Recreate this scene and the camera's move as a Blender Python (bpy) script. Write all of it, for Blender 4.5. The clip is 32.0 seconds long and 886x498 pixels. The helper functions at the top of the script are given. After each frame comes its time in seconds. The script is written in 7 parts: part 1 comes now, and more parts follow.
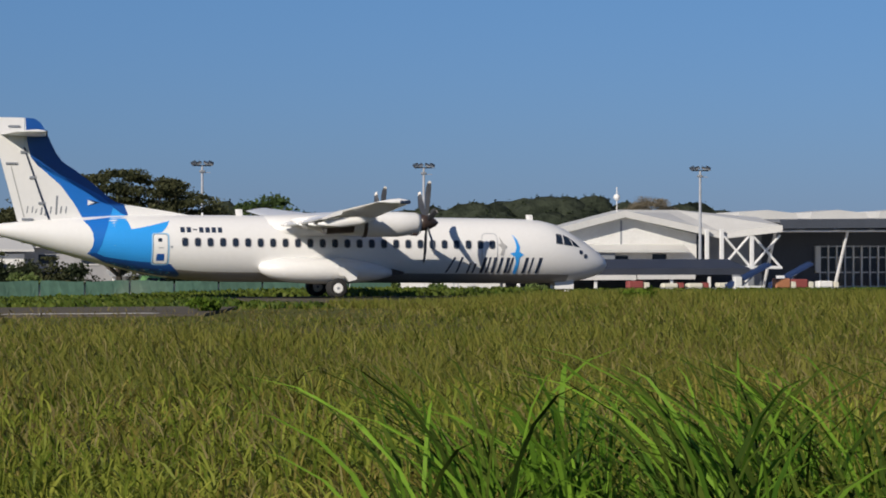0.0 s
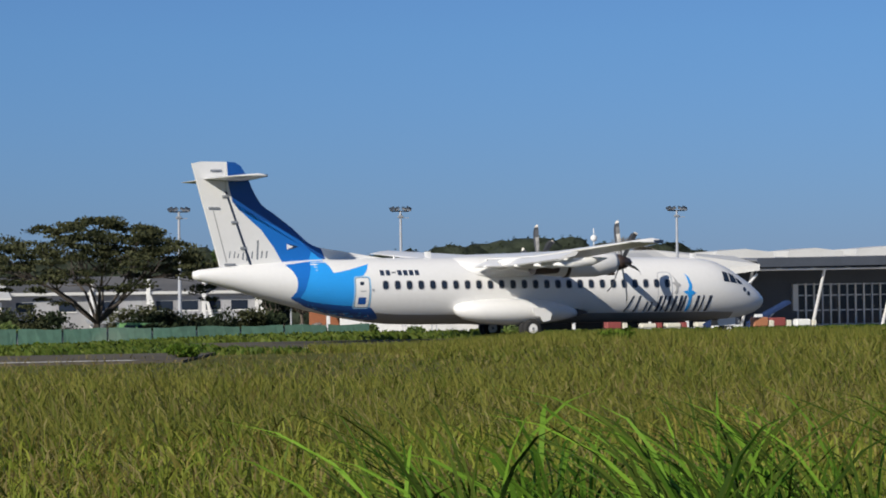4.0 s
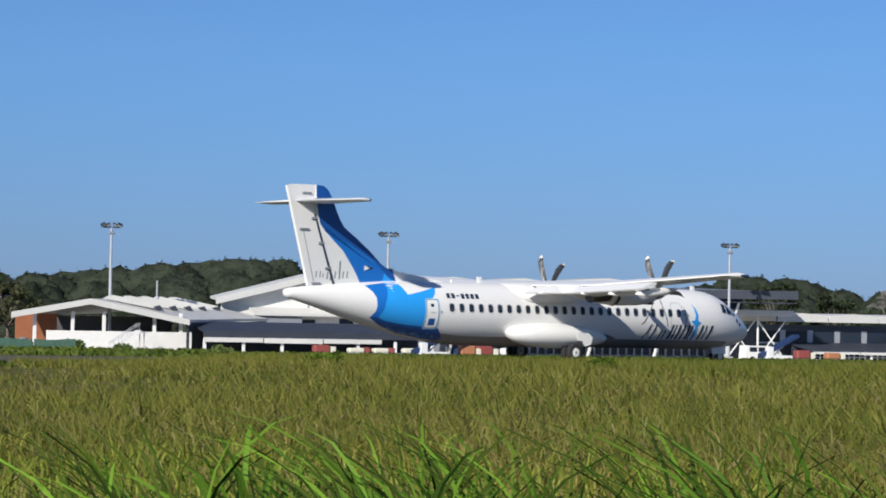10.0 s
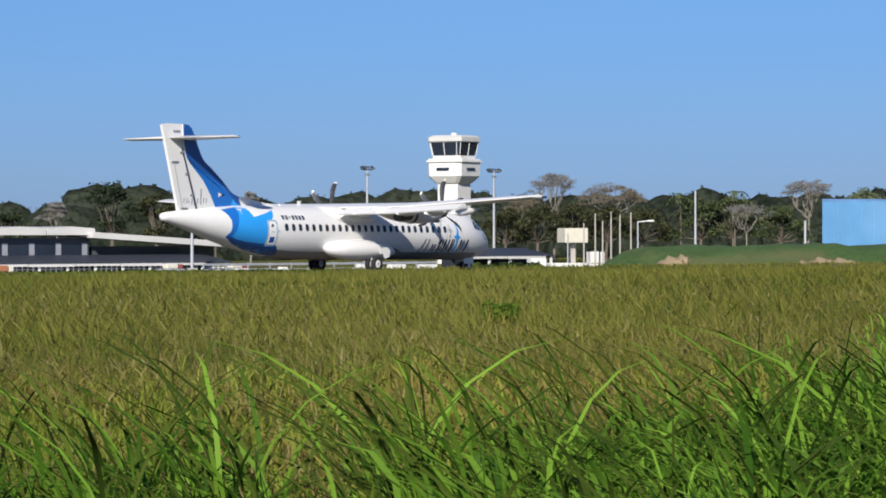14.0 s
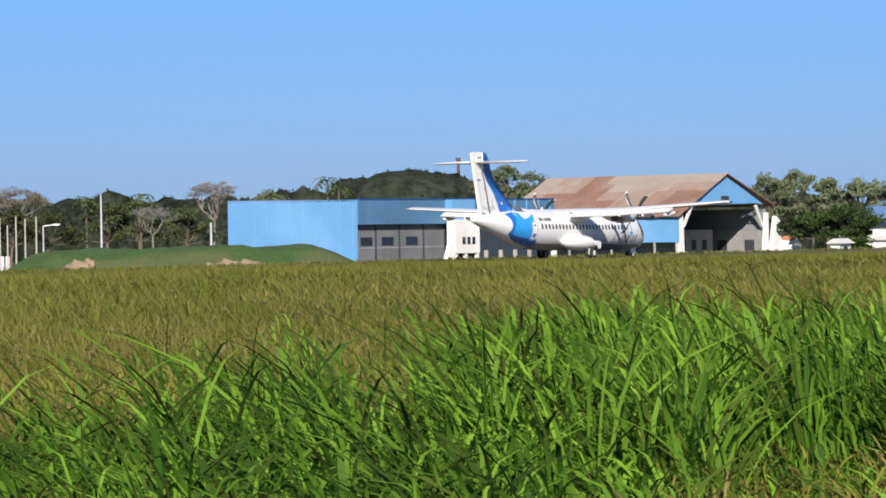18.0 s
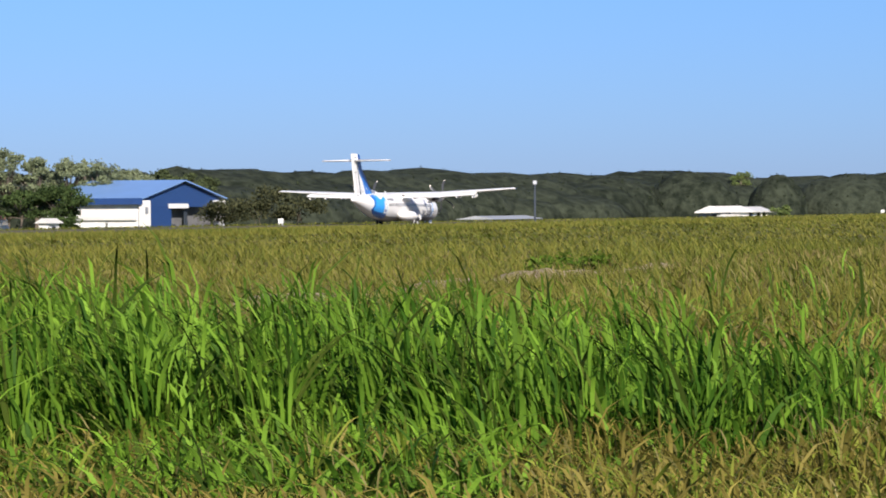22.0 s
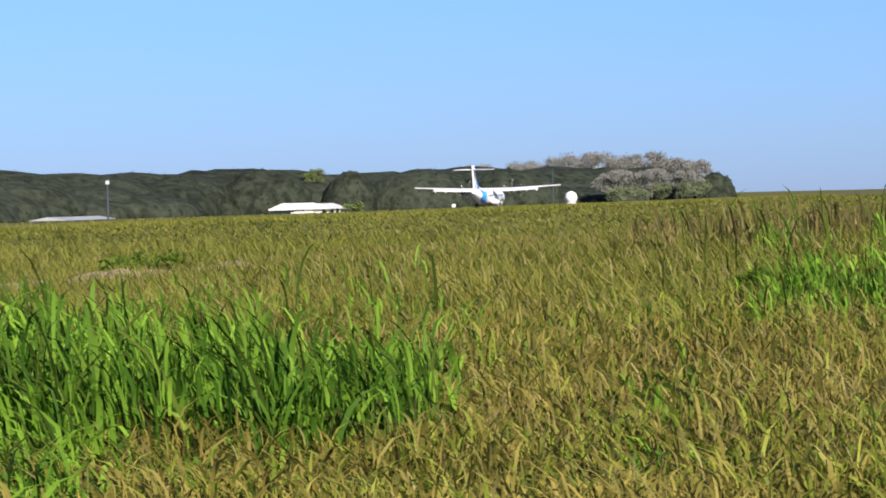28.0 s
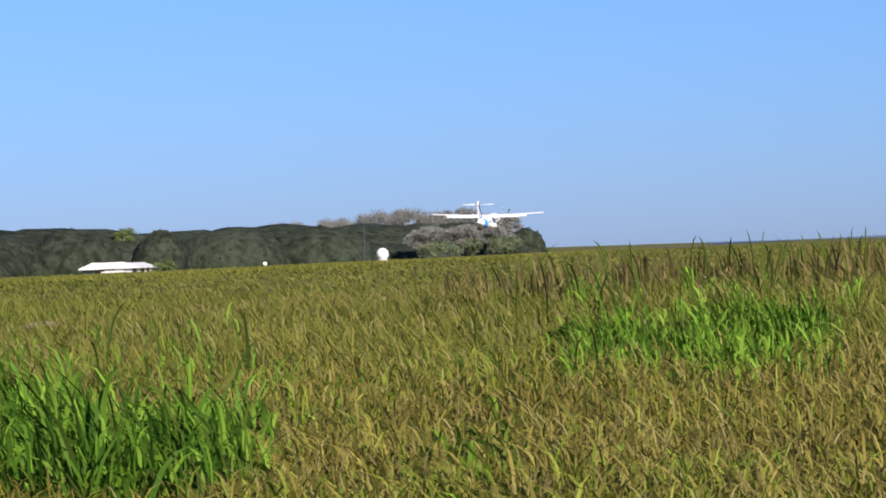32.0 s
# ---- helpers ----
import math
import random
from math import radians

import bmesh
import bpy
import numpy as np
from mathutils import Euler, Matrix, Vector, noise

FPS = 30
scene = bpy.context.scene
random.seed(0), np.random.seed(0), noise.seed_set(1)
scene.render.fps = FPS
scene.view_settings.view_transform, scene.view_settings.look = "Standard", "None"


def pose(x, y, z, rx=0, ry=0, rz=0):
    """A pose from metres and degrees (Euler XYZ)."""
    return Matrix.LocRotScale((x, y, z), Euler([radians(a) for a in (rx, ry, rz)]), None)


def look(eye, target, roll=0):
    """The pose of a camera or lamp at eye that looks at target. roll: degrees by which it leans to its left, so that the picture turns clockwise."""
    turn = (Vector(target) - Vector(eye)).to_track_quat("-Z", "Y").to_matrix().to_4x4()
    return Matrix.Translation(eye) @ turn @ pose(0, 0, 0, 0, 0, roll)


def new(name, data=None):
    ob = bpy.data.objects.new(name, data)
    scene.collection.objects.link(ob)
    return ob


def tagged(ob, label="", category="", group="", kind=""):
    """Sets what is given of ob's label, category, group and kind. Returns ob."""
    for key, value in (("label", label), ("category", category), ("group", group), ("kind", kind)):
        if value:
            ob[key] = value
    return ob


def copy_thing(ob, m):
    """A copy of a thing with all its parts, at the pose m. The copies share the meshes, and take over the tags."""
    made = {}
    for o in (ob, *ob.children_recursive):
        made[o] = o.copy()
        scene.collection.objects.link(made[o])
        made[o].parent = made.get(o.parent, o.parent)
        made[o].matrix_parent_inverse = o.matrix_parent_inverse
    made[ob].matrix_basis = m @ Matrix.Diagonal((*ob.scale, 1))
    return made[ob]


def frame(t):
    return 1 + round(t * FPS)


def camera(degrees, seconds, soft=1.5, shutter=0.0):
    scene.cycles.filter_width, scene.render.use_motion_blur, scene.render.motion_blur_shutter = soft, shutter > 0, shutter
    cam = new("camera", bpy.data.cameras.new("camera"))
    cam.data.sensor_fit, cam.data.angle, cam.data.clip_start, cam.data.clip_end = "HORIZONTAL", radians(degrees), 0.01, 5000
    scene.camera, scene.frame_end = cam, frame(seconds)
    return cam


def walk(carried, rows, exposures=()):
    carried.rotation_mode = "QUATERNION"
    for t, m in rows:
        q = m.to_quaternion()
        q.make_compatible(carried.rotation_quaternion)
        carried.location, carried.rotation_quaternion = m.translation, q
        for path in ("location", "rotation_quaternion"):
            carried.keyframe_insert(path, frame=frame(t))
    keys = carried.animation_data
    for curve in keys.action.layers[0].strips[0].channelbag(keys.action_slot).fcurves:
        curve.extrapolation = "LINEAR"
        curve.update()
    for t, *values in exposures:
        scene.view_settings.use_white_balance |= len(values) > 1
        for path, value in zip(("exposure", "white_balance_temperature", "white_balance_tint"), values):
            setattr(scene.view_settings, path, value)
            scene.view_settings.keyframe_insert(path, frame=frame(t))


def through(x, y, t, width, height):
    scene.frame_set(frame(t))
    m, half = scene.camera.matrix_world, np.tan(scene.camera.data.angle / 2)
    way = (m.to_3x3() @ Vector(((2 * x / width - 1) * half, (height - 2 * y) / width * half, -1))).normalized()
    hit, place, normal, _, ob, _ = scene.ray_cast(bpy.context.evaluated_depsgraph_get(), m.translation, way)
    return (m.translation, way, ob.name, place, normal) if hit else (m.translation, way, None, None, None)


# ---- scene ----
cam = camera(17.82, 32.0, soft=1.85)
EYE = Vector((0.0, 0.0, 1.87))

# seconds, degrees clockwise from the +y axis, degrees above the horizon, lean
PATH = [
    (0, -0.000, 0.001, -0.02), (0.5, 0.235, -0.076, -1.03), (1, 0.670, -0.069, -1.04), (1.5, 1.055, -0.000, -1.00), (2, 1.211, 0.171, -0.92),
    (2.5, 0.990, 0.316, -1.00), (3, 0.762, 0.424, -0.97), (3.5, 0.510, 0.660, -0.80), (4, 0.463, 0.870, -0.78), (4.5, 0.568, 0.959, -0.93),
    (6.5, 1.299, 1.252, -0.73), (7, 1.663, 1.221, -0.58), (7.5, 2.270, 1.179, -0.65), (7.9, 3.190, 1.088, -0.38), (8, 3.299, 1.082, -0.40),
    (8.5, 3.819, 1.121, -0.30), (9, 4.373, 1.273, 0.06), (9.5, 4.944, 1.429, 0.77), (10, 6.310, 1.345, 1.09), (10.5, 7.778, 1.159, 1.09),
    (11, 8.802, 1.056, 1.36), (11.5, 9.275, 0.856, 1.42), (12, 10.270, 0.867, 1.38), (12.5, 11.332, 0.723, 1.30), (13, 12.557, 1.223, 0.96),
    (13.4, 15.647, 0.715, 0.69), (13.5, 16.736, 0.402, 0.64), (13.7, 19.269, -0.094, -0.22), (14, 23.095, -0.295, -0.12), (14.4, 25.595, 0.605, -1.00),
    (14.5, 26.150, 0.731, -1.23), (16.5, 31.559, 0.145, -1.01), (17, 32.510, -0.185, -0.98), (17.4, 32.917, -0.304, -1.05), (17.5, 33.128, -0.323, -1.01),
    (18, 35.086, -0.342, -0.87), (18.5, 38.129, -0.663, -0.22), (19, 41.516, -1.032, -0.44), (19.5, 43.137, -1.245, -0.29), (20, 44.595, -1.205, 0.23),
    (20.5, 48.416, -1.551, 0.06), (21, 49.656, -1.489, -0.08), (21.5, 50.195, -1.068, -0.49), (22, 51.032, -0.922, -0.36), (22.5, 51.310, -0.971, -0.66),
    (23, 51.881, -1.026, -0.71), (23.5, 52.546, -1.356, -0.74), (24, 53.351, -1.313, -0.52), (24.5, 54.412, -0.732, -0.33), (25, 55.898, -0.939, -0.57),
    (25.5, 56.912, -1.030, -0.45), (27.5, 58.902, -1.489, -0.80), (28, 59.642, -1.082, -1.30), (28.5, 60.472, -0.749, -1.36), (29, 61.472, -0.308, -1.39),
    (29.5, 61.888, 0.041, -1.32), (30, 62.279, 0.020, -1.64), (30.5, 62.678, -0.165, -1.72), (31, 62.706, -0.116, -1.72), (31.5, 63.258, -0.061, -1.76),
    (32, 63.490, -0.030, -1.84)]


def bearing(az, el, far=1.0):
    a, e = radians(az), radians(el)
    return Vector((math.sin(a) * math.cos(e), math.cos(a) * math.cos(e), math.sin(e))) * far


walk(cam, [(t, look(EYE, EYE + bearing(az, el, 100.0), lean)) for t, az, el, lean in PATH],
     exposures=[(0.0, -0.16, 6850, 12), (2.0, -0.1, 6750, 11), (4.0, -0.03, 6600, 10), (6.5, 0.06, 6500, 10), (9.0, 0.24, 6450, 10), (11.5, 0.16, 6400, 11), (13.0, 0.2, 6500, 12), (17.0, 0.25, 6500, 12),
                (18.0, 0.44, 6650, 13), (19.0, 0.45, 6700, 14), (23.0, 0.7, 6800, 15), (25.0, 0.76, 6850, 15), (28.0, 0.86, 6850, 15), (30.0, 0.74, 6800, 16), (32.0, 0.72, 6750, 16)])

# ---- light ----
SUN_FROM = 214.0      # degrees clockwise from +y
SUN_UP = 28.5
world = bpy.data.worlds.new("sky")
scene.world = world
world.use_nodes = True
wn = world.node_tree.nodes
sky = wn.new("ShaderNodeTexSky")
sky.sky_type = "NISHITA"
sky.sun_disc = False
sky.sun_elevation, sky.sun_rotation = radians(SUN_UP), radians(SUN_FROM)
sky.air_density, sky.dust_density, sky.ozone_density, sky.altitude = 1.0, 0.1, 5.0, 0.0
# a clear tropical sky keeps its blue down to the horizon
geo = wn.new("ShaderNodeTexCoord")
sep = wn.new("ShaderNodeSeparateXYZ")
ramp = wn.new("ShaderNodeValToRGB")
ramp.color_ramp.elements[0].position, ramp.color_ramp.elements[0].color = 0.0, (0.435, 0.65, 1.31, 1)
ramp.color_ramp.elements[1].position, ramp.color_ramp.elements[1].color = 0.35, (0.85, 0.95, 1.15, 1)
mid = ramp.color_ramp.elements.new(0.09)
mid.color = (0.58, 0.86, 1.34, 1)
tint = wn.new("ShaderNodeMix")
tint.data_type, tint.blend_type = "RGBA", "MULTIPLY"
tint.inputs[0].default_value = 1.0
world.node_tree.links.new(geo.outputs["Generated"], sep.inputs[0])
world.node_tree.links.new(sep.outputs["Z"], ramp.inputs[0])
world.node_tree.links.new(sky.outputs[0], tint.inputs[6])
world.node_tree.links.new(ramp.outputs[0], tint.inputs[7])
world.node_tree.links.new(tint.outputs[2], wn["Background"].inputs[0])
wn["Background"].inputs[1].default_value = 0.057

sun = new("sun", bpy.data.lights.new("sun", "SUN"))
sun.data.energy, sun.data.angle, sun.data.color = 5.0, radians(0.53), (1.0, 0.94, 0.84)
sun.matrix_world = look((0, 0, 60), Vector((0, 0, 60)) - bearing(SUN_FROM, SUN_UP, 10))

# ---- materials ----
def mat(name, color, rough=0.6, metal=0.0, vary=0.12, scale=1.5, fine=14.0, bump=0.0, spot=None, spot_amount=0.0, island=0.0, spec=None):
    """A surface with two scales of variation in its colour and a fine relief."""
    m = bpy.data.materials.new(name)
    m.use_nodes = True
    nt = m.node_tree
    b = nt.nodes["Principled BSDF"]
    b.inputs["Roughness"].default_value, b.inputs["Metallic"].default_value = rough, metal
    if spec is not None:
        b.inputs["Specular IOR Level"].default_value = spec
    co = nt.nodes.new("ShaderNodeTexCoord")
    n1, n2 = nt.nodes.new("ShaderNodeTexNoise"), nt.nodes.new("ShaderNodeTexNoise")
    for n, s in ((n1, scale), (n2, fine)):
        n.inputs["Scale"].default_value, n.inputs["Detail"].default_value = s, 4
        nt.links.new(co.outputs["Object"], n.inputs["Vector"])
    add = nt.nodes.new("ShaderNodeMath")
    nt.links.new(n1.outputs[0], add.inputs[0]), nt.links.new(n2.outputs[0], add.inputs[1])
    rng = nt.nodes.new("ShaderNodeMapRange")
    rng.inputs[1].default_value, rng.inputs[2].default_value = 0.6, 1.4
    rng.inputs[3].default_value, rng.inputs[4].default_value = 1 - vary, 1 + vary
    nt.links.new(add.outputs[0], rng.inputs[0])
    mul = nt.nodes.new("ShaderNodeMix")
    mul.data_type, mul.blend_type = "RGBA", "MULTIPLY"
    mul.inputs[0].default_value = 1
    mul.inputs[6].default_value = (*color, 1)
    nt.links.new(rng.outputs[0], mul.inputs[7])
    last = mul.outputs[2]
    if spot:
        n3 = nt.nodes.new("ShaderNodeTexNoise")
        n3.inputs["Scale"].default_value, n3.inputs["Detail"].default_value = scale * 0.45, 6
        nt.links.new(co.outputs["Object"], n3.inputs["Vector"])
        r3 = nt.nodes.new("ShaderNodeMapRange")
        r3.inputs[1].default_value, r3.inputs[2].default_value = 0.5, 0.62
        r3.inputs[4].default_value = spot_amount
        nt.links.new(n3.outputs[0], r3.inputs[0])
        mx = nt.nodes.new("ShaderNodeMix")
        mx.data_type = "RGBA"
        mx.inputs[7].default_value = (*spot, 1)
        nt.links.new(r3.outputs[0], mx.inputs[0]), nt.links.new(last, mx.inputs[6])
        last = mx.outputs[2]
    if island:
        g = nt.nodes.new("ShaderNodeNewGeometry")
        r4 = nt.nodes.new("ShaderNodeMapRange")
        r4.inputs[3].default_value, r4.inputs[4].default_value = 1 - island, 1 + island
        nt.links.new(g.outputs["Random Per Island"], r4.inputs[0])
        m4 = nt.nodes.new("ShaderNodeMix")
        m4.data_type, m4.blend_type = "RGBA", "MULTIPLY"
        m4.inputs[0].default_value = 1
        nt.links.new(last, m4.inputs[6]), nt.links.new(r4.outputs[0], m4.inputs[7])
        last = m4.outputs[2]
    nt.links.new(last, b.inputs["Base Color"])
    if bump:
        bp = nt.nodes.new("ShaderNodeBump")
        bp.inputs["Strength"].default_value, bp.inputs["Distance"].default_value = bump, 0.05
        nt.links.new(n2.outputs[0], bp.inputs["Height"])
        nt.links.new(bp.outputs[0], b.inputs["Normal"])
    return m


def leaf_mat(name, low, high, through=0.35, rough=0.55, wide=0.08, clumps=0.0):
    """Blades and leaves: colour drifts over metres and from blade to blade; some light passes through."""
    m = bpy.data.materials.new(name)
    m.use_nodes = True
    nt = m.node_tree
    b = nt.nodes["Principled BSDF"]
    b.inputs["Roughness"].default_value = rough
    b.inputs["Specular IOR Level"].default_value = 0.12
    g = nt.nodes.new("ShaderNodeNewGeometry")
    n = nt.nodes.new("ShaderNodeTexNoise")
    n.inputs["Scale"].default_value, n.inputs["Detail"].default_value = wide, 3
    nt.links.new(g.outputs["Position"], n.inputs["Vector"])
    a = nt.nodes.new("ShaderNodeMath")
    a.operation = "MULTIPLY_ADD"
    a.inputs[1].default_value = 1.6
    a.inputs[2].default_value = -0.8
    nt.links.new(n.outputs[0], a.inputs[0])
    s = nt.nodes.new("ShaderNodeMath")
    nt.links.new(g.outputs["Random Per Island"], s.inputs[0]), nt.links.new(a.outputs[0], s.inputs[1])
    s.use_clamp = True
    mx = nt.nodes.new("ShaderNodeMix")
    mx.data_type = "RGBA"
    mx.inputs[6].default_value, mx.inputs[7].default_value = (*low, 1), (*high, 1)
    nt.links.new(s.outputs[0], mx.inputs[0])
    nt.links.new(mx.outputs[2], b.inputs["Base Color"])
    if clumps:
        c = nt.nodes.new("ShaderNodeTexNoise")
        c.inputs["Scale"].default_value, c.inputs["Detail"].default_value, c.inputs["Roughness"].default_value = clumps, 5, 0.65
        nt.links.new(g.outputs["Position"], c.inputs["Vector"])
        bp = nt.nodes.new("ShaderNodeBump")
        bp.inputs["Strength"].default_value, bp.inputs["Distance"].default_value = 0.75, 0.6 / clumps
        nt.links.new(c.outputs[0], bp.inputs["Height"]), nt.links.new(bp.outputs[0], b.inputs["Normal"])
        sp = nt.nodes.new("ShaderNodeMapRange")
        sp.inputs["From Min"].default_value, sp.inputs["From Max"].default_value = 0.36, 0.62
        nt.links.new(c.outputs[0], sp.inputs["Value"]), nt.links.new(sp.outputs[0], s.inputs[0])
    t = nt.nodes.new("ShaderNodeBsdfTranslucent")
    nt.links.new(mx.outputs[2], t.inputs[0])
    ms = nt.nodes.new("ShaderNodeMixShader")
    ms.inputs[0].default_value = through
    nt.links.new(b.outputs[0], ms.inputs[1]), nt.links.new(t.outputs[0], ms.inputs[2])
    nt.links.new(ms.outputs[0], nt.nodes["Material Output"].inputs[0])
    return m


WHITE = mat("aircraft_white", (0.8, 0.8, 0.79), 0.3, vary=0.03, scale=0.6, fine=6)
PLASTER = mat("white_plaster", (0.74, 0.74, 0.72), 0.8, vary=0.08, scale=0.4, fine=3, spot=(0.5, 0.48, 0.44), spot_amount=0.35)
ROOF_PALE = mat("pale_metal_roof", (0.6, 0.6, 0.58), 0.45, vary=0.1, scale=0.3, fine=5)
ROOF_GREY = mat("grey_metal_roof", (0.32, 0.34, 0.36), 0.5, vary=0.12, scale=0.3, fine=4)
DARK = mat("dark_interior", (0.035, 0.04, 0.05), 0.7, vary=0.3)
STEEL = mat("galvanised_steel", (0.5, 0.52, 0.55), 0.45, 0.5, vary=0.12, fine=9)
GREY = mat("grey_cladding", (0.23, 0.25, 0.28), 0.5, vary=0.15, scale=0.5)
BLUE_SHEET = mat("sky_blue_sheet_metal", (0.135, 0.345, 0.62), 0.5, vary=0.12, scale=0.3, fine=5, spot=(0.2, 0.42, 0.7), spot_amount=0.4)
BLUE_DEEP = mat("deep_blue_paint", (0.018, 0.056, 0.18), 0.45, vary=0.12)
RUST = mat("rusted_roof_sheet", (0.25, 0.145, 0.105), 0.8, vary=0.25, scale=0.4, fine=3, spot=(0.34, 0.25, 0.2), spot_amount=0.6)
ASPHALT = mat("asphalt", (0.105, 0.096, 0.075), 0.85, vary=0.2, scale=0.15, fine=6, bump=0.2)
MARKING = mat("runway_paint", (0.7, 0.7, 0.68), 0.7, vary=0.1)
RUBBER = mat("tyre_rubber", (0.02, 0.02, 0.021), 0.85, vary=0.2)
CONCRETE = mat("concrete", (0.42, 0.4, 0.37), 0.85, vary=0.15, scale=0.6, bump=0.2, spot=(0.25, 0.23, 0.2), spot_amount=0.5)


# ---- building helpers ----
HEADING = 74.6
E_U = Vector((math.sin(radians(HEADING)), math.cos(radians(HEADING)), 0))
E_V = Vector((-E_U.y, E_U.x, 0))
AXES = Matrix.Rotation(radians(90 - HEADING), 4, "Z")     # local x along the runway, local y away from it


def at_uv(u, v, z):
    return E_U * u + E_V * v + Vector((0, 0, z))


def u_of(az, v):
    return v * math.tan(radians(az + 90 - HEADING))


def part(name, bm, material, parent=None, label="", m=None, smooth=False):
    me = bpy.data.meshes.new(name)
    bm.normal_update()
    bm.to_mesh(me)
    bm.free()
    for one in (material if isinstance(material, (list, tuple)) else [material]):
        me.materials.append(one)
    if smooth:
        me.polygons.foreach_set("use_smooth", [True] * len(me.polygons))
    ob = new(name, me)
    if parent:
        ob.parent = parent
    if m is not None:
        ob.matrix_basis = m
    if label:
        ob["label"] = label
    return ob


def box(bm, lo, hi, m=None, bevel=0.0):
    vs = [bm.verts.new((x, y, z)) for z in (lo[2], hi[2]) for y in (lo[1], hi[1]) for x in (lo[0], hi[0])]
    fs = [bm.faces.new([vs[i] for i in q]) for q in ((0, 2, 3, 1), (4, 5, 7, 6), (0, 1, 5, 4), (2, 6, 7, 3), (1, 3, 7, 5), (0, 4, 6, 2))]
    if bevel:
        es = {e for f in fs for e in f.edges}
        r = bmesh.ops.bevel(bm, geom=list(es), offset=bevel, segments=1, affect="EDGES")
        vs = list({v for f in r["faces"] for v in f.verts})
    if m is not None:
        bmesh.ops.transform(bm, matrix=m, verts=vs)
    return bm


def boxed(lo, hi, bevel=0.0):
    return box(bmesh.new(), lo, hi, None, bevel)


def rod(bm, a, b, r0, r1=None, n=8, caps=True):
    a, b = Vector(a), Vector(b)
    r1 = r0 if r1 is None else r1
    q = (b - a).to_track_quat("Z", "Y")
    rings = []
    for p, r in ((a, r0), (b, r1)):
        rings.append([bm.verts.new(p + q @ Vector((r * math.cos(k * math.tau / n), r * math.sin(k * math.tau / n), 0))) for k in range(n)])
    for k in range(n):
        bm.faces.new((rings[0][k], rings[0][(k + 1) % n], rings[1][(k + 1) % n], rings[1][k]))
    if caps:
        bm.faces.new(rings[0][::-1]), bm.faces.new(rings[1])
    return bm


def loft(bm, rings, close=True, caps=True):
    """Skin a list of rings of points (all of the same count)."""
    vv = [[bm.verts.new(p) for p in r] for r in rings]
    n = len(vv[0])
    for a, b in zip(vv, vv[1:]):
        for k in range(n if close else n - 1):
            bm.faces.new((a[k], a[(k + 1) % n], b[(k + 1) % n], b[k]))
    if caps and close:
        bm.faces.new(vv[0][::-1]), bm.faces.new(vv[-1])
    bmesh.ops.recalc_face_normals(bm, faces=bm.faces[:])
    return bm


def prism(bm, outline, axis, lo, hi):
    """Extrude an outline of (a, b) along an axis: 'x' takes (y, z), 'y' takes (x, z), 'z' takes (x, y)."""
    def p(a, b, c):
        return {"x": (c, a, b), "y": (a, c, b), "z": (a, b, c)}[axis]
    return loft(bm, [[p(a, b, lo) for a, b in outline], [p(a, b, hi) for a, b in outline]])


def thing(name, u, v, z, label, category, group="", turn=0.0):
    """An empty at the base of a thing, set along the runway's axes."""
    ob = new(name)
    ob.matrix_basis = Matrix.Translation(at_uv(u, v, z)) @ AXES @ Matrix.Rotation(radians(turn), 4, "Z")
    return tagged(ob, label, category, group)

# ---- ground ----
def step(a, b, x):
    t = min(1.0, max(0.0, (x - a) / (b - a)))
    return t * t * (3 - 2 * t)


def uv_of(x, y):
    return x * E_U.x + y * E_U.y, x * E_V.x + y * E_V.y


def ground_z(x, y):
    u, v = uv_of(x, y)
    pad = 1 - step(14, 34, u)
    low = 0.33 * step(100 - 50 * pad, 108 - 18 * pad, v) + 0.35 * step(200, 520, u) * step(45, 106, v)
    low += 0.18 * step(95, 170, u) * (1 - step(330, 440, u)) * step(55, 90, v) * (1 - step(101, 107, v))
    fall = 0.5 * pad * step(119, 142, v) + (1.1 - 0.5 * pad) * step(143, 172, v) + 1.65 * step(175, 300, v) * (1 - 0.85 * step(190, 330, u)) + 0.3 * step(172, 200, v) * step(190, 330, u)
    rise = 0.85 * step(18, 46, u) * (1 - step(4, 26, v)) * step(-60, -20, v)
    return -low - fall + rise


GRASS_GROUND = mat("grassland_soil", (0.1, 0.105, 0.03), 0.9, vary=0.3, scale=0.12, fine=2.5, spot=(0.14, 0.115, 0.05), spot_amount=0.6)


def grid_ground():
    us = [-3500, -1500, -600, -300, -150] + list(range(-100, 420, 10)) + [450, 500, 560, 640, 750, 900, 1200, 1700, 2400, 3600]
    vs = [-3000, -1200, -500, -200, -100] + list(range(-60, 320, 6)) + [340, 380, 450, 600, 900, 1500, 2500, 3600]
    co, faces = [], []
    for v in vs:
        for u in us:
            p = at_uv(u, v, 0)
            co.append((p.x, p.y, ground_z(p.x, p.y)))
    n = len(us)
    for j in range(len(vs) - 1):
        for i in range(n - 1):
            faces.append((j * n + i, j * n + i + 1, (j + 1) * n + i + 1, (j + 1) * n + i))
    me = bpy.data.meshes.new("ground")
    me.from_pydata(co, [], faces)
    me.materials.append(GRASS_GROUND)
    me.polygons.foreach_set("use_smooth", [True] * len(faces))
    return tagged(new("ground", me), "grassy airfield ground of olive and brown soil", "ground", kind="structure")


grid_ground()


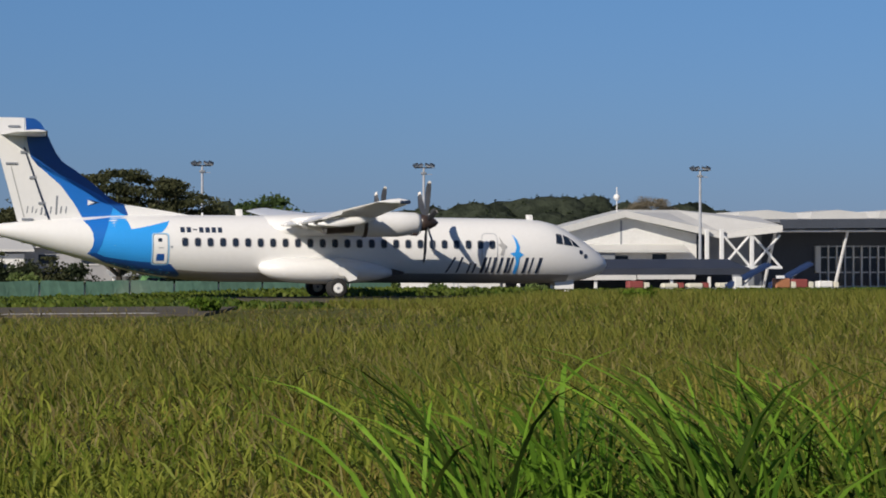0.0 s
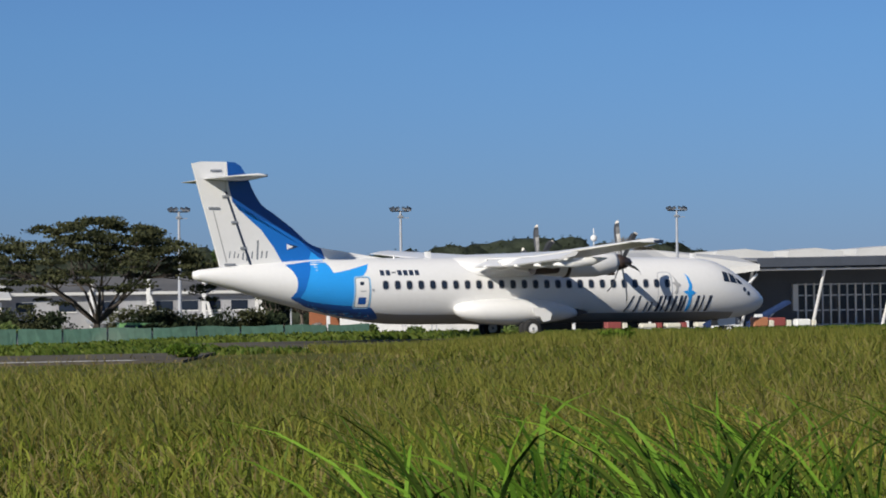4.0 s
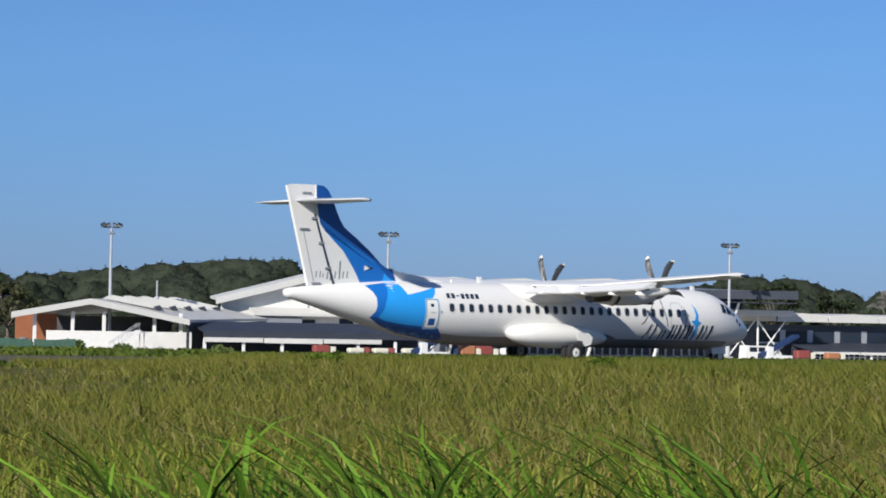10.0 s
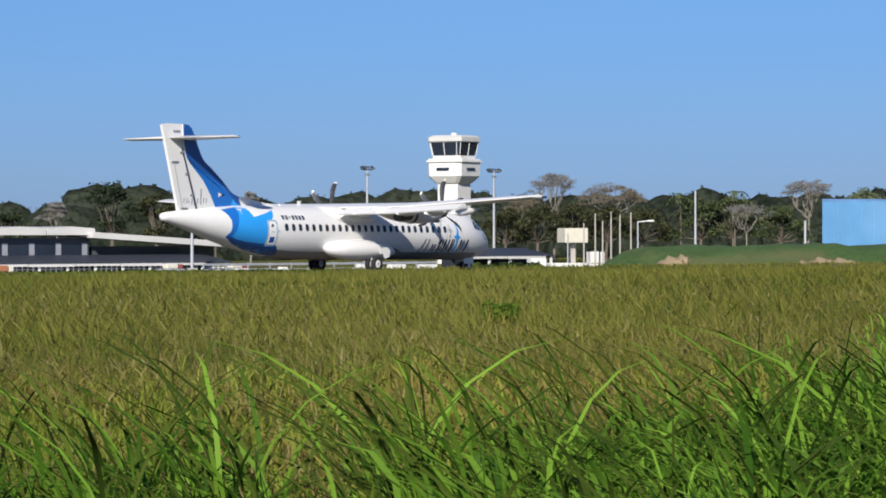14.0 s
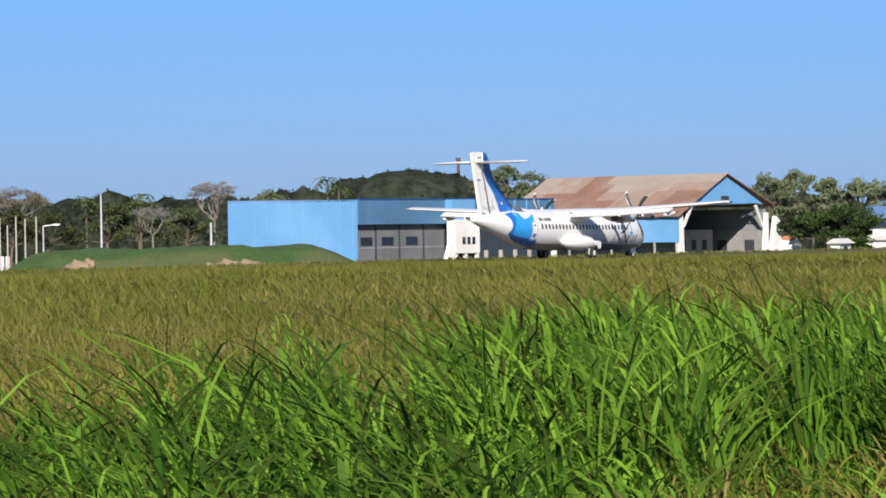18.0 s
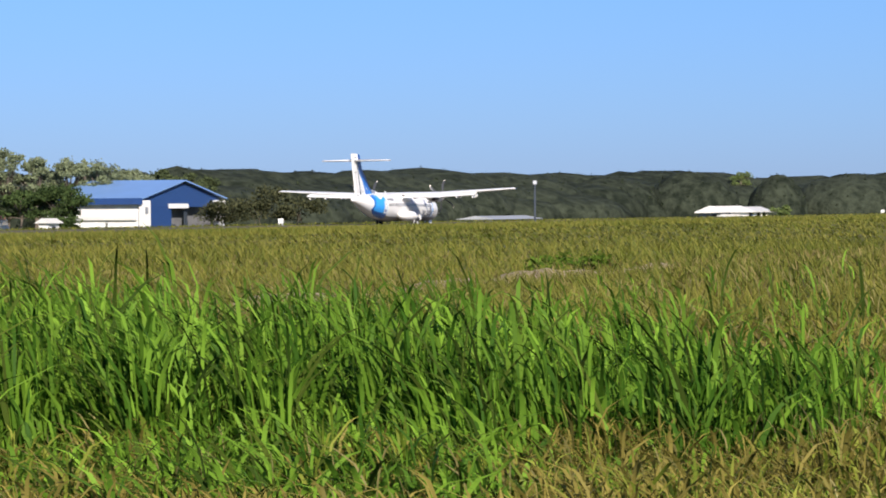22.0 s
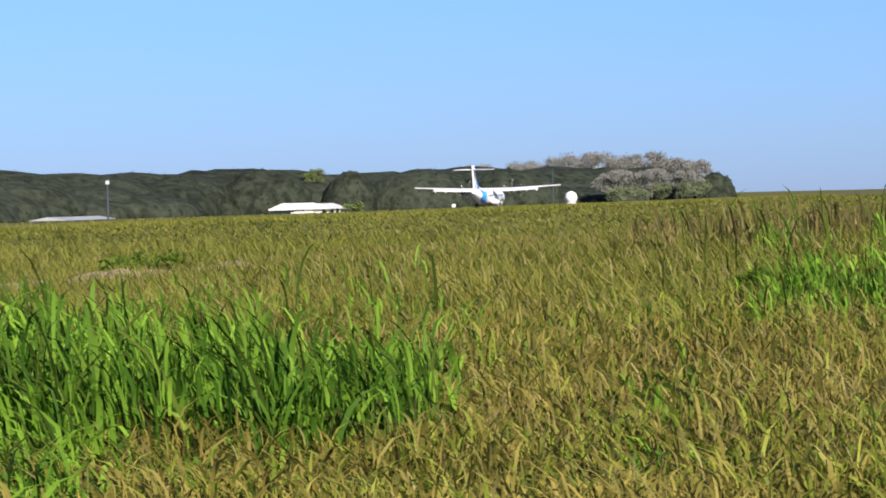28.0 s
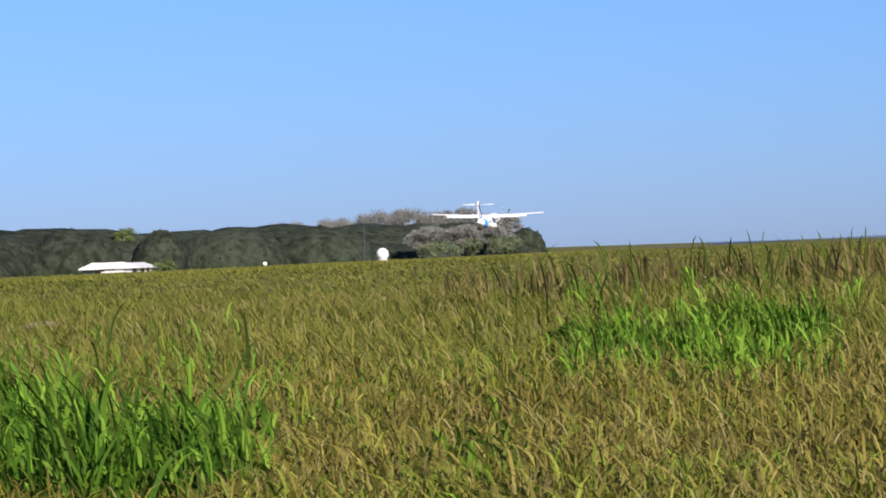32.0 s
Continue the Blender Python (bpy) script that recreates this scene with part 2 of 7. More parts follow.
def slab(name, outline, z0, z1, material, label, steps=1):
    """A flat slab; with steps it follows the fall of the land along the runway (outline: four corners, near edge first)."""
    bm = bmesh.new()
    pts = [at_uv(u, v, 0) for u, v in outline]
    if steps == 1:
        loft(bm, [[(p.x, p.y, z0) for p in pts], [(p.x, p.y, z1) for p in pts]])
    else:
        a, b, c, d = pts
        rings = []
        for k in range(steps + 1):
            p, q = a.lerp(b, k / steps), d.lerp(c, k / steps)
            g = ground_z(p.x, p.y)
            rings.append([(p.x, p.y, g + z0), (q.x, q.y, g + z0), (q.x, q.y, g + z1), (p.x, p.y, g + z1)])
        loft(bm, rings)
    return tagged(part(name, bm, material), label, name, kind="structure")


PAD = mat("brown_grey_asphalt", (0.105, 0.095, 0.078), 0.9, vary=0.25, scale=0.12, fine=5, bump=0.2, spot=(0.14, 0.12, 0.085), spot_amount=0.5)
# runway with a turning pad at its end, nearer to the viewer
slab("runway", [(75, 108), (1500, 108), (1500, 135), (75, 135)], -0.3, 0.04, ASPHALT, "long grey asphalt runway between strips of grass", 60)
slab("runway_end", [(23, 108), (74.98, 108), (74.98, 127), (23, 126)], -0.3, 0.035, ASPHALT, "narrow grey asphalt lead-in to the runway", 12)
slab("turning_pad", [(-75, 91), (17, 91), (20.5, 103), (-75, 103)], -0.6, -0.24, PAD, "brown-grey asphalt turning pad at the runway end")
slab("runway_marking", [(-75, 92), (15.5, 92), (15.8, 92.5), (-75, 92.5)], -0.5, -0.235, MARKING, "white painted edge line on the asphalt")
slab("runway_marking", [(24, 109), (1500, 109), (1500, 109.6), (24, 109.6)], -0.2, 0.046, MARKING, "white painted edge line on the asphalt", 60)
slab("apron", [(-60, 262), (215, 262), (215, 330), (-60, 330)], -3.6, -3.02, CONCRETE, "pale concrete apron before the terminal")

for paving in (ASPHALT, PAD, GRASS_GROUND):
    paving.node_tree.nodes["Principled BSDF"].inputs["Specular IOR Level"].default_value = 0.05
SEA = mat("far_sea", (0.035, 0.09, 0.16), 0.35, vary=0.1, scale=0.01)


def far_water():
    bm = bmesh.new()
    near, far = [], []
    for k in range(9):
        a = radians(68.9 + k * 2.2)
        for row, d in ((near, 1450), (far, 3300)):
            x, y = d * math.sin(a), d * math.cos(a)
            row.append(Vector((x, y, ground_z(x, y) + .12)))
    loft(bm, [near, far, [p - Vector((0, 0, .5)) for p in far], [p - Vector((0, 0, .5)) for p in near]], close=False)
    tagged(part("water", bm, SEA), "thin strip of blue sea at the horizon", "sea", kind="structure")


far_water()

# ---- the aeroplane: x forward, y to its left, z up; origin on the ground between the main wheels ----
PAINT_NAVY = mat("aircraft_deep_blue", (0.01, 0.085, 0.33), 0.3, vary=0.05, scale=0.6)
PAINT_MID = mat("aircraft_mid_blue", (0.012, 0.16, 0.56), 0.3, vary=0.05, scale=0.6)
PAINT_CYAN = mat("aircraft_sky_blue", (0.025, 0.33, 0.83), 0.3, vary=0.05, scale=0.6)
PAINT_INK = mat("dark_navy_lettering", (0.02, 0.035, 0.07), 0.4, vary=0.05)
BELLY_SHADE = mat("belly_shade_grey", (0.3, 0.28, 0.265), 0.5, vary=0.12, scale=0.8, fine=5)
WINDOW = mat("cabin_window_pane", (0.02, 0.03, 0.05), 0.08, vary=0.1)
SPINNER = mat("brown_black_spinner", (0.05, 0.035, 0.03), 0.35, vary=0.1)
BLADE = mat("dark_composite_blade", (0.045, 0.05, 0.06), 0.4, vary=0.1)
TIPS = mat("pale_blade_tip", (0.72, 0.68, 0.62), 0.5, vary=0.05)
RIM = mat("pale_grey_trim", (0.42, 0.42, 0.42), 0.45, vary=0.06)
PAINT_DOOR = mat("pale_blue_door_frame", (0.3, 0.55, 0.8), 0.4, vary=0.05)

STATIONS = [(-14.9, 2.86, .03, .03), (-14.86, 2.86, .16, .16), (-14.6, 2.85, .24, .24), (-13.4, 2.76, .48, .46), (-12.0, 2.62, .74, .72), (-10.8, 2.5, .95, .93), (-9.6, 2.39, 1.13, 1.12),
            (-8.4, 2.28, 1.27, 1.27), (-7.2, 2.19, 1.37, 1.38), (-6.0, 2.13, 1.42, 1.44), (-4.5, 2.115, 1.435, 1.465), (-2, 2.115, 1.435, 1.465), (2, 2.115, 1.435, 1.465), (6, 2.115, 1.435, 1.465),
            (8.2, 2.11, 1.43, 1.46), (9.2, 2.1, 1.41, 1.45), (9.9, 2.08, 1.37, 1.41), (10.45, 2.02, 1.29, 1.34), (11.0, 1.92, 1.17, 1.21), (11.5, 1.8, 1.01, 1.03), (12.0, 1.7, .83, .84),
            (12.45, 1.61, .6, .61), (12.75, 1.57, .41, .42), (12.95, 1.55, .24, .24), (13.05, 1.54, .06, .06)]


def hull(x):
    for a, b in zip(STATIONS, STATIONS[1:]):
        if a[0] <= x <= b[0]:
            f = (x - a[0]) / (b[0] - a[0])
            return [a[k] + (b[k] - a[k]) * f for k in (1, 2, 3)]
    return [2, 0.01, 0.01]


def hull_y(x, z):
    zc, ry, rz = hull(x)
    q = max(0.0, 1 - ((z - zc) / rz) ** 2)
    return ry * math.sqrt(q)


def on_hull(outline, side=-1, off=0.006, cut=0.3):
    """A patch of paint or glass that lies on the hull: its outline in (x, z), seen from the side."""
    bm = bmesh.new()
    bm.faces.new([bm.verts.new((x, 0, z)) for x, z in outline])
    bm.normal_update()
    bmesh.ops.triangulate(bm, faces=bm.faces[:])
    for axis, k in (((1, 0, 0), 0), ((0, 0, 1), 1)):
        lo, hi = min(p[k] for p in outline), max(p[k] for p in outline)
        step_to = cut if k == 0 else cut * 0.4
        c = lo + step_to
        while c < hi:
            bmesh.ops.bisect_plane(bm, geom=bm.verts[:] + bm.edges[:] + bm.faces[:], plane_co=Vector(axis) * c, plane_no=axis)
            c += step_to
    for v in bm.verts:
        v.co.y = side * (hull_y(v.co.x, v.co.z) + off)
    want = Vector((0, side, 0))
    bm.normal_update()
    for f in bm.faces:
        if f.normal.dot(want) < 0:
            f.normal_flip()
    return bm


def rounded(x0, x1, z0, z1, r, n=3):
    out = []
    for cx, cz, a0 in ((x1 - r, z1 - r, 0), (x0 + r, z1 - r, 90), (x0 + r, z0 + r, 180), (x1 - r, z0 + r, 270)):
        for k in range(n + 1):
            a = radians(a0 + 90 * k / n)
            out.append((cx + r * math.cos(a), cz + r * math.sin(a)))
    return out


def wing_ring(y, x_front, chord, z, thick):
    prof = [(0, 0), (.03, .35), (.12, .75), (.32, 1), (.6, .75), (.85, .3), (1, .03), (.85, -.12), (.6, -.3), (.3, -.42), (.1, -.35), (.03, -.2)]
    return [(x_front - chord * a, y, z + thick * b) for a, b in prof]


def propeller_parts(root, side):
    prop = new("propeller")
    prop.parent = root
    prop.matrix_basis = pose(3.5, side * 4.05, 3.3)
    rings = []
    for x, r in ((-0.35, .36), (-.1, .35), (.15, .28), (.38, .17), (.52, .03)):
        rings.append([(x, r * math.sin(math.tau * k / 16), r * math.cos(math.tau * k / 16)) for k in range(16)])
    part("spinner", loft(bmesh.new(), rings), SPINNER, prop, "dark brown pointed spinner", smooth=True)
    for k in range(6):
        bm = bmesh.new()
        rr = []
        for r, c, tw, sweep in ((.25, .13, 64, 0), (.55, .18, 54, 0), (.92, .25, 47, .03), (1.3, .29, 42, .05), (1.6, .27, 39, 0.0), (1.76, .21, 38, -.07), (1.87, .1, 38, -.14)):
            tw = -radians(tw)
            ring_ = []
            for a, b in ((-.5, 0), (-.1, .09), (.5, .02), (.1, -.07)):
                dx, dy = (a * c) * math.cos(tw) - b * c * math.sin(tw), (a * c) * math.sin(tw) + b * c * math.cos(tw)
                ring_.append((dy, dx + sweep, r))
            rr.append(ring_)
        loft(bm, rr)
        for f in bm.faces:
            if f.calc_center_median().z > 1.72:
                f.material_index = 1
        part("blade", bm, [BLADE, TIPS], prop, "dark blade with a pale tip", pose(0, 0, 0, 60 * k + 12))
    return prop


def wheel_parts(root, name, x, y, r, w, turn_parts):
    wheel = new(name)
    wheel.parent = root
    wheel.matrix_basis = pose(x, y, r)
    prof = [(.55, -.5), (.8, -.52), (.95, -.4), (1, -.2), (1, .2), (.95, .4), (.8, .52), (.55, .5)]
    n = 24
    rings = [[(r * a * math.cos(math.tau * k / n), w * b, r * a * math.sin(math.tau * k / n)) for a, b in prof] for k in range(n + 1)]
    bm = loft(bmesh.new(), rings, close=False)
    part("tyre", bm, RUBBER, wheel, smooth=True)
    bm = bmesh.new()
    rod(bm, (0, -w * .42, 0), (0, w * .42, 0), r * .5, n=16)
    rod(bm, (0, -w * .5, 0), (0, w * .5, 0), r * .2, n=10)
    part("rim", bm, WHITE, wheel, "white wheel rim")
    part("hub_cap", rod(bmesh.new(), (0, -w * .54, 0), (0, w * .54, 0), r * .14, n=10), GREY, wheel)
    turn_parts.append((wheel, r))
    return wheel


WHEELS = []


def aeroplane():
    root = new("turboprop_airliner")
    tagged(root, "white twin turboprop airliner with a blue tail on the runway", "aeroplane")
    n = 40
    fus = loft(bmesh.new(), [[(x, ry * math.sin(math.tau * k / n), zc + rz * math.cos(math.tau * k / n)) for k in range(n)] for x, zc, ry, rz in STATIONS])
    # the hull's lowest faces carry their shade as a grey-brown colour
    for f in fus.faces:
        c = f.calc_center_median()
        if c.z < hull(c.x)[0] - hull(c.x)[2] * 0.7 and -6.7 < c.x < 11.2:
            f.material_index = 1
    fuselage = part("fuselage", fus, [WHITE, BELLY_SHADE], root, smooth=True)
    # paint, glass and doors on the hull
    band = [(-9.79, 3.42), (-9.12, 3.46), (-9.0, 3.24), (-8.88, 2.92), (-8.6, 2.96), (-7.96, 3.1), (-7.19, 3.3), (-7.36, 3.02), (-7.56, 2.8), (-7.92, 2.74), (-7.98, 2.3), (-7.96, 1.5), (-7.2, 1.42), (-6.71, .95),
            (-7.6, .97), (-8.9, 1.19), (-9.8, 1.46), (-10.36, 1.85), (-10.05, 2.6)]
    crescent = [(-10.9, 3.28), (-10.66, 3.0), (-10.53, 2.73), (-10.5, 2.4), (-10.54, 2.13), (-10.73, 1.84), (-10.36, 1.8), (-10.16, 2.2), (-10.05, 2.6), (-9.88, 3.05), (-9.76, 3.42)]
    keel = [(-10.73, 1.84), (-10.36, 1.87), (-10.0, 1.72), (-9.3, 1.6), (-8.48, 1.52), (-7.2, 1.42), (-6.95, 1.2), (-6.71, .95), (-6.8, .86), (-7.6, .93), (-8.9, 1.15), (-10.0, 1.48)]
    for side in (-1, 1):
        part("paint_band", on_hull(band, side, .005), PAINT_CYAN, fuselage, "sky blue paint band")
        part("paint_crescent", on_hull(crescent, side, .009), PAINT_MID, fuselage, "mid blue paint crescent")
        part("paint_keel", on_hull(keel, side, .011), PAINT_NAVY, fuselage, "deep blue paint under the tail")
        # rear service door with its frame
        part("door_surround", on_hull(rounded(-8.03, -7.27, 1.37, 2.77, .13), side, .013), PAINT_DOOR, fuselage, "pale blue frame of the rear door")
        part("door_gap", on_hull(rounded(-7.97, -7.33, 1.42, 2.72, .1), side, .016), PAINT_INK, fuselage, "dark gap round the rear door")
        d = part("rear_door", on_hull(rounded(-7.95, -7.35, 1.44, 2.7, .09), side, .019), WHITE, fuselage)
        part("door_window", on_hull(rounded(-7.76, -7.58, 2.38, 2.54, .05), side, .023), WINDOW, d, "small dark pane")
        part("door_handle", on_hull([(-7.74, 2.1), (-7.5, 2.1), (-7.5, 2.15), (-7.74, 2.15)], side, .023), STEEL, d)
        part("door_notice", on_hull([(-7.82, 1.56), (-7.48, 1.56), (-7.48, 1.86), (-7.82, 1.86)], side, .023), PAINT_NAVY, d, "blue notice square")
        part("hull_notice", on_hull([(-7.22, 2.12), (-7.12, 2.12), (-7.12, 2.22), (-7.22, 2.22)], side, .012), STEEL, fuselage, "small grey notice beside the door")
        # forward door
        part("door_surround", on_hull(rounded(6.76, 7.5, 1.3, 2.9, .2), side, .006), STEEL, fuselage, "thin grey outline of the forward door")
        part("forward_door", on_hull(rounded(6.79, 7.47, 1.33, 2.87, .18), side, .01), WHITE, fuselage)
        for k in range(26):
            x = -6.59 + k * 0.5535
            part("window_rim", on_hull(rounded(x - .155, x + .155, 2.17, 2.59, .12), side, .012, 0.5), RIM, fuselage, "pale grey window rim")
            part("cabin_window", on_hull(rounded(x - .125, x + .125, 2.2, 2.56, .1), side, .016, 0.5), WINDOW, fuselage)
        # flight deck glass
        for pane in ([(10.28, 2.46), (10.62, 2.42), (10.6, 2.86), (10.32, 2.92)], [(10.68, 2.41), (11.12, 2.36), (10.98, 2.72), (10.68, 2.86)], [(11.18, 2.35), (11.5, 2.3), (11.4, 2.42), (11.04, 2.7)]):
            part("flight_deck_window", on_hull(pane, side, .012), WINDOW, fuselage)
        for x, z in ((11.54, 2.08), (11.78, 1.9)):
            part("probe_cover", on_hull(rounded(x - .1, x + .1, z - .1, z + .1, .09), side, .014), PAINT_INK, fuselage, "round dark sensor patch")
        # large title on the flank, as plain strokes: start, width, height, slant
        strokes = [[(x, 1.12), (x + w, 1.12), (x + w + sl, 1.12 + h), (x + sl, 1.12 + h)] for x, w, h, sl in
                   ((5.13, .09, .7, .36), (5.62, .09, .7, .2), (6.12, .09, .44, .1), (6.36, .09, .42, .1), (6.72, .15, .7, .16), (6.98, .1, .7, .14), (7.24, .14, .7, .1), (7.52, .12, .7, .14), (7.84, .14, .7, .1), (8.02, .1, .7, .14),
                    (8.68, .14, .7, .14), (8.98, .08, .7, .14), (9.3, .15, .7, .16))]
        flip = (lambda p: p) if side < 0 else (lambda p: [(14.6 - x, z) for x, z in p])
        for one in strokes:
            part("title_stroke", on_hull(flip(one), side, .014), PAINT_INK, fuselage, "dark navy stroke of the flank title")
        bird = [(8.28, 1.1), (8.36, 1.66), (8.3, 1.84), (8.06, 2.0), (8.3, 2.06), (8.36, 2.3), (8.3, 2.56), (8.2, 2.84), (8.4, 2.62), (8.52, 2.3), (8.5, 2.08), (8.72, 1.94), (8.52, 1.82), (8.5, 1.5), (8.44, 1.1)]
        part("title_emblem", on_hull(flip(bird), side, .016), PAINT_CYAN, fuselage, "sky blue bird-like emblem")
        small = [(7.6, 1.92), (7.7, 2.2), (7.48, 2.42), (7.66, 2.42), (7.56, 2.76), (7.76, 2.46), (7.94, 2.3), (7.8, 2.2), (7.76, 1.92)]
        part("title_emblem", on_hull(flip(small), side, .02), RIM, fuselage, "small grey bird-like emblem")
        # registration, as bars
        for k in range(7):
            x = -6.77 + k * 0.273
            z0, z1 = (2.9, 2.95) if k == 2 else (2.8, 3.03)
            part("marking_bar", on_hull([(x, z0), (x + .19, z0), (x + .19, z1), (x, z1)], side, .012), PAINT_INK, fuselage, "small dark marking bar")
        # undercarriage pod
        pod = bmesh.new()
        rings = []
        for x, ry, rz, zc, yc in ((-3.35, .05, .06, 1.3, 1.35), (-3.24, .3, .22, 1.28, 1.36), (-2.9, .52, .38, 1.24, 1.4), (-2.1, .68, .52, 1.2, 1.44), (-1.0, .74, .58, 1.18, 1.46), (.2, .74, .58, 1.17, 1.46), (1.1, .66, .5, 1.16, 1.42), (2.0, .48, .34, 1.13, 1.34), (2.9, .1, .08, 1.08, 1.25)):
            rings.append([(x, side * (yc + ry * math.sin(math.tau * k / 18)), zc + rz * math.cos(math.tau * k / 18)) for k in range(18)])
        part("gear_pod", loft(pod, rings), WHITE, root, "smooth white undercarriage pod", smooth=True)
        part("pod_scoop", loft(bmesh.new(), [[(2.62, side * 1.5, 1.28), (2.62, side * 1.5, .96), (2.62, side * 1.15, .96), (2.62, side * 1.15, 1.28)], [(3.2, side * 1.36, 1.15), (3.2, side * 1.36, 1.08), (3.2, side * 1.15, 1.08), (3.2, side * 1.15, 1.15)]]), SPINNER, root, "black landing light bay before the pod")
        # main leg and wheels
        leg = bmesh.new()
        rod(leg, (-.1, side * 1.75, 1.15), (0, side * 2.0, .42), .11, n=10)
        rod(leg, (.9, side * 1.6, 1.0), (0.05, side * 1.95, .5), .06)
        rod(leg, (0, side * 1.72, .43), (0, side * 2.3, .43), .07)
        part("main_leg", leg, STEEL, root)
        part("leg_door", prism(bmesh.new(), [(-.1, 1.32), (.6, 1.34), (.86, 1.14), (.76, .8), (.42, .72), (.26, .96), (0, 1.0)], "y", side * 2.5 - .03, side * 2.5 + .03), WHITE, root, "white leg door beside the wheel")
        part("door_strut", rod(bmesh.new(), (.5, side * 1.9, 1.1), (.5, side * 2.48, 1.0), .05), STEEL, root)
        wheel_parts(root, "main_wheel", 0, side * 1.83, .43, .24, WHEELS)
        wheel_parts(root, "main_wheel", 0, side * 2.25, .43, .24, WHEELS)
        wheel_parts(root, "nose_wheel", 11.1, side * .2, .28, .16, WHEELS)
        # nacelle
        nac = bmesh.new()
        rings = []
        for x, ry, rz, zc in ((3.2, .36, .37, 3.28), (3.0, .45, .47, 3.26), (2.2, .52, .54, 3.22), (1.0, .52, .55, 3.2), (-.2, .48, .48, 3.2), (-1.2, .38, .36, 3.24), (-2.1, .2, .2, 3.3), (-2.5, .04, .04, 3.34)):
            rings.append([(x, side * 4.05 + ry * math.sin(math.tau * k / 22), zc + rz * math.cos(math.tau * k / 22)) for k in range(22)])
        nacelle = part("nacelle", loft(nac, rings), WHITE, root, smooth=True)
        part("air_intake", boxed((2.8, side * 4.05 - .28, 2.73), (3.06, side * 4.05 + .28, 2.87), .05), SPINNER, nacelle, "dark intake lip")
        ex = bmesh.new()
        rod(ex, (-1.15, side * 4.62, 3.04), (.1, side * 4.42, 3.12), .3, n=14)
        part("exhaust", ex, SPINNER, nacelle, "sooty exhaust stub")
        band_ring = loft(bmesh.new(), [[(x, side * 4.05 + .535 * math.sin(math.tau * k / 22), 3.2 + .565 * math.cos(math.tau * k / 22)) for k in range(22)] for x in (.62, .78)])
        part("firewall_band", band_ring, SPINNER, nacelle, "slim dark joint round the nacelle")
        # flap tracks under the wing
        for y in (2.6, 5.6, 7.5, 9.3):
            fb = bmesh.new()
            loft(fb, [[(x, side * y + .13 * s * math.sin(math.tau * k / 8), zz - .26 + .2 * s * math.cos(math.tau * k / 8)) for k in range(8)] for x, s, zz in ((0, .1, 3.66), (-.7, .9, 3.54), (-1.6, 1, 3.46), (-2.5, .2, 3.4))])
            part("flap_track", fb, WHITE, root, smooth=True)
        part("flap", loft(bmesh.new(), [[(-1.5, side * y, z - .02), (-1.7, side * y, z), (-2.42, side * y, z - .3), (-2.36, side * y, z - .36), (-1.6, side * y, z - .16)] for y, z in ((1.5, 3.46), (4.9, 3.47), (9.6, 3.68))]), WHITE, root)
    # wing in one piece across the top
    part("wing", loft(bmesh.new(), [wing_ring(y, xf, ch, z, th) for y, xf, ch, z, th in
         ((-13.5, .3, 1.3, 3.99, .1), (-13.3, .38, 1.45, 3.98, .17), (-4.9, .95, 2.5, 3.5, .29), (0, .95, 2.57, 3.47, .3), (4.9, .95, 2.5, 3.5, .29), (13.3, .38, 1.45, 3.98, .17), (13.5, .3, 1.3, 3.99, .1))]), WHITE, root, smooth=True)
    for side in (-1, 1):
        lamp = bmesh.new()
        box(lamp, (-.1, side * 13.52 - .04, 3.93), (.32, side * 13.52 + .04, 4.06), None, .02)
        part("wingtip_light", lamp, PAINT_INK, root, "dark wingtip light cover")
        part("deicing_boot", loft(bmesh.new(), [wing_ring(side * y, xf + .01, .12, z + .02, th) for y, xf, z, th in ((13.2, .38, 3.98, .1), (4.95, .95, 3.5, .15))]), RUBBER, root, "black rubber leading edge boot")
    fair = bmesh.new()
    loft(fair, [[(x, w * math.sin(a), z0 + (z1 - z0) * max(0, math.cos(a))) for a in [radians(d) for d in range(-90, 91, 15)]] for x, w, z0, z1 in
                ((-3.6, .1, 3.3, 3.46), (-2.8, 1.1, 2.85, 3.6), (-1.5, 1.46, 2.7, 3.68), (.5, 1.46, 2.75, 3.7), (1.3, 1.2, 3.0, 3.64), (2.0, .3, 3.4, 3.54))])
    part("wing_fairing", fair, WHITE, root, smooth=True)
    # fin, rudder and tailplane
    fin = bmesh.new()
    edge = [(-13.38, 7.68), (-12.98, 7.65), (-12.74, 7.5), (-12.6, 7.29), (-12.45, 7.05), (-12.25, 6.58), (-12.04, 6.18), (-11.81, 5.86), (-11.55, 5.66), (-11.21, 5.45), (-10.37, 4.83), (-9.77, 4.3), (-9.5, 4.13), (-9.24, 4.04)]
    prism(fin, edge + [(-8.9, 3.98), (-7.69, 3.8), (-6.1, 3.55), (-6.4, 3.3), (-9.5, 3.1), (-12.25, 3.05), (-13.38, 6.3)], "y", -.13, .13)
    fin_ob = part("fin", fin, WHITE, root)
    rud = bmesh.new()
    prism(rud, [(-14.9, 7.6), (-14.5, 7.68), (-13.41, 7.68), (-13.41, 6.3), (-12.28, 3.1), (-13.66, 3.2)], "y", -.09, .09)
    rudder = part("rudder", rud, WHITE, root)
    seam = bmesh.new()
    prism(seam, [(-13.45, 6.4), (-13.37, 6.4), (-12.22, 3.2), (-12.33, 3.2)], "y", -.136, .136)
    part("rudder_seam", seam, PAINT_INK, rudder, "dark hinge line of the rudder")
    tab = bmesh.new()
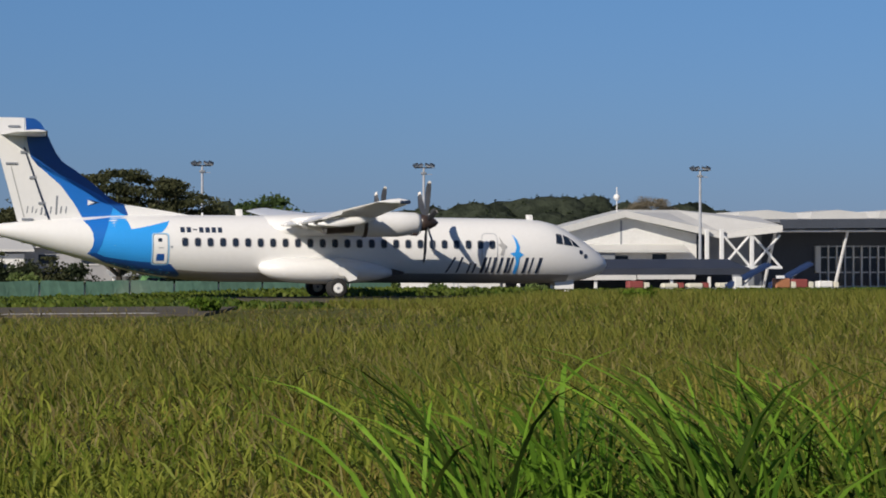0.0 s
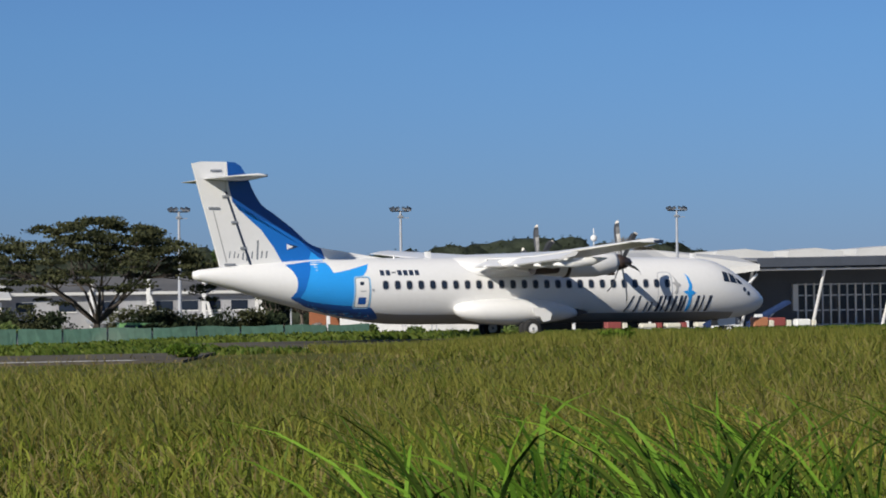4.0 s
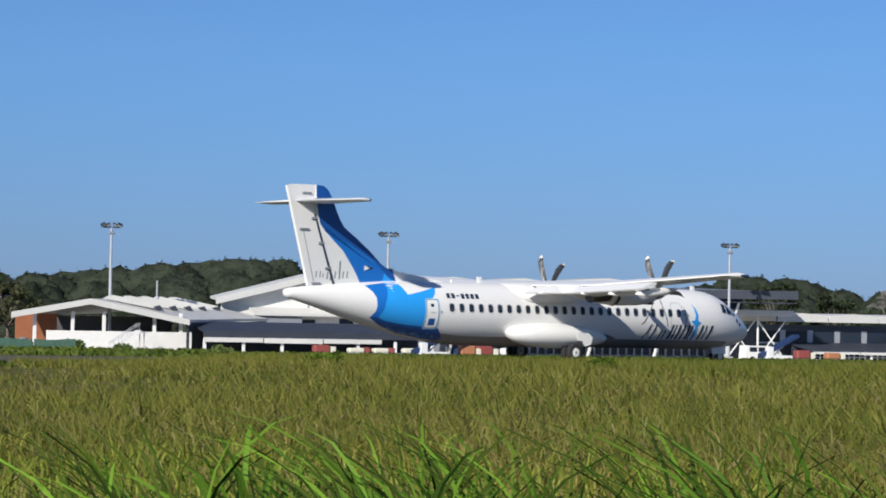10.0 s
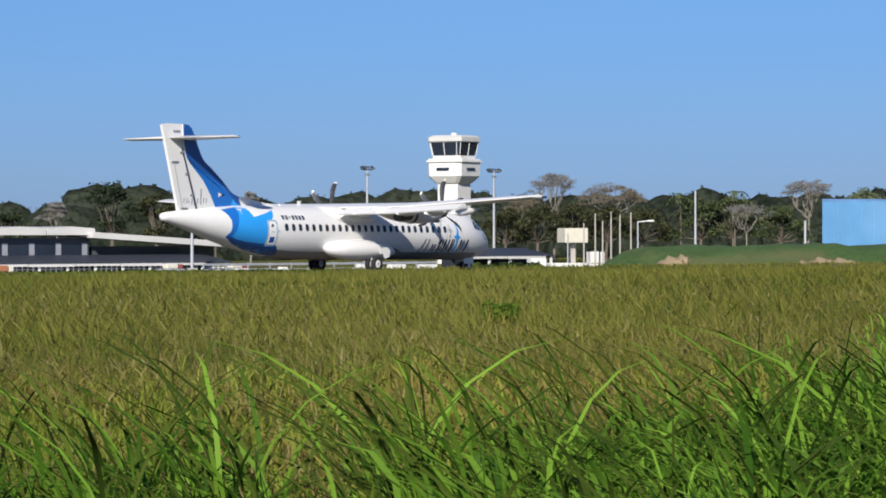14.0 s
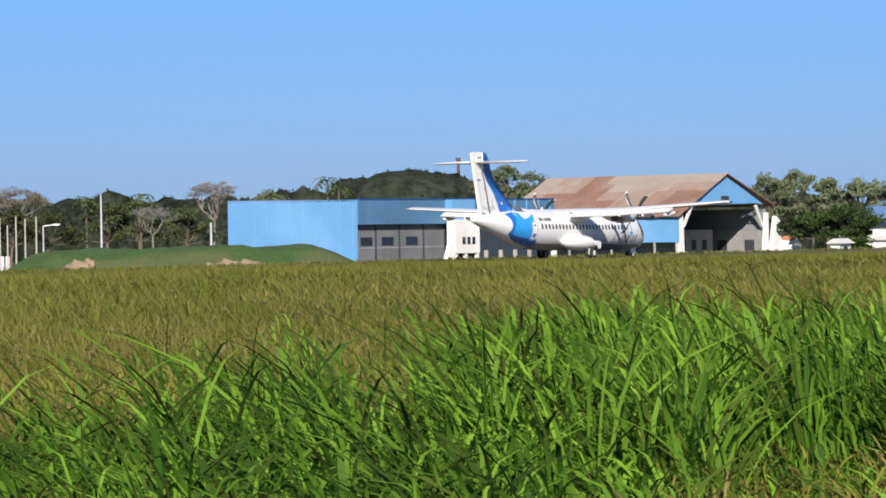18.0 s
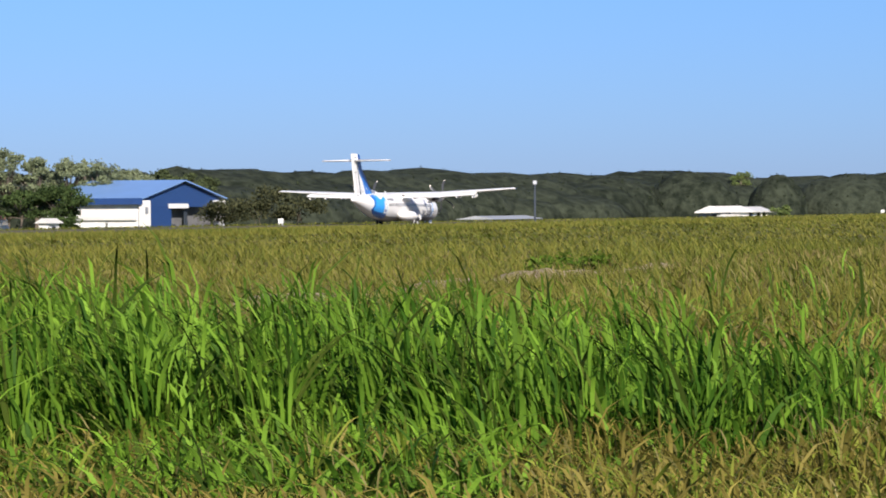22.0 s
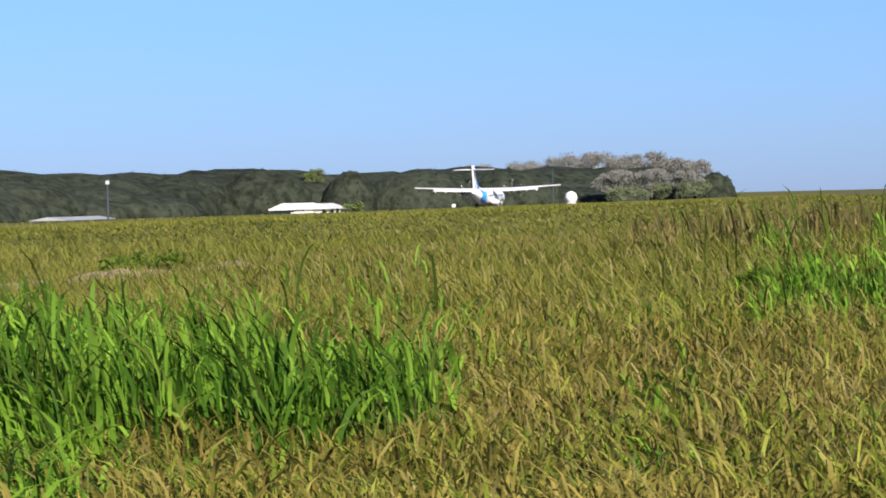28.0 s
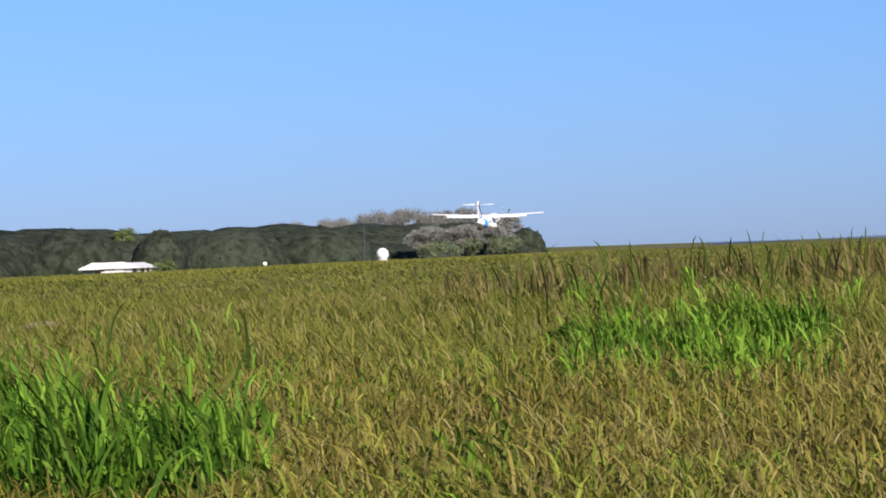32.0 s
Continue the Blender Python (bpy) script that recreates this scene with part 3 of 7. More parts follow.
    prism(tab, [(-14.0, 5.6), (-13.95, 5.6), (-13.36, 3.4), (-13.42, 3.4)], "y", -.093, .093)
    part("tab_seam", tab, RIM, rudder, "thin grey seam of the trim tab")
    for z in (4.0, 5.1, 6.2):
        x = -12.3 - (z - 3.2) * .36
        part("hinge_cover", boxed((x - .2, -.15, z - .06), (x + .12, .15, z + .06), .02), GREY, rudder)
    for side in (-1, 1):
        y0, y1 = sorted((side * .132, side * .137))
        p = bmesh.new()
        prism(p, edge + [(-9.08, 3.98), (-8.87, 3.49), (-9.2, 3.6), (-9.54, 3.86), (-10.14, 4.41), (-11.46, 5.08), (-12.84, 5.63), (-13.13, 5.99), (-13.3, 6.7)], "y", y0, y1)
        part("fin_paint", p, PAINT_NAVY, fin_ob, "deep blue fin paint")
        p = bmesh.new()
        prism(p, [(-13.13, 5.99), (-12.84, 5.63), (-11.46, 5.08), (-10.14, 4.41), (-9.54, 3.86), (-9.72, 3.3), (-10.8, 3.25), (-11.24, 4.0), (-11.83, 4.78), (-12.54, 5.39)], "y", y0, y1)
        part("fin_paint", p, PAINT_MID, fin_ob, "mid blue sweep on the fin")
        p = bmesh.new()
        prism(p, [(-9.54, 3.86), (-9.2, 3.6), (-8.87, 3.49), (-8.98, 3.3), (-9.72, 3.3)], "y", y0, y1)
        part("fin_paint", p, PAINT_CYAN, fin_ob, "sky blue corner at the fin root")
        p = bmesh.new()
        prism(p, [(-10.66, 4.18), (-10.66, 3.94), (-10.36, 4.06)], "y", *sorted((side * .137, side * .145)))
        part("fin_marking", p, WHITE, fin_ob, "small white triangle on the fin")
        p = bmesh.new()
        prism(p, [(-10.62, 4.2), (-10.12, 4.06), (-10.62, 3.92), (-10.34, 4.06)], "y", *sorted((side * .137, side * .143)))
        part("fin_marking", p, PAINT_INK, fin_ob, "small dark chevron on the fin")
        for x, z0, z1, w in ((-13.3, 3.58, 3.86, .05), (-13.08, 3.58, 3.86, .05), (-12.92, 3.58, 3.76, .05), (-12.7, 3.5, 3.84, .07), (-12.52, 3.46, 3.84, .07), (-12.3, 3.56, 3.86, .06), (-12.06, 3.52, 4.34, .08), (-11.86, 3.58, 3.88, .06), (-11.64, 3.58, 3.88, .06)):
            p = bmesh.new()
            y2 = .091 if x < -12.4 else .131
            prism(p, [(x, z0), (x + w, z0), (x + w + .04, z1), (x + .04, z1)], "y", *sorted((side * (y2 - .002), side * (y2 + .005))))
            part("fin_marking", p, GREY, fin_ob, "small grey stroke on the fin")
        for z, x in ((5.7, -14.1), (3.3, -13.4), (7.3, -14.0)):
            p = bmesh.new()
            box(p, (x - .1, side * .11 - .03, z - .05), (x + .4, side * .11 + .03, z + .05), None, .015)
            part("rudder_hinge", p, GREY, rudder)
        part("tailplane", loft(bmesh.new(), [wing_ring(side * y, xf, ch, 6.93, th) for y, xf, ch, th in ((0.05, -12.42, 2.0, .18), (3.6, -12.86, 1.28, .11), (3.72, -13.0, 1.0, .06))]), WHITE, root, smooth=True)
        part("deicing_boot", loft(bmesh.new(), [wing_ring(side * y, xf + .01, .1, 6.93, th) for y, xf, th in ((.4, -12.46, .13), (3.6, -12.86, .08))]), RUBBER, root, "black rubber leading edge boot")
    g = bmesh.new()
    rod(g, (11.1, 0, 1.0), (11.1, 0, .28), .07)
    rod(g, (11.1, -.26, .28), (11.1, .26, .28), .04)
    part("nose_leg", g, STEEL, root)
    for side in (-1, 1):
        part("nose_gear_door", boxed((10.5, side * .32 - .02, .42), (11.4, side * .32 + .02, .85)), WHITE, root)
    for x, z, h in ((-3.95, 3.55, .3), (9.4, 3.46, .3), (4.6, 3.56, .2)):
        p = bmesh.new()
        loft(p, [[(x + dx - k * .12, y, z + k) for dx, y in ((-.16, 0), (0, .02), (.16, 0), (0, -.02))] for k in (0, h)])
        part("aerial", p, WHITE, root)
    p = bmesh.new()
    rod(p, (-5.6, 0, 3.45), (-5.6, 0, 3.68), .07, .03)
    part("beacon", p, WHITE, root)
    return root


PLANE = aeroplane()
PROPELLERS = [propeller_parts(PLANE, -1), propeller_parts(PLANE, 1)]

# ---- buildings and fixtures beyond the runway ----
GLASS = mat("dark_curtain_glass", (0.02, 0.028, 0.045), 0.12, vary=0.2, scale=0.4)
WHITE_STEEL = mat("white_painted_steel", (0.72, 0.73, 0.73), 0.5, vary=0.06)
CREAM = mat("cream_panel", (0.62, 0.6, 0.5), 0.7, vary=0.1)
BROWN_PANEL = mat("red_brown_timber_panel", (0.3, 0.11, 0.05), 0.7, vary=0.25, scale=1.0)
TARP = mat("faded_green_tarpaulin", (0.06, 0.135, 0.1), 0.75, vary=0.3, scale=0.25, fine=3, spot=(0.2, 0.26, 0.21), spot_amount=0.5)
RED = mat("red_paint", (0.24, 0.055, 0.05), 0.6, vary=0.15)
ORANGE = mat("orange_paint", (0.38, 0.16, 0.08), 0.55, vary=0.15)
GREEN_CAR = mat("pale_green_car_paint", (0.2, 0.42, 0.16), 0.4, vary=0.1)
SOIL = mat("bare_tan_soil", (0.27, 0.21, 0.13), 0.95, vary=0.25, scale=0.5, bump=0.5)
BLUE_FASCIA = mat("dull_blue_sheet_metal", (0.066, 0.165, 0.29), 0.5, vary=0.15, scale=0.3, fine=5, spot=(0.09, 0.21, 0.36), spot_amount=0.5)
BLUE_ROOF = mat("blue_metal_roof", (0.16, 0.3, 0.58), 0.35, vary=0.1, scale=0.3)
ROOF_SLATE = mat("weathered_slate_roof", (0.085, 0.088, 0.095), 0.7, vary=0.2, scale=0.4, spot=(0.15, 0.15, 0.15), spot_amount=0.5)


LAMP_DARK = mat("dark_lamp_housing", (0.05, 0.065, 0.085), 0.5, 0.3, vary=0.15)
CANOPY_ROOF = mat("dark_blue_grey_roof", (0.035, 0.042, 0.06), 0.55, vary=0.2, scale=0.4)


def sheet(bm, pts, drop):
    """A roof plane through points, with its thickness downwards."""
    return loft(bm, [[Vector(p) for p in pts], [Vector(p) - Vector((0, 0, drop)) for p in pts]])


def mast_parts():
    root = thing("floodlight_mast", u_of(-4.87, 305), 305, -3.08, "tall grey steel floodlight mast on the apron edge", "light mast", "floodlight masts along the apron")
    bm = rod(bmesh.new(), (0, 0, 0), (0, 0, 14.1), .24, .13, 12)
    part("pole", bm, STEEL, root)
    part("foot", boxed((-.5, -.5, 0), (.5, .5, .5), .05), CONCRETE, root)
    part("crossarm", boxed((-1.0, -.07, 14.02), (1.0, .07, 14.16), .02), LAMP_DARK, root)
    part("collar", boxed((-.3, -.22, 13.3), (.3, .22, 13.6), .06), GREY, root, "dark control box under the lamps")
    part("side_arm", boxed((0, -.05, 13.3), (.95, .05, 13.38)), STEEL, root)
    for x, tilt in ((-.95, 35), (-.42, 20), (.42, 20), (.95, 35)):
        lamp = part("floodlight", boxed((-.3, -.26, -.13), (.3, .26, .13), .05), LAMP_DARK, root, "", pose(x, -.1, 14.36, tilt, -24 if x < 0 else 24, 0))
        part("lens", boxed((-.25, -.275, -.09), (.25, -.262, .09)), GREY, lamp)
    return root


MAST = mast_parts()
for az, v in ((-.39, 307), (5.2, 310), (12.11, 314), (18.02, 317), (21.56, 318), (24.13, 320)):
    copy_thing(MAST, Matrix.Translation(at_uv(u_of(az, v), v, -3.08)) @ AXES @ pose(0, 0, 0, 0, 0, 7 * math.sin(az)))


SLATE_PANEL = mat("slate_grey_panel", (0.062, 0.072, 0.092), 0.5, vary=0.18, scale=0.4, fine=4)
SLATE_ROOF = mat("slate_grey_roof", (0.17, 0.18, 0.2), 0.5, vary=0.15, scale=0.3, fine=4)


def terminal():
    # local x = u - 150, y = v - 326, z over the apron
    root = thing("terminal", 150, 326, -3.05, "long grey glass terminal with slanted white columns on the apron", "terminal")
    bm = bmesh.new()
    sheet(bm, [(-19, -5, 8.35), (27, -5, 8.75), (27, 22, 9.3), (-19, 22, 9.0)], .25)
    part("roof", bm, SLATE_ROOF, root)
    bm = bmesh.new()
    loft(bm, [[(x, -5.25, z0), (x, -4.95, z0), (x, -4.95, z1), (x, -5.25, z1)] for x, z0, z1 in ((-19, 7.4, 8.5), (27, 7.8, 8.9))])
    part("fascia", bm, SLATE_PANEL, root, "dark grey roof fascia")
    part("soffit", boxed((-19, -4.9, 7.25), (27, 6, 7.35)), SLATE_PANEL, root)
    bm = bmesh.new()
    rod(bm, (-19, -4.6, 7.1), (16, -4.6, 7.25), .14)
    part("edge_beam", bm, WHITE_STEEL, root)
    for k in range(7):
        part("edge_lamp", boxed((-16.4 + k * 4.6, -4.85, 7.15), (-15.6 + k * 4.6, -4.45, 7.4), .05), WHITE_STEEL, root, "small white edge lamp")
    for x in (-19.2, -9.7, -.2, 9.1, 19.0):
        bm = rod(bmesh.new(), (x, 0, 0), (x, -4.2, 7.3), .22, .18, 10)
        part("slanted_column", bm, WHITE_STEEL, root)
    part("upper_wall", boxed((-19, 6, 5.35), (22, 6.3, 7.3)), SLATE_PANEL, root)
    part("side_wall", boxed((-19, 6.01, 0), (-9.1, 6.29, 5.35)), SLATE_PANEL, root)
    part("side_wall", boxed((19.4, 6.01, 0), (22, 6.29, 5.35)), ROOF_SLATE, root)
    glass = part("curtain_wall", boxed((-9.1, 6.1, 0), (19.4, 6.3, 5.35)), GLASS, root, "dark glass curtain wall")
    n = 25
    for k in range(n + 1):
        x = -9.1 + 28.5 * k / n
        part("mullion", boxed((x - .1, 5.88, 0), (x + .1, 6.1, 5.35)), WHITE_STEEL if k % 3 else STEEL, glass)
    for z in (.15, 1.95, 3.85, 5.25):
        part("transom", boxed((-9.1, 5.93, z - .08), (19.4, 6.08, z + .08)), STEEL, glass)
    part("side_pier", boxed((-9.9, 5.5, 1.9), (-9.2, 6.0, 5.3), .05), WHITE_STEEL, root)
    part("blind_wall", boxed((-19.2, 10, 0), (27, 21, 8.2)), SLATE_PANEL, root)
    for x0, x1, h in ((-19.5, -11.2, .75), (-9.6, -1.6, .8), (-.2, 12.6, 1.05)):
        bm = bmesh.new()
        prism(bm, [(x0, 8.6), (x0 + .3, 9.1 + h * .6), ((x0 + x1) / 2, 9.1 + h), (x1 - .3, 9.0 + h * .6), (x1, 8.6)], "y", 8, 16)
        part("roof_monitor", bm, ROOF_PALE, root, "pale raised roof light")
    # steel cross frames at the end bay
    for x in (19, 23.5):
        bm = bmesh.new()
        rod(bm, (x, -1, 0), (x + 4, -1, 5), .1), rod(bm, (x + 4, -1, 0), (x, -1, 5), .1), rod(bm, (x, -1, 0), (x, -1, 6), .14)
        part("cross_brace", bm, WHITE_STEEL, root)
    part("end_canopy", boxed((17.5, -2.5, 5.6), (28, 5, 6.4), .05), ROOF_PALE, root)
    return root


terminal()


def arrivals_hall():
    # local x = u - 115, y = v - 324
    root = thing("arrivals_hall", 115, 324, -3.05, "white hall with a broad pale folded roof beside the terminal", "hall")
    A, B, C, D = (-15.5, -1.4, 6.5), (-3.4, -1.4, 9.5), (8.8, -2.4, 6.9), (15.9, -4, 7.75)
    E, F, G = (-2.2, 5, 9.75), (6, 6, 9.75), (15.9, 4, 8.85)
    for pts in ([A, B, E, (-14.3, 5, 6.75)], [B, C, F, E], [C, D, G, F], [E, F, G, (15.9, 12, 9.0)]):
        part("roof", sheet(bmesh.new(), pts, .3), ROOF_PALE, root)
    for a, b in ((A, B), (B, C), (C, D)):
        bm = bmesh.new()
        loft(bm, [[(p[0], p[1] - .12, p[2] - .75), (p[0], p[1] + .1, p[2] - .75), (p[0], p[1] + .1, p[2] + .05), (p[0], p[1] - .12, p[2] + .05)] for p in (a, b)])
        part("fascia", bm, ROOF_PALE, root)
    bm = bmesh.new()
    prism(bm, [(-14.4, 0), (6.3, 0), (6.3, 6.7), (-3.4, 8.9), (-14.4, 6.2)], "y", 0, .3)
    wall = part("gable_wall", bm, PLASTER, root)
    part("wall_joint", boxed((-3.5, -.03, 5.2), (-3.3, 0, 8.4)), GREY, wall)
    part("low_window", boxed((-8, -.06, 3.35), (-2.5, 0, 4.1)), GLASS, wall, "long dark window strip")
    part("window", boxed((.6, -.06, 3.3), (2.4, 0, 4.3)), GLASS, wall)
    part("window_frame", boxed((.4, -.1, 3.15), (2.6, -.061, 3.3)), WHITE_STEEL, wall)
    part("lean_to_roof", sheet(bmesh.new(), [(-11, -2.2, 4.7), (4.6, -2.2, 4.7), (4.6, 0, 5.5), (-11, 0, 5.5)], .2), ROOF_PALE, root)
    part("lean_to_wall", boxed((-10.5, -1.8, 0), (-4.8, -.1, 4.4)), GREY, root)
    part("recess_wall", boxed((6.3, 3, 0), (16, 3.3, 8)), GREY, root)
    part("recess_glass", boxed((6.6, 2.9, 3), (9, 2.98, 6.6)), GLASS, root)
    for x in (6.3, 8.2, 12.1):
        part("post", boxed((x, -3.2, 2.7), (x + .45, -2.8, 7.3), .03), WHITE_STEEL, root)
    for x0, x1 in ((8.6, 12.1), (12.4, 16)):
        bm = bmesh.new()
        rod(bm, (x0, -3, 2.8), (x1, -3, 6.6), .16), rod(bm, (x1, -3, 2.8), (x0, -3, 6.6), .16)
        part("cross_brace", bm, WHITE_STEEL, root, "white diagonal cross brace")
    part("tie_beam", boxed((6.3, -3.25, 2.5), (16.2, -2.8, 2.85)), WHITE_STEEL, root)
    bm = bmesh.new()
    rod(bm, (-3.6, 1, 9.4), (-3.6, 1, 12.4), .06)
    part("roof_aerial", bm, WHITE_STEEL, root)
    bm = bmesh.new()
    bmesh.ops.create_icosphere(bm, subdivisions=2, radius=.42, matrix=Matrix.Translation((-3.6, 1, 11.2)))
    part("roof_beacon", bm, WHITE_STEEL, root, "small white beacon ball", smooth=True)
    return root


arrivals_hall()


def walkway(u0, u1, v, top, label, posts, material, band=0.0):
    root = thing("covered_walkway", u0, v, -3.05, label, "walkway")
    w = u1 - u0
    bm = bmesh.new()
    prism(bm, [(0, top - 1.0), (7, top), (7, top - .15), (0, top - 1.15)], "x", 0, w)
    part("roof", bm, material, root)
    for k in range(int(w / 7)):
        part("fascia", boxed((k * 7 + .05, -.12, top - 1.42 - band - .06 * (k % 2)), (k * 7 + 6.9, 0, top - 1.12 - band * .75)), ROOF_PALE, root, "pale roof edge")
    # panel and back wall take the near-black roof colour
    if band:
        part("dark_panel", boxed((.05, -.06, top - 1.12 - band * .75), (w - .05, .1, top - 1.02)), CANOPY_ROOF, root, "dark panel under the roof edge")
    for k in range(posts):
        x = .3 + (w - .6) * k / (posts - 1)
        part("post", boxed((x - .16, .2, 0), (x + .16, .5, top - 1.15 - band), .02), WHITE_STEEL, root)
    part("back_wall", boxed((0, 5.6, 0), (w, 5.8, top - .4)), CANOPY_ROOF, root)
    return root


walkway(90.5, 118, 298, 3.75, "long dark flat walkway roof with a pale edge", 7, CANOPY_ROOF, .8)
w2 = walkway(180, 219, 322, 2.25, "dark walkway roof on white posts beside the terminal", 10, CANOPY_ROOF)
for k in range(9):
    bm = bmesh.new()
    x = .5 + k * 4.27
    for q in range(5):
        box(bm, (x + q * .8, .5, 0), (x + q * .8 + .1, .6, 1.0))
    box(bm, (x, .48, .4), (x + 3.6, .62, .5)), box(bm, (x, .48, .9), (x + 3.6, .62, 1.0))
    part("lattice_panel", bm, WHITE_STEEL, w2)


def departures_wing():
    root = thing("departures_wing", 171, 330, -3.7, "low grey building with a white roof edge and dark windows", "airport building")
    part("wall", boxed((0, 0, 0), (30, 14, 5.2)), SLATE_PANEL, root)
    for k in range(4):
        x = -.5 + k * 7.7
        bm = bmesh.new()
        prism(bm, [(x, 5.6), (x + .2, 6.5), (x + 3.8, 6.75), (x + 7.4, 6.5), (x + 7.6, 5.6)], "y", -1.6, 15)
        part("roof", bm, ROOF_PALE, root, "white shallow roof bay")
    for k in range(6):
        x = 5.2 + k * 4.1
        w = part("window", boxed((x, -.06, 2.9), (x + 3.2, 0, 4.35)), GLASS, root)
        part("window_sill", boxed((x - .1, -.12, 2.7), (x + 3.3, 0, 2.88)), STEEL, w)
        part("window_frame", boxed((x + 3.25, -.08, 2.7), (x + 4.05, 0, 4.5)), STEEL, w)
    part("end_roof", sheet(bmesh.new(), [(29, -3, 6.0), (52, -3, 4.6), (52, 12, 5.0), (29, 12, 6.4)], .8), ROOF_PALE, root)
    part("end_wall", boxed((31, 1, 0), (51, 11, 4)), ROOF_SLATE, root)
    return root


departures_wing()


def open_shed():
    root = thing("open_shed", 79, 300, -3.05, "open shed with a pale pitched roof and a white front wall", "shed")
    for pts in ([(-9.7, -1, 4.4), (-1, -1, 6.0), (15.3, 21, 6.25), (6.6, 21, 4.7)], [(-1, -1, 6.0), (10.2, -1, 3.9), (26.5, 21, 4.15), (15.3, 21, 6.25)]):
        part("roof", sheet(bmesh.new(), pts, .3), ROOF_PALE, root)
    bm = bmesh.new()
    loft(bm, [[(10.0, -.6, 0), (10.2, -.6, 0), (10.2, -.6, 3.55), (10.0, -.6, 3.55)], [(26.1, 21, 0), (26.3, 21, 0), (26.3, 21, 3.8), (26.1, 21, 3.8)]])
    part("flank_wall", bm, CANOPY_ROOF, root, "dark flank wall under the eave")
    for a, b in (((-9.7, 4.4), (-1, 6.0)), ((-1, 6.0), (10.2, 3.9))):
        bm = bmesh.new()
        loft(bm, [[(p[0], -1.15, p[1] - .6), (p[0], -1, p[1] - .6), (p[0], -1, p[1] + .04), (p[0], -1.15, p[1] + .04)] for p in (a, b)])
        part("fascia", bm, ROOF_PALE, root)
    for k in range(5):
        y = 1.5 + k * 3.9
        s = .74 * y
        bm = bmesh.new()
        prism(bm, [(s + .4, 6.0), (s + 1.2, 6.45), (s + 6.4, 5.5), (s + 6.8, 4.9)], "y", y, y + 2.2)
        light = part("roof_light", bm, ROOF_PALE, root, "raised roof light strip")
        bm = bmesh.new()
        prism(bm, [(s + 5.6, 5.25), (s + 6.42, 5.46), (s + 6.84, 4.86), (s + 6.2, 4.9)], "y", y - .03, y - .01)
        part("light_end", bm, CANOPY_ROOF, light)
    part("front_wall", boxed((-5.6, -.4, 0), (10.7, -.1, 2.5), .03), PLASTER, root)
    for x in (-6.8, -2.6, .9, 6.6, 9.6):
        part("post", boxed((x - .17, .1, 0), (x + .17, .44, 4.6), .02), WHITE_STEEL, root)
    part("timber_wall", boxed((-8, 4, 0), (-3.4, 4.3, 4.3)), BROWN_PANEL, root, "red-brown timber back wall")
    part("back_wall", boxed((-3.4, 9, 0), (11, 9.3, 4.1)), ROOF_SLATE, root)
    return root


open_shed()


MOTTLED_WALL = mat("mottled_grey_wall", (0.38, 0.385, 0.4), 0.85, vary=0.15, scale=0.3, fine=3, spot=(0.27, 0.27, 0.27), spot_amount=0.6)


def office_house():
    root = thing("office_block", 36, 330, -3.05, "white two-storey office block with a weathered grey roof", "building")
    part("wall", boxed((0, 0, 0), (34.6, 10, 5.3)), MOTTLED_WALL, root)
    bm = bmesh.new()
    prism(bm, [(-.8, 5.3), (4.5, 7.3), (5.5, 7.3), (10.8, 5.3)], "x", -.4, 35)
    part("roof", bm, ROOF_SLATE, root)
    part("eave", boxed((-.4, -.9, 5.1), (35, -.7, 5.45)), ROOF_PALE, root)
    part("lower_canopy", sheet(bmesh.new(), [(14, -2.2, 1.9), (34.6, -2.2, 1.9), (34.6, 0, 2.4), (14, 0, 2.4)], .15), ROOF_GREY, root)
    for x in (2, 6, 11, 16, 22.5, 25.5, 28.2, 31.5):
        w = part("window", boxed((x, -.06, 3.2), (x + 2.0, 0, 4.3)), GLASS, root)
        part("window_sill", boxed((x - .1, -.15, 3.05), (x + 2.1, 0, 3.19)), PLASTER, w)
    for x in (14.5, 21.2, 27.8, 34.2):
        bm = bmesh.new()
        prism(bm, [(x, 0), (x + .4, 0), (x + .4, 6.9), (x, 6.9)], "y", -1.2, -.92)
        prism(bm, [(x + .4, 5.4), (x + .4, 4.3), (x + 1.5, 0), (x + 2.0, 0)], "y", -1.15, -.95)
        part("buttress", bm, PLASTER, root, "white post with a slanted brace")
    part("end_block", boxed((-16, -3, 0), (4, 8, 4.4)), PLASTER, root)
    part("end_roof", sheet(bmesh.new(), [(-17, -4, 4.9), (5, -4, 4.9), (5, 4, 6.9), (-17, 4, 6.9)], .25), ROOF_PALE, root)
    for x in (-14, -10, -4, .5):
        part("window", boxed((x, -3.06, 2), (x + 1.6, -3, 3.2)), GLASS, root)
    return root


office_house()


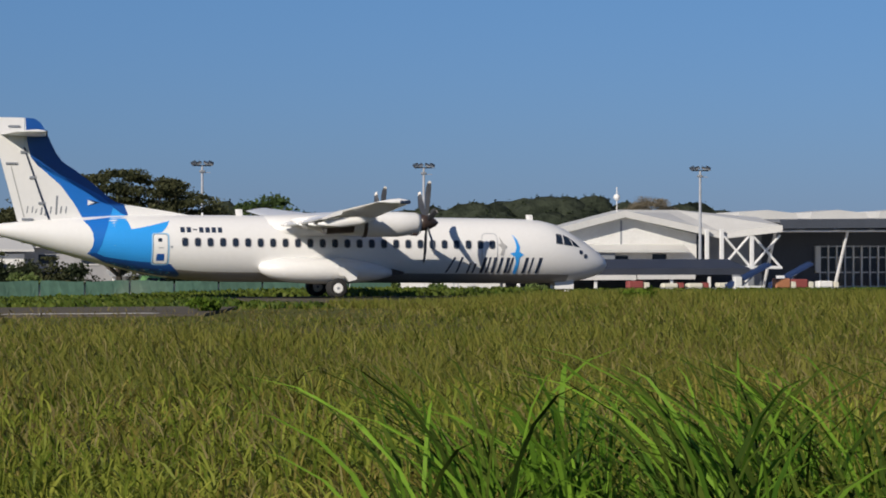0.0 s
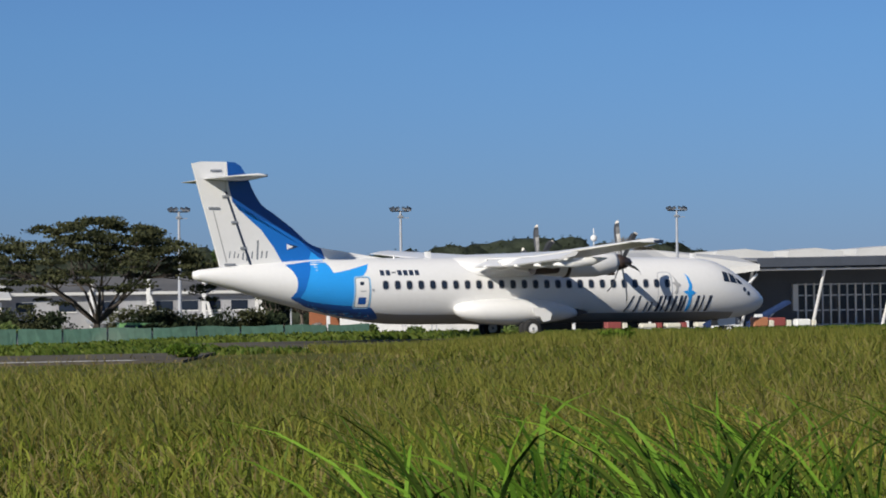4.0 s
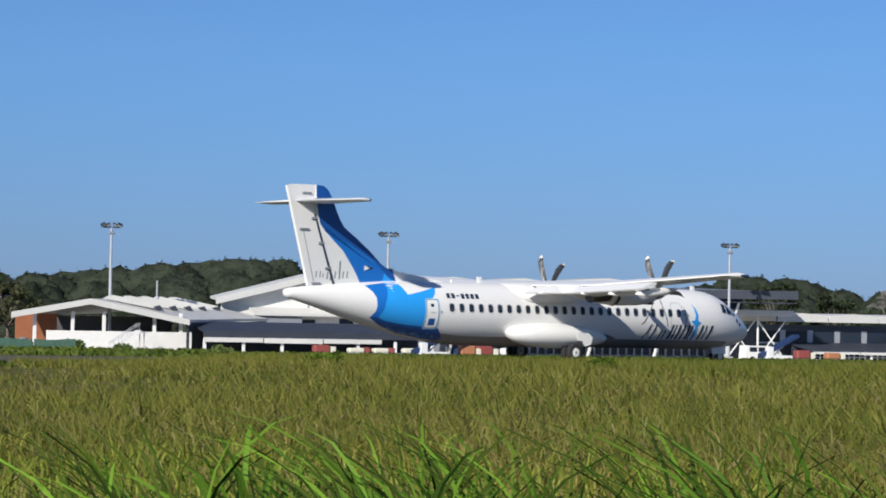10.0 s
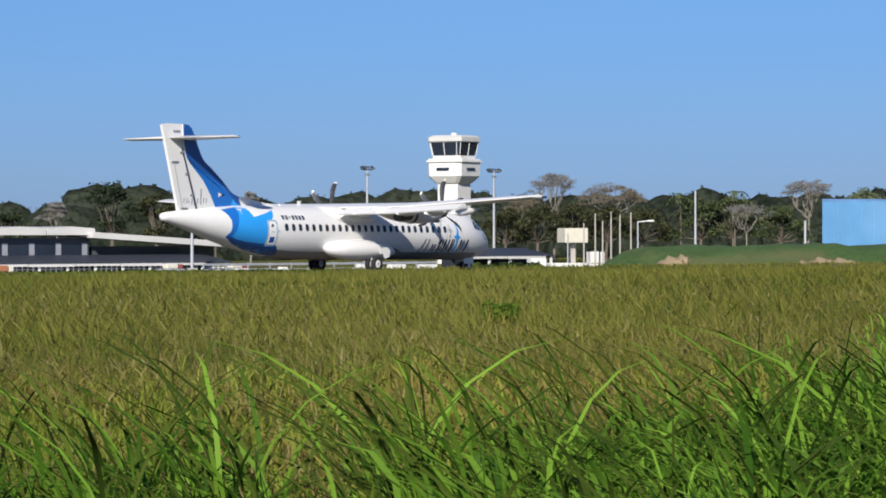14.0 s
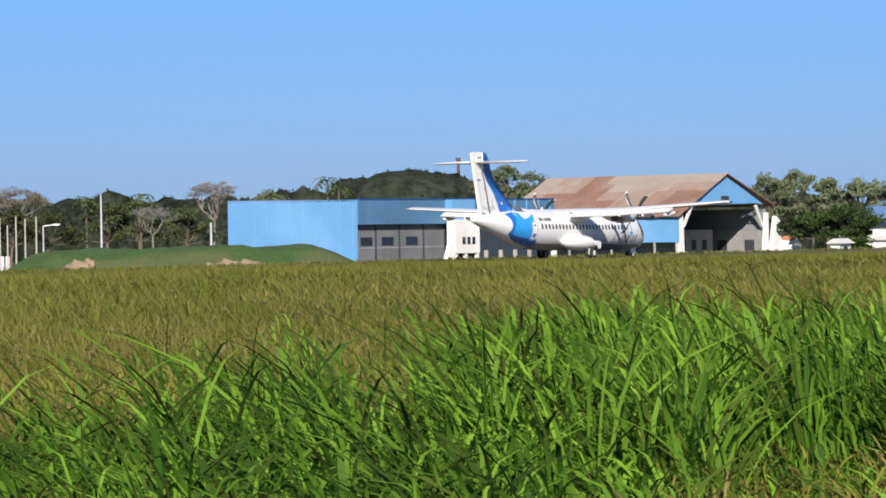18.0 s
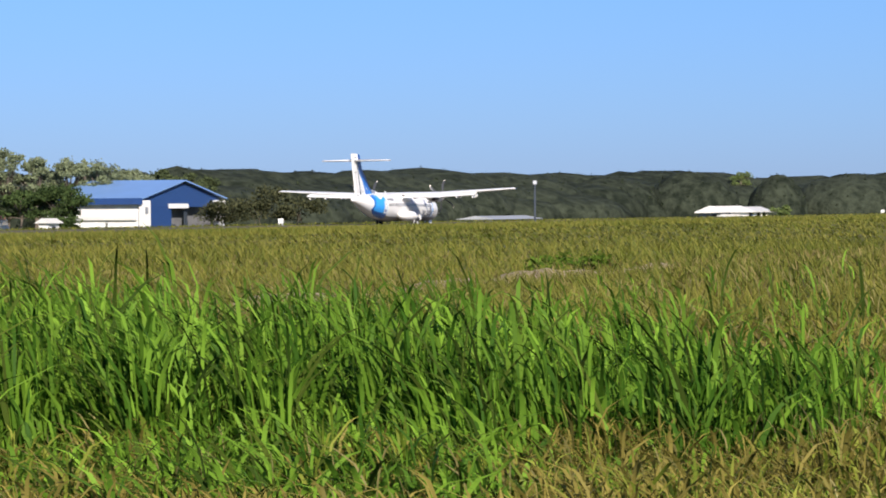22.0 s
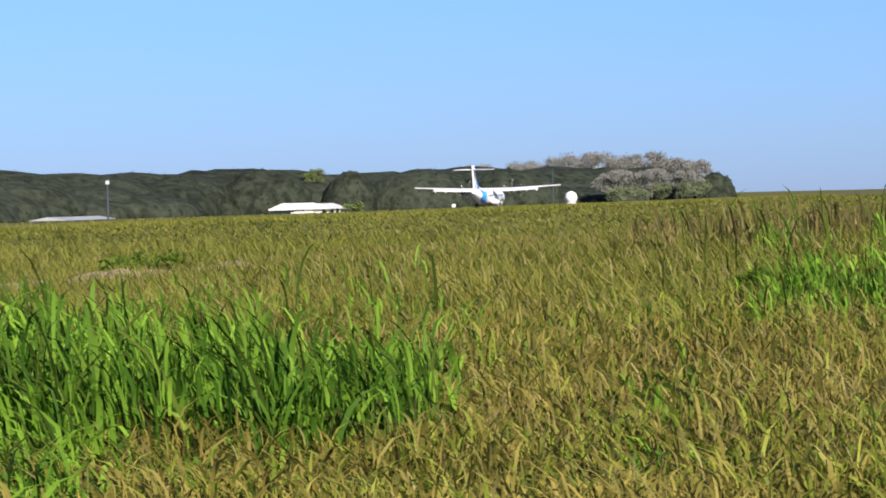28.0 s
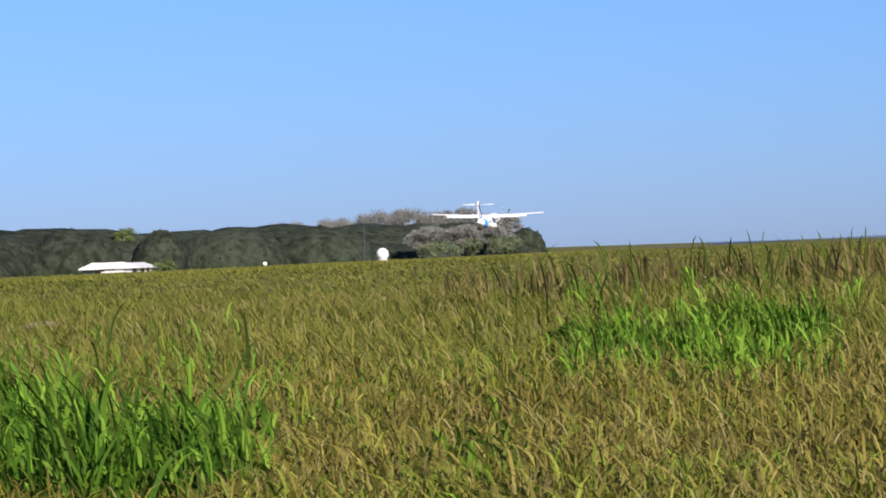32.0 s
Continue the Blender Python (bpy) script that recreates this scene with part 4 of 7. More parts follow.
def control_tower():
    p = at_uv(264.6, 330, -3.05)
    root = new("control_tower")
    root.matrix_basis = Matrix.Translation(p) @ Matrix.Rotation(radians(180 - 237.3), 4, "Z")
    tagged(root, "white square control tower with a glazed cab beyond the runway", "control tower")

    def sq(r, z, cut=.18):
        c = r * cut
        return [(r - c, -r, z), (r, -r + c, z), (r, r - c, z), (r - c, r, z), (-r + c, r, z), (-r, r - c, z), (-r, -r + c, z), (-r + c, -r, z)]
    part("shaft", loft(bmesh.new(), [sq(1.85, 0, .05), sq(1.8, 12.6, .05)]), PLASTER, root)
    part("drum", loft(bmesh.new(), [sq(2.1, 12.6), sq(2.95, 13.6), sq(3.05, 15.4), sq(3.05, 16.2)]), PLASTER, root)
    part("gallery", loft(bmesh.new(), [sq(3.3, 15.7), sq(3.3, 15.95)]), PLASTER, root)
    for k in range(4):
        part("slot_window", boxed((-1.1, -3.08, 14.4), (1.1, -3.0, 14.85)), GLASS, root, "narrow dark slot", pose(0, 0, 0, 0, 0, 90 * k))
    part("cab_sill", loft(bmesh.new(), [sq(2.5, 16.2), sq(2.5, 16.65)]), PLASTER, root)
    part("cab_glass", loft(bmesh.new(), [sq(2.45, 16.75), sq(2.8, 18.65)]), GLASS, root, "tinted cab glazing")
    for k in range(4):
        for x in (-2.1, 0, 2.1):
            bm = rod(bmesh.new(), (x, -2.46, 16.7), (x * 1.14, -2.83, 18.7), .06)
            part("glazing_bar", bm, WHITE_STEEL, root, "", pose(0, 0, 0, 0, 0, 90 * k))
    part("cab_roof", loft(bmesh.new(), [sq(2.85, 18.65), sq(3.05, 18.8), sq(3.05, 19.4), sq(2.5, 19.7)]), ROOF_PALE, root, "pale flat cab roof")
    bm = rod(bmesh.new(), (0, 0, 19.6), (0, 0, 20.1), .5, .4)
    part("roof_hatch", bm, WHITE_STEEL, root)
    return root


control_tower()


# darker than the other door grey: shade is put into its colour
DOOR_SHADE = mat("shaded_grey_door", (0.15, 0.155, 0.165), 0.7, vary=0.2, scale=0.5, fine=4, spot=(0.09, 0.095, 0.1), spot_amount=0.5)
DOOR_GREY = mat("spotted_grey_door", (0.27, 0.27, 0.265), 0.7, vary=0.2, scale=0.5, fine=4, spot=(0.17, 0.16, 0.15), spot_amount=0.5)


def blue_workshop():
    # left corner nearest the runway at u 248, v 217.6
    root = thing("blue_workshop", 248, 217.6, -1.95, "sky-blue sheet-metal workshop with grey roller doors", "workshop")
    part("side_wall", boxed((0, 0, 0), (.25, 20.7, 7.75)), BLUE_SHEET, root)
    for k in range(11):
        part("wall_rib", boxed((-.05, .6 + k * 1.95, .2), (0, .7 + k * 1.95, 7.7)), BLUE_SHEET, root)
    part("fascia", boxed((.25, -.15, 4.85), (16.4, .1, 7.75)), BLUE_FASCIA, root, "blue front fascia")
    part("fascia", boxed((21.6, -.15, 4.95), (38, .1, 7.8)), BLUE_FASCIA, root, "blue front fascia")
    for k in range(7):
        part("fascia_rib", boxed((22.5 + k * 2.4, -.22, 4.95), (22.75 + k * 2.4, -.15, 7.8)), BLUE_SHEET, root)
    part("roof", sheet(bmesh.new(), [(0, .12, 7.75), (38, .12, 7.75), (38, 20.7, 8.0), (0, 20.7, 8.0)], .2), BLUE_ROOF, root)
    # near-black colour keeps this wall as dark as the bay's shade
    part("end_wall", boxed((37.7, .35, 0), (37.95, 20.6, 7.5)), DARK, root)
    part("back_wall", boxed((.3, 9, 0), (37.6, 9.3, 7.5)), DOOR_GREY, root)
    for k in range(5):
        part("low_stub", boxed((23.5 + k * 2.9, -.5, 0), (24.0 + k * 2.9, -.2, 1.5), .03), CONCRETE, root)
    # dark sheet across the open bay; its colour stands in for shade inside
    part("bay_panel", boxed((22.2, .75, 0), (37.6, .9, 4.95)), LAMP_DARK, root, "dark panel standing in for the shaded open bay")
    for k in range(4):
        part("panel_seam", boxed((25 + k * 3.1, .71, 0), (25.08 + k * 3.1, .75, 4.9)), DARK, root)
    for k, (x0, x1) in enumerate(((1.0, 4.1), (4.3, 8.4), (8.7, 12.9), (13.1, 16.9))):
        d = part("roller_door", boxed((x0, .7, 0), (x1, .9, 4.85), .03), DOOR_SHADE, root, "grey roller door with shade put into its colour")
        if k < 3:
            m = (x0 + x1) / 2
            part("door_window", boxed((m - 1.05, .64, 2.35), (m + 1.05, .7, 3.35)), GLASS, d)
        part("door_rail", boxed((x0 + .05, .66, 2.0), (x1 - .05, .7, 2.16)), GREY, d)
        part("door_frame", boxed((x1, .6, 0), (x1 + .2, .95, 4.85)), LAMP_DARK, d)
    part("roof_edge", boxed((.25, -.24, 7.76), (38, .1, 7.92)), BLUE_DEEP, root, "dark blue roof edge")
    part("tower_panel", boxed((16.4, -1.2, 5.3), (20.4, -.9, 7.75)), BLUE_SHEET, root, "projecting light blue panel")
    for x in (16.2, 20.4):
        part("panel_cheek", boxed((x, -1.19, 5.3), (x + .2, .1, 7.74)), BLUE_SHEET, root)
    part("fascia", boxed((20.6, -.15, 4.95), (21.6, .1, 7.75)), BLUE_FASCIA, root, "blue front fascia")
    part("pier", boxed((16.2, -1.6, 1.2), (21.0, -.3, 5.3), .04), PLASTER, root, "white projecting pier box")
    for k in range(3):
        part("vent", boxed((17.6 + k * .95, -1.66, 2.3), (18.2 + k * .95, -1.6, 3.2), .03), GLASS, root)
    for x in (16.4, 18.3, 20.5):
        part("pier_leg", boxed((x, -1.5, 0), (x + .4, -1.1, 1.2)), PLASTER, root)
    part("tool_bin", boxed((16.9, -.9, 0), (18.1, -.4, 1.0), .05), LAMP_DARK, root)
    part("tool_bin", boxed((18.9, -.9, 0), (20.2, -.4, .9), .05), GREY, root)
    bm = bmesh.new()
    prism(bm, [(14.6, 0), (16.2, 0), (16.2, 4.2)], "y", -1.4, -.9)
    part("raked_buttress", bm, PLASTER, root, "white raked buttress")
    bm = bmesh.new()
    prism(bm, [(36.9, 0), (37.7, 0), (38.1, 4.95), (37.7, 4.95)], "y", -.6, -.26)
    part("raked_buttress", bm, PLASTER, root)
    return root


blue_workshop()


def old_hangar():
    root = thing("old_hangar", 313, 217, -1.95, "old hangar with a rusted roof and a sky-blue open gable", "hangar")
    ridge, eave, w, L = 11.3, 5.6, 22.0, 31.0
    for x0, z0, x1, z1 in ((-.9, eave - .1, w / 2, ridge), (w / 2, ridge, w + .9, eave + 1.2)):
        # roof sheets, lapped unevenly; the rust creeps up from the eave
        n, rows = (18, 5) if x0 < 0 else (8, 2)
        for j in range(n):
            for i in range(rows):
                a, b = i / rows, (i + 1) / rows
                y0, y1 = -.6 + j * L / n, -.6 + (j + 1) * L / n + .05
                lift = .03 * ((i + j) % 2) + rng_b.uniform(0, .05)
                pts = [(x0 + (x1 - x0) * a, y0, z0 + (z1 - z0) * a + lift), (x0 + (x1 - x0) * b, y0, z0 + (z1 - z0) * b + lift), (x0 + (x1 - x0) * b, y1, z0 + (z1 - z0) * b + lift), (x0 + (x1 - x0) * a, y1, z0 + (z1 - z0) * a + lift)]
                worn = 1.05 - a * 1.25 + .5 * math.sin(j * .55 + 1.2) * (a > 0) + rng_b.uniform(-.3, .3) - .35 * (j < 4) * (a > .3)
                part("roof_sheet", sheet(bmesh.new(), pts, .08), RUST if worn > .55 else RUST_PALE if worn < .2 else RUST_MID, root)
    part("lean_to_wall", boxed((-.3, 0, 2.0), (0, L - 1, 5.5)), BLUE_SHEET, root, "light blue side wall on posts")
    for k in range(9):
        part("side_post", boxed((-.3, .2 + k * 3.6, 0), (-.1, .42 + k * 3.6, 2.0)), CONCRETE, root)
    part("inner_wall", boxed((2.2, 1.5, 0), (2.4, L - 1, 4)), GREY, root)
    bm = bmesh.new()
    prism(bm, [(1.5, 6.6), (w / 2, ridge - .15), (w - 1.2, 7.0), (w - 3, 7.2), (3.4, 6.9)], "y", 0, .25)
    gable = part("gable", bm, BLUE_SHEET, root, "sky-blue gable sheeting")
    part("gable_hatch", boxed((w / 2 - .8, -.06, 6.9), (w / 2 + 1.0, 0, 8.2)), DARK, gable, "dark open hatch")
    for x0, x1 in ((0, 1.3), (w - 1.3, w)):
        bm = bmesh.new()
        prism(bm, [(x0, 0), (x1, 0), (x1 - .3 if x0 < 1 else x1, 5.9), (x0 if x0 < 1 else x0 + .6, 5.9)], "y", 0, .4)
        part("gable_pier", bm, PLASTER, root)
    part("back_wall", boxed((1, L - 1, 0), (w - 1, L - .7, 8)), ROOF_SLATE, root)
    part("far_wall", boxed((w - .3, .45, 0), (w, L - 1.05, 6.4)), GREY, root)
    part("far_partition", boxed((w - .65, .6, 0), (w - .35, L - 1.2, 3.5)), DOOR_GREY, root, "grey partition along the far wall")
    for k in range(5):
        part("inner_opening", boxed((w - .72, 2.0 + k * 4.6, .6), (w - .66, 3.6 + k * 4.6, 2.1)), DARK, root)
    for x0, x1 in ((1.1, 3.6), (w - 1.2, w - 3.4)):
        bm = bmesh.new()
        prism(bm, [(x0, 4.0), (x0 + (x1 - x0) * .14, 4.0), (x1, 6.95), (x0 + (x1 - x0) * .72, 6.95)], "y", .05, .3)
        part("corner_bracket", bm, PLASTER, root)
    part("inner_shed", boxed((3.2, 8, 0), (w - 2.2, 9, 3.6)), CONCRETE, root, "pale inner partition")
    for k in range(6):
        part("inner_opening", boxed((4.2 + k * 2.6, 7.9, .8), (5.2 + k * 2.6, 7.99, 2.2)), DARK, root)
    for x in (2, 7, 11, 15, 20):
        bm = rod(bmesh.new(), (x, .9, 5.6 if x in (2, 20) else 7.2), (x, L - 1.2, 5.6 if x in (2, 20) else 7.2), .1)
        part("roof_beam", bm, GREY, root)
    bm = bmesh.new()
    prism(bm, [(w + .2, 0), (w + 3.8, 0), (w + 2.6, 4.6), (w + 1.4, 5.4)], "y", -.4, .3)
    part("raked_pier", bm, PLASTER, root, "white raked pier beside the opening")
    return root


rng_b = np.random.default_rng(3)
RUST_PALE = mat("bleached_roof_sheet", (0.36, 0.3, 0.255), 0.75, vary=0.15, scale=0.3, fine=3, spot=(0.31, 0.2, 0.15), spot_amount=0.6)
RUST_MID = mat("half_rusted_roof_sheet", (0.32, 0.235, 0.19), 0.8, vary=0.2, scale=0.4, fine=3, spot=(0.27, 0.15, 0.11), spot_amount=0.7)
old_hangar()


def blue_hangar():
    root = thing("blue_hangar", 362.8, 206.6, -2.0, "small hangar with a blue roof, blue gable and white walls", "hangar")
    w, L, eave, ridge = 24.8, 16.0, 5.15, 7.7
    for pts in ([(-.9, -.7, eave - .2), (w / 2, -.7, ridge), (w / 2, L, ridge), (-.9, L, eave - .2)], [(w / 2, -.7, ridge), (w + .9, -.7, eave - .2), (w + .9, L, eave - .2), (w / 2, L, ridge)]):
        part("roof", sheet(bmesh.new(), pts, .2), BLUE_ROOF, root)
    part("eave_band", boxed((-1.0, -.7, eave - 1.15), (-.8, L, eave - .2)), BLUE_DEEP, root, "deep blue eave band")
    part("side_wall", boxed((-.1, 0, 0), (.2, L - .3, eave - .3)), PLASTER, root)
    part("side_ledge", boxed((-.5, .6, 1.7), (-.1, L - 1, 2.3)), ROOF_PALE, root)
    bm = bmesh.new()
    prism(bm, [(2, 3.6), (w - 2.4, 3.6), (w, eave - .4), (w / 2, ridge - .3), (0, eave - .4)], "y", 0, .25)
    part("gable", bm, BLUE_DEEP, root, "deep blue gable")
    part("front_wall", boxed((2.0, .05, 0), (9.2, .3, 3.6)), BLUE_DEEP, root)
    part("sign_board", boxed((8.2, -.15, 3.4), (14.2, -.01, 4.1), .02), WHITE_STEEL, root, "pale sign board with no readable writing")
    # inner wall in the darkened grey, so that it looks shaded
    part("inner_wall", boxed((9.0, 1.6, 0), (w - .4, 1.9, 3.6)), DOOR_SHADE, root, "grey inner wall with shade put into its colour")
    part("inner_opening", boxed((10.4, 1.52, .3), (13.2, 1.6, 1.0)), DARK, root)
    part("inner_opening", boxed((15.9, 1.52, 0), (17.0, 1.6, 1.5)), DARK, root)
    part("bay_panel", boxed((14.0, .5, 0), (15.0, .62, 3.5), .02), LAMP_DARK, root, "dark grey door leaf, slid half open")
    for x0, x1 in ((-.6, 2.0), (w - 2.4, w + .6)):
        p = part("pier", boxed((x0, -.5, 0), (x1, .04, 4.6), .05), PLASTER, root, "white front pier")
        part("pier_slot", boxed((x0 + .9, -.56, 2.6), (x1 - .9, -.5, 3.6)), GREY, p)
    part("back_wall", boxed((0, L - .3, 0), (w, L, eave)), PLASTER, root)
    return root


blue_hangar()


# smaller buildings
def low_house(name, az0, az1, v, z0, h, depth, wall_mat, roof_mat, label, windows=3):
    u0, u1 = u_of(az0, v), u_of(az1, v)
    root = thing(name, u0, v, z0, label, "building")
    w = u1 - u0
    part("wall", boxed((0, 0, 0), (w, depth, h * .72)), wall_mat, root)
    bm = bmesh.new()
    prism(bm, [(-.5, h * .72), (depth * .45, h), (depth * .55, h), (depth + .5, h * .72)], "x", -.4, w + .4)
    part("roof", bm, roof_mat, root)
    for k in range(windows):
        x = w * (k + .5) / windows
        q = part("window", boxed((x - .5, -.05, h * .25), (x + .5, 0, h * .55)), GLASS, root)
        part("window_sill", boxed((x - .6, -.1, h * .21), (x + .6, 0, h * .249)), PLASTER, q)
    return root


low_house("white_hut", 43.08, 43.3, 190, -2.0, 2.3, 1.4, PLASTER, ROOF_PALE, "small white hut beside the hangar", 1)
low_house("far_low_shed", 52.05, 53.0, 150, -1.6, 1.7, 5, CREAM, ROOF_GREY, "pale low shed with a flat roof", 2)


def far_white_building():
    u0, u1 = u_of(56.5, 190), u_of(57.65, 190)
    root = thing("far_white_building", u0, 190, -2.0, "long white open-fronted building before the woods", "building")
    w = u1 - u0
    part("back_wall", boxed((.2 * w, 3, 0), (w - .3, 6, 1.5)), GREY, root)
    part("front_wall", boxed((.44 * w, 0, 0), (.6 * w, 2.95, 1.42)), PLASTER, root)
    part("front_wall", boxed((.7 * w, .2, 0), (.76 * w, .5, 1.42)), PLASTER, root)
    for x0, x1, top in ((.17 * w, .66 * w, 2.95), (.66 * w, w + .4, 2.75)):
        bm = bmesh.new()
        prism(bm, [(-.6, 1.45), (-.6, 1.7), (2.6, top), (3.4, top), (6.6, 1.7), (6.6, 1.45)], "x", x0, x1)
        part("roof", bm, PLASTER if x0 < .3 * w else ROOF_PALE, root, "white sheet roof")
    for f in (.3, .84, .93):
        part("post", boxed((f * w, 0, 0), (f * w + .35, .35, 1.45)), PLASTER, root)
    annex = part("annex", boxed((0, -2.4, 0), (.26 * w, -.8, 1.15), .03), PLASTER, root, "low white annex")
    part("annex_roof", boxed((-.8, -2.2, 1.5), (.2 * w, -.65, 1.72), .02), ROOF_PALE, annex)
    for f in (.0, .16):
        part("annex_post", boxed((f * w, -1.6, 1.15), (f * w + .3, -1.3, 1.5)), GREY, annex)


far_white_building()


def polar_at(az, d, z=0.0):
    a = radians(az)
    return d * math.sin(a), d * math.cos(a), z


def slim_tower(az, d, top):
    x, y, _ = polar_at(az, d)
    g = ground_z(x, y)
    root = new("tower")
    root.matrix_basis = pose(x, y, g, 0, 0, -az)
    tagged(root, "slim grey tower standing out of the woods", "tower")
    h = top - g
    part("shaft", loft(bmesh.new(), [[(-r, -r, z), (r, -r, z), (r, r, z), (-r, r, z)] for z, r in ((0, .5), (h * .6, .38), (h - .5, .33))]), GREY, root)
    part("cap", boxed((-.45, -.45, h - .5), (.45, .45, h), .04), GREY, root)


slim_tower(49.26, 655, 10.3)


def marker(az, d, h, w, label, name="marker_board"):
    x, y, _ = polar_at(az, d)
    root = new(name)
    root.matrix_basis = pose(x, y, ground_z(x, y), 0, 0, -az)
    tagged(root, label, "marker")
    part("board", boxed((-w / 2, -.06, .25), (w / 2, .06, h), .02), WHITE_STEEL, root)
    for s in (-1, 1):
        part("leg", boxed((s * w * .3 - .04, -.04, 0), (s * w * .3 + .04, .04, .3)), STEEL, root)


for az, d, h, w in ((50.48, 330, .85, .45), (47.75, 300, .75, .55), (59.88, 560, .8, .7), (31.5, 265, 1.2, .7)):
    marker(az, d, h, w, "small white runway marker board in the grass")


def storage_box(az, d, w, h):
    x, y, _ = polar_at(az, d)
    root = new("storage_box")
    root.matrix_basis = pose(x, y, ground_z(x, y), 0, 0, -az + 12)
    tagged(root, "white metal storage box beside the hangars", "storage box", "white storage boxes beside the hangars")
    part("body", boxed((-w / 2, -.8, .12), (w / 2, .8, h), .05), WHITE_STEEL, root)
    part("lid", boxed((-w / 2 - .06, -.86, h), (w / 2 + .06, .86, h + .12), .03), ROOF_PALE, root)
    for k in (-1, 1):
        part("skid", boxed((k * w * .35 - .1, -.75, 0), (k * w * .35 + .1, .75, .13)), GREY, root)


for az, w, h in ((43.12, 2.5, 1.5), (43.78, 3.4, 1.35), (44.55, 4.0, 1.2)):
    storage_box(az, 372, w, h)


def dome():
    x, y, _ = polar_at(62.26, 590)
    root = new("radar_dome")
    root.matrix_basis = pose(x, y, ground_z(x, y), 0, 0, 20)
    tagged(root, "white round radar dome on a short base", "radome")
    bm = bmesh.new()
    bmesh.ops.create_icosphere(bm, subdivisions=4, radius=1.3, matrix=Matrix.Translation((0, 0, 1.55)))
    part("dome", bm, WHITE_STEEL, root, smooth=True)
    part("base", rod(bmesh.new(), (0, 0, 0), (0, 0, .7), 1.1, 1.0, 14), CONCRETE, root)


dome()


def pole_lamp(name, az, d, top, arm, label, head=.5, r=.12, paint=STEEL):
    x, y, _ = polar_at(az, d)
    g = ground_z(x, y)
    root = new(name)
    root.matrix_basis = pose(x, y, g, 0, 0, -az)
    tagged(root, label, "pole")
    part("pole", rod(bmesh.new(), (0, 0, 0), (0, 0, top - g), r, r * .7, 10), paint, root)
    if arm:
        part("arm", rod(bmesh.new(), (0, 0, top - g - .05), (arm, 0, top - g + .1), r * .6), STEEL, root)
        part("lamp_head", boxed((arm - .1, -.15, top - g), (arm + .7, .15, top - g + .2), .04), WHITE_STEEL, root)
    elif head:
        part("lamp_head", boxed((-head / 2, -head / 2, top - g - head), (head / 2, head / 2, top - g), .08), STEEL, root)


pole_lamp("street_lamp", -2.63, 325, 3.1, 1.9, "grey street lamp with a short arm")
pole_lamp("street_lamp", 27.04, 330, 3.3, 1.2, "grey street lamp with a short arm")
pole_lamp("street_lamp", 21.5, 330, 2.4, -1.4, "grey street lamp beside the apron fence")
pole_lamp("light_pole", 52.9, 330, 4.5, 0, "thin dark pole with a small lamp box on top", .5, .13, LAMP_DARK)
pole_lamp("utility_pole", 28.2, 380, 7.6, 0, "tall bare grey utility pole", 0, .18)
pole_lamp("utility_pole", 30.4, 380, 3.6, 0, "short bare grey utility pole", 0, .22)
for az_, top_ in ((26.18, 4.4), (26.33, 3.5), (26.5, 4.6), (26.68, 4.2), (26.9, 4.5), (25.95, 3.2)):
    pole_lamp("pale_post", az_, 345, top_, 0, "pale slender post beside the water tank", 0, .11, CONCRETE)
pole_lamp("utility_pole", 61.9, 800, 9.0, 0, "thin far pole before the woods", 0, .17, LAMP_DARK)
pole_lamp("utility_pole", .55, 440, 6.4, 0, "dark slender pole before the woods", 0, .22)


BARK_RED = mat("faded_red_brown_paint", (0.1, 0.075, 0.085), 0.7, vary=0.2)


def stack(az, d, top, r, material, label):
    x, y, _ = polar_at(az, d)
    root = new("chimney_stack")
    root.matrix_basis = pose(x, y, ground_z(x, y))
    tagged(root, label, "chimney")
    h = top - ground_z(x, y)
    part("shaft", rod(bmesh.new(), (0, 0, 0), (0, 0, h), r, r * .9, 12), material, root)
    part("cap", rod(bmesh.new(), (0, 0, h - .8), (0, 0, h), r * 1.35, r * 1.35, 12), material, root)


stack(49.28, 745, 9.9, .4, CONCRETE, "grey concrete stack among the far trees")
stack(35.42, 545, 16.2, .34, BARK_RED, "slim dark weathered stack over the trees")


# the fence beyond the pad: tarpaulin panels between posts
def tarp_fence():
    root = thing("tarpaulin_fence", -24, 165, ground_z(*at_uv(0, 165, 0)[:2]), "low fence of faded green tarpaulin panels", "fence")
    for k in range(25):
        x = k * 2.65
        bm = bmesh.new()
        rows = []
        for q in range(6):
            xx = x + .06 + 2.53 * q / 5
            b = .05 * math.sin(q * 2.1 + k)
            rows.append([(xx, -.02 + b, .1), (xx, .02 + b, .1), (xx, .02 - b * .5, 1.35 + .04 * math.sin(k * 3 + q)), (xx, -.02 - b * .5, 1.35 + .04 * math.sin(k * 3 + q))])
        part("panel", loft(bm, rows), TARP, root)
        part("post", boxed((x - .04, .06, 0), (x + .04, .14, 1.15)), GREY, root)
    return root


tarp_fence()


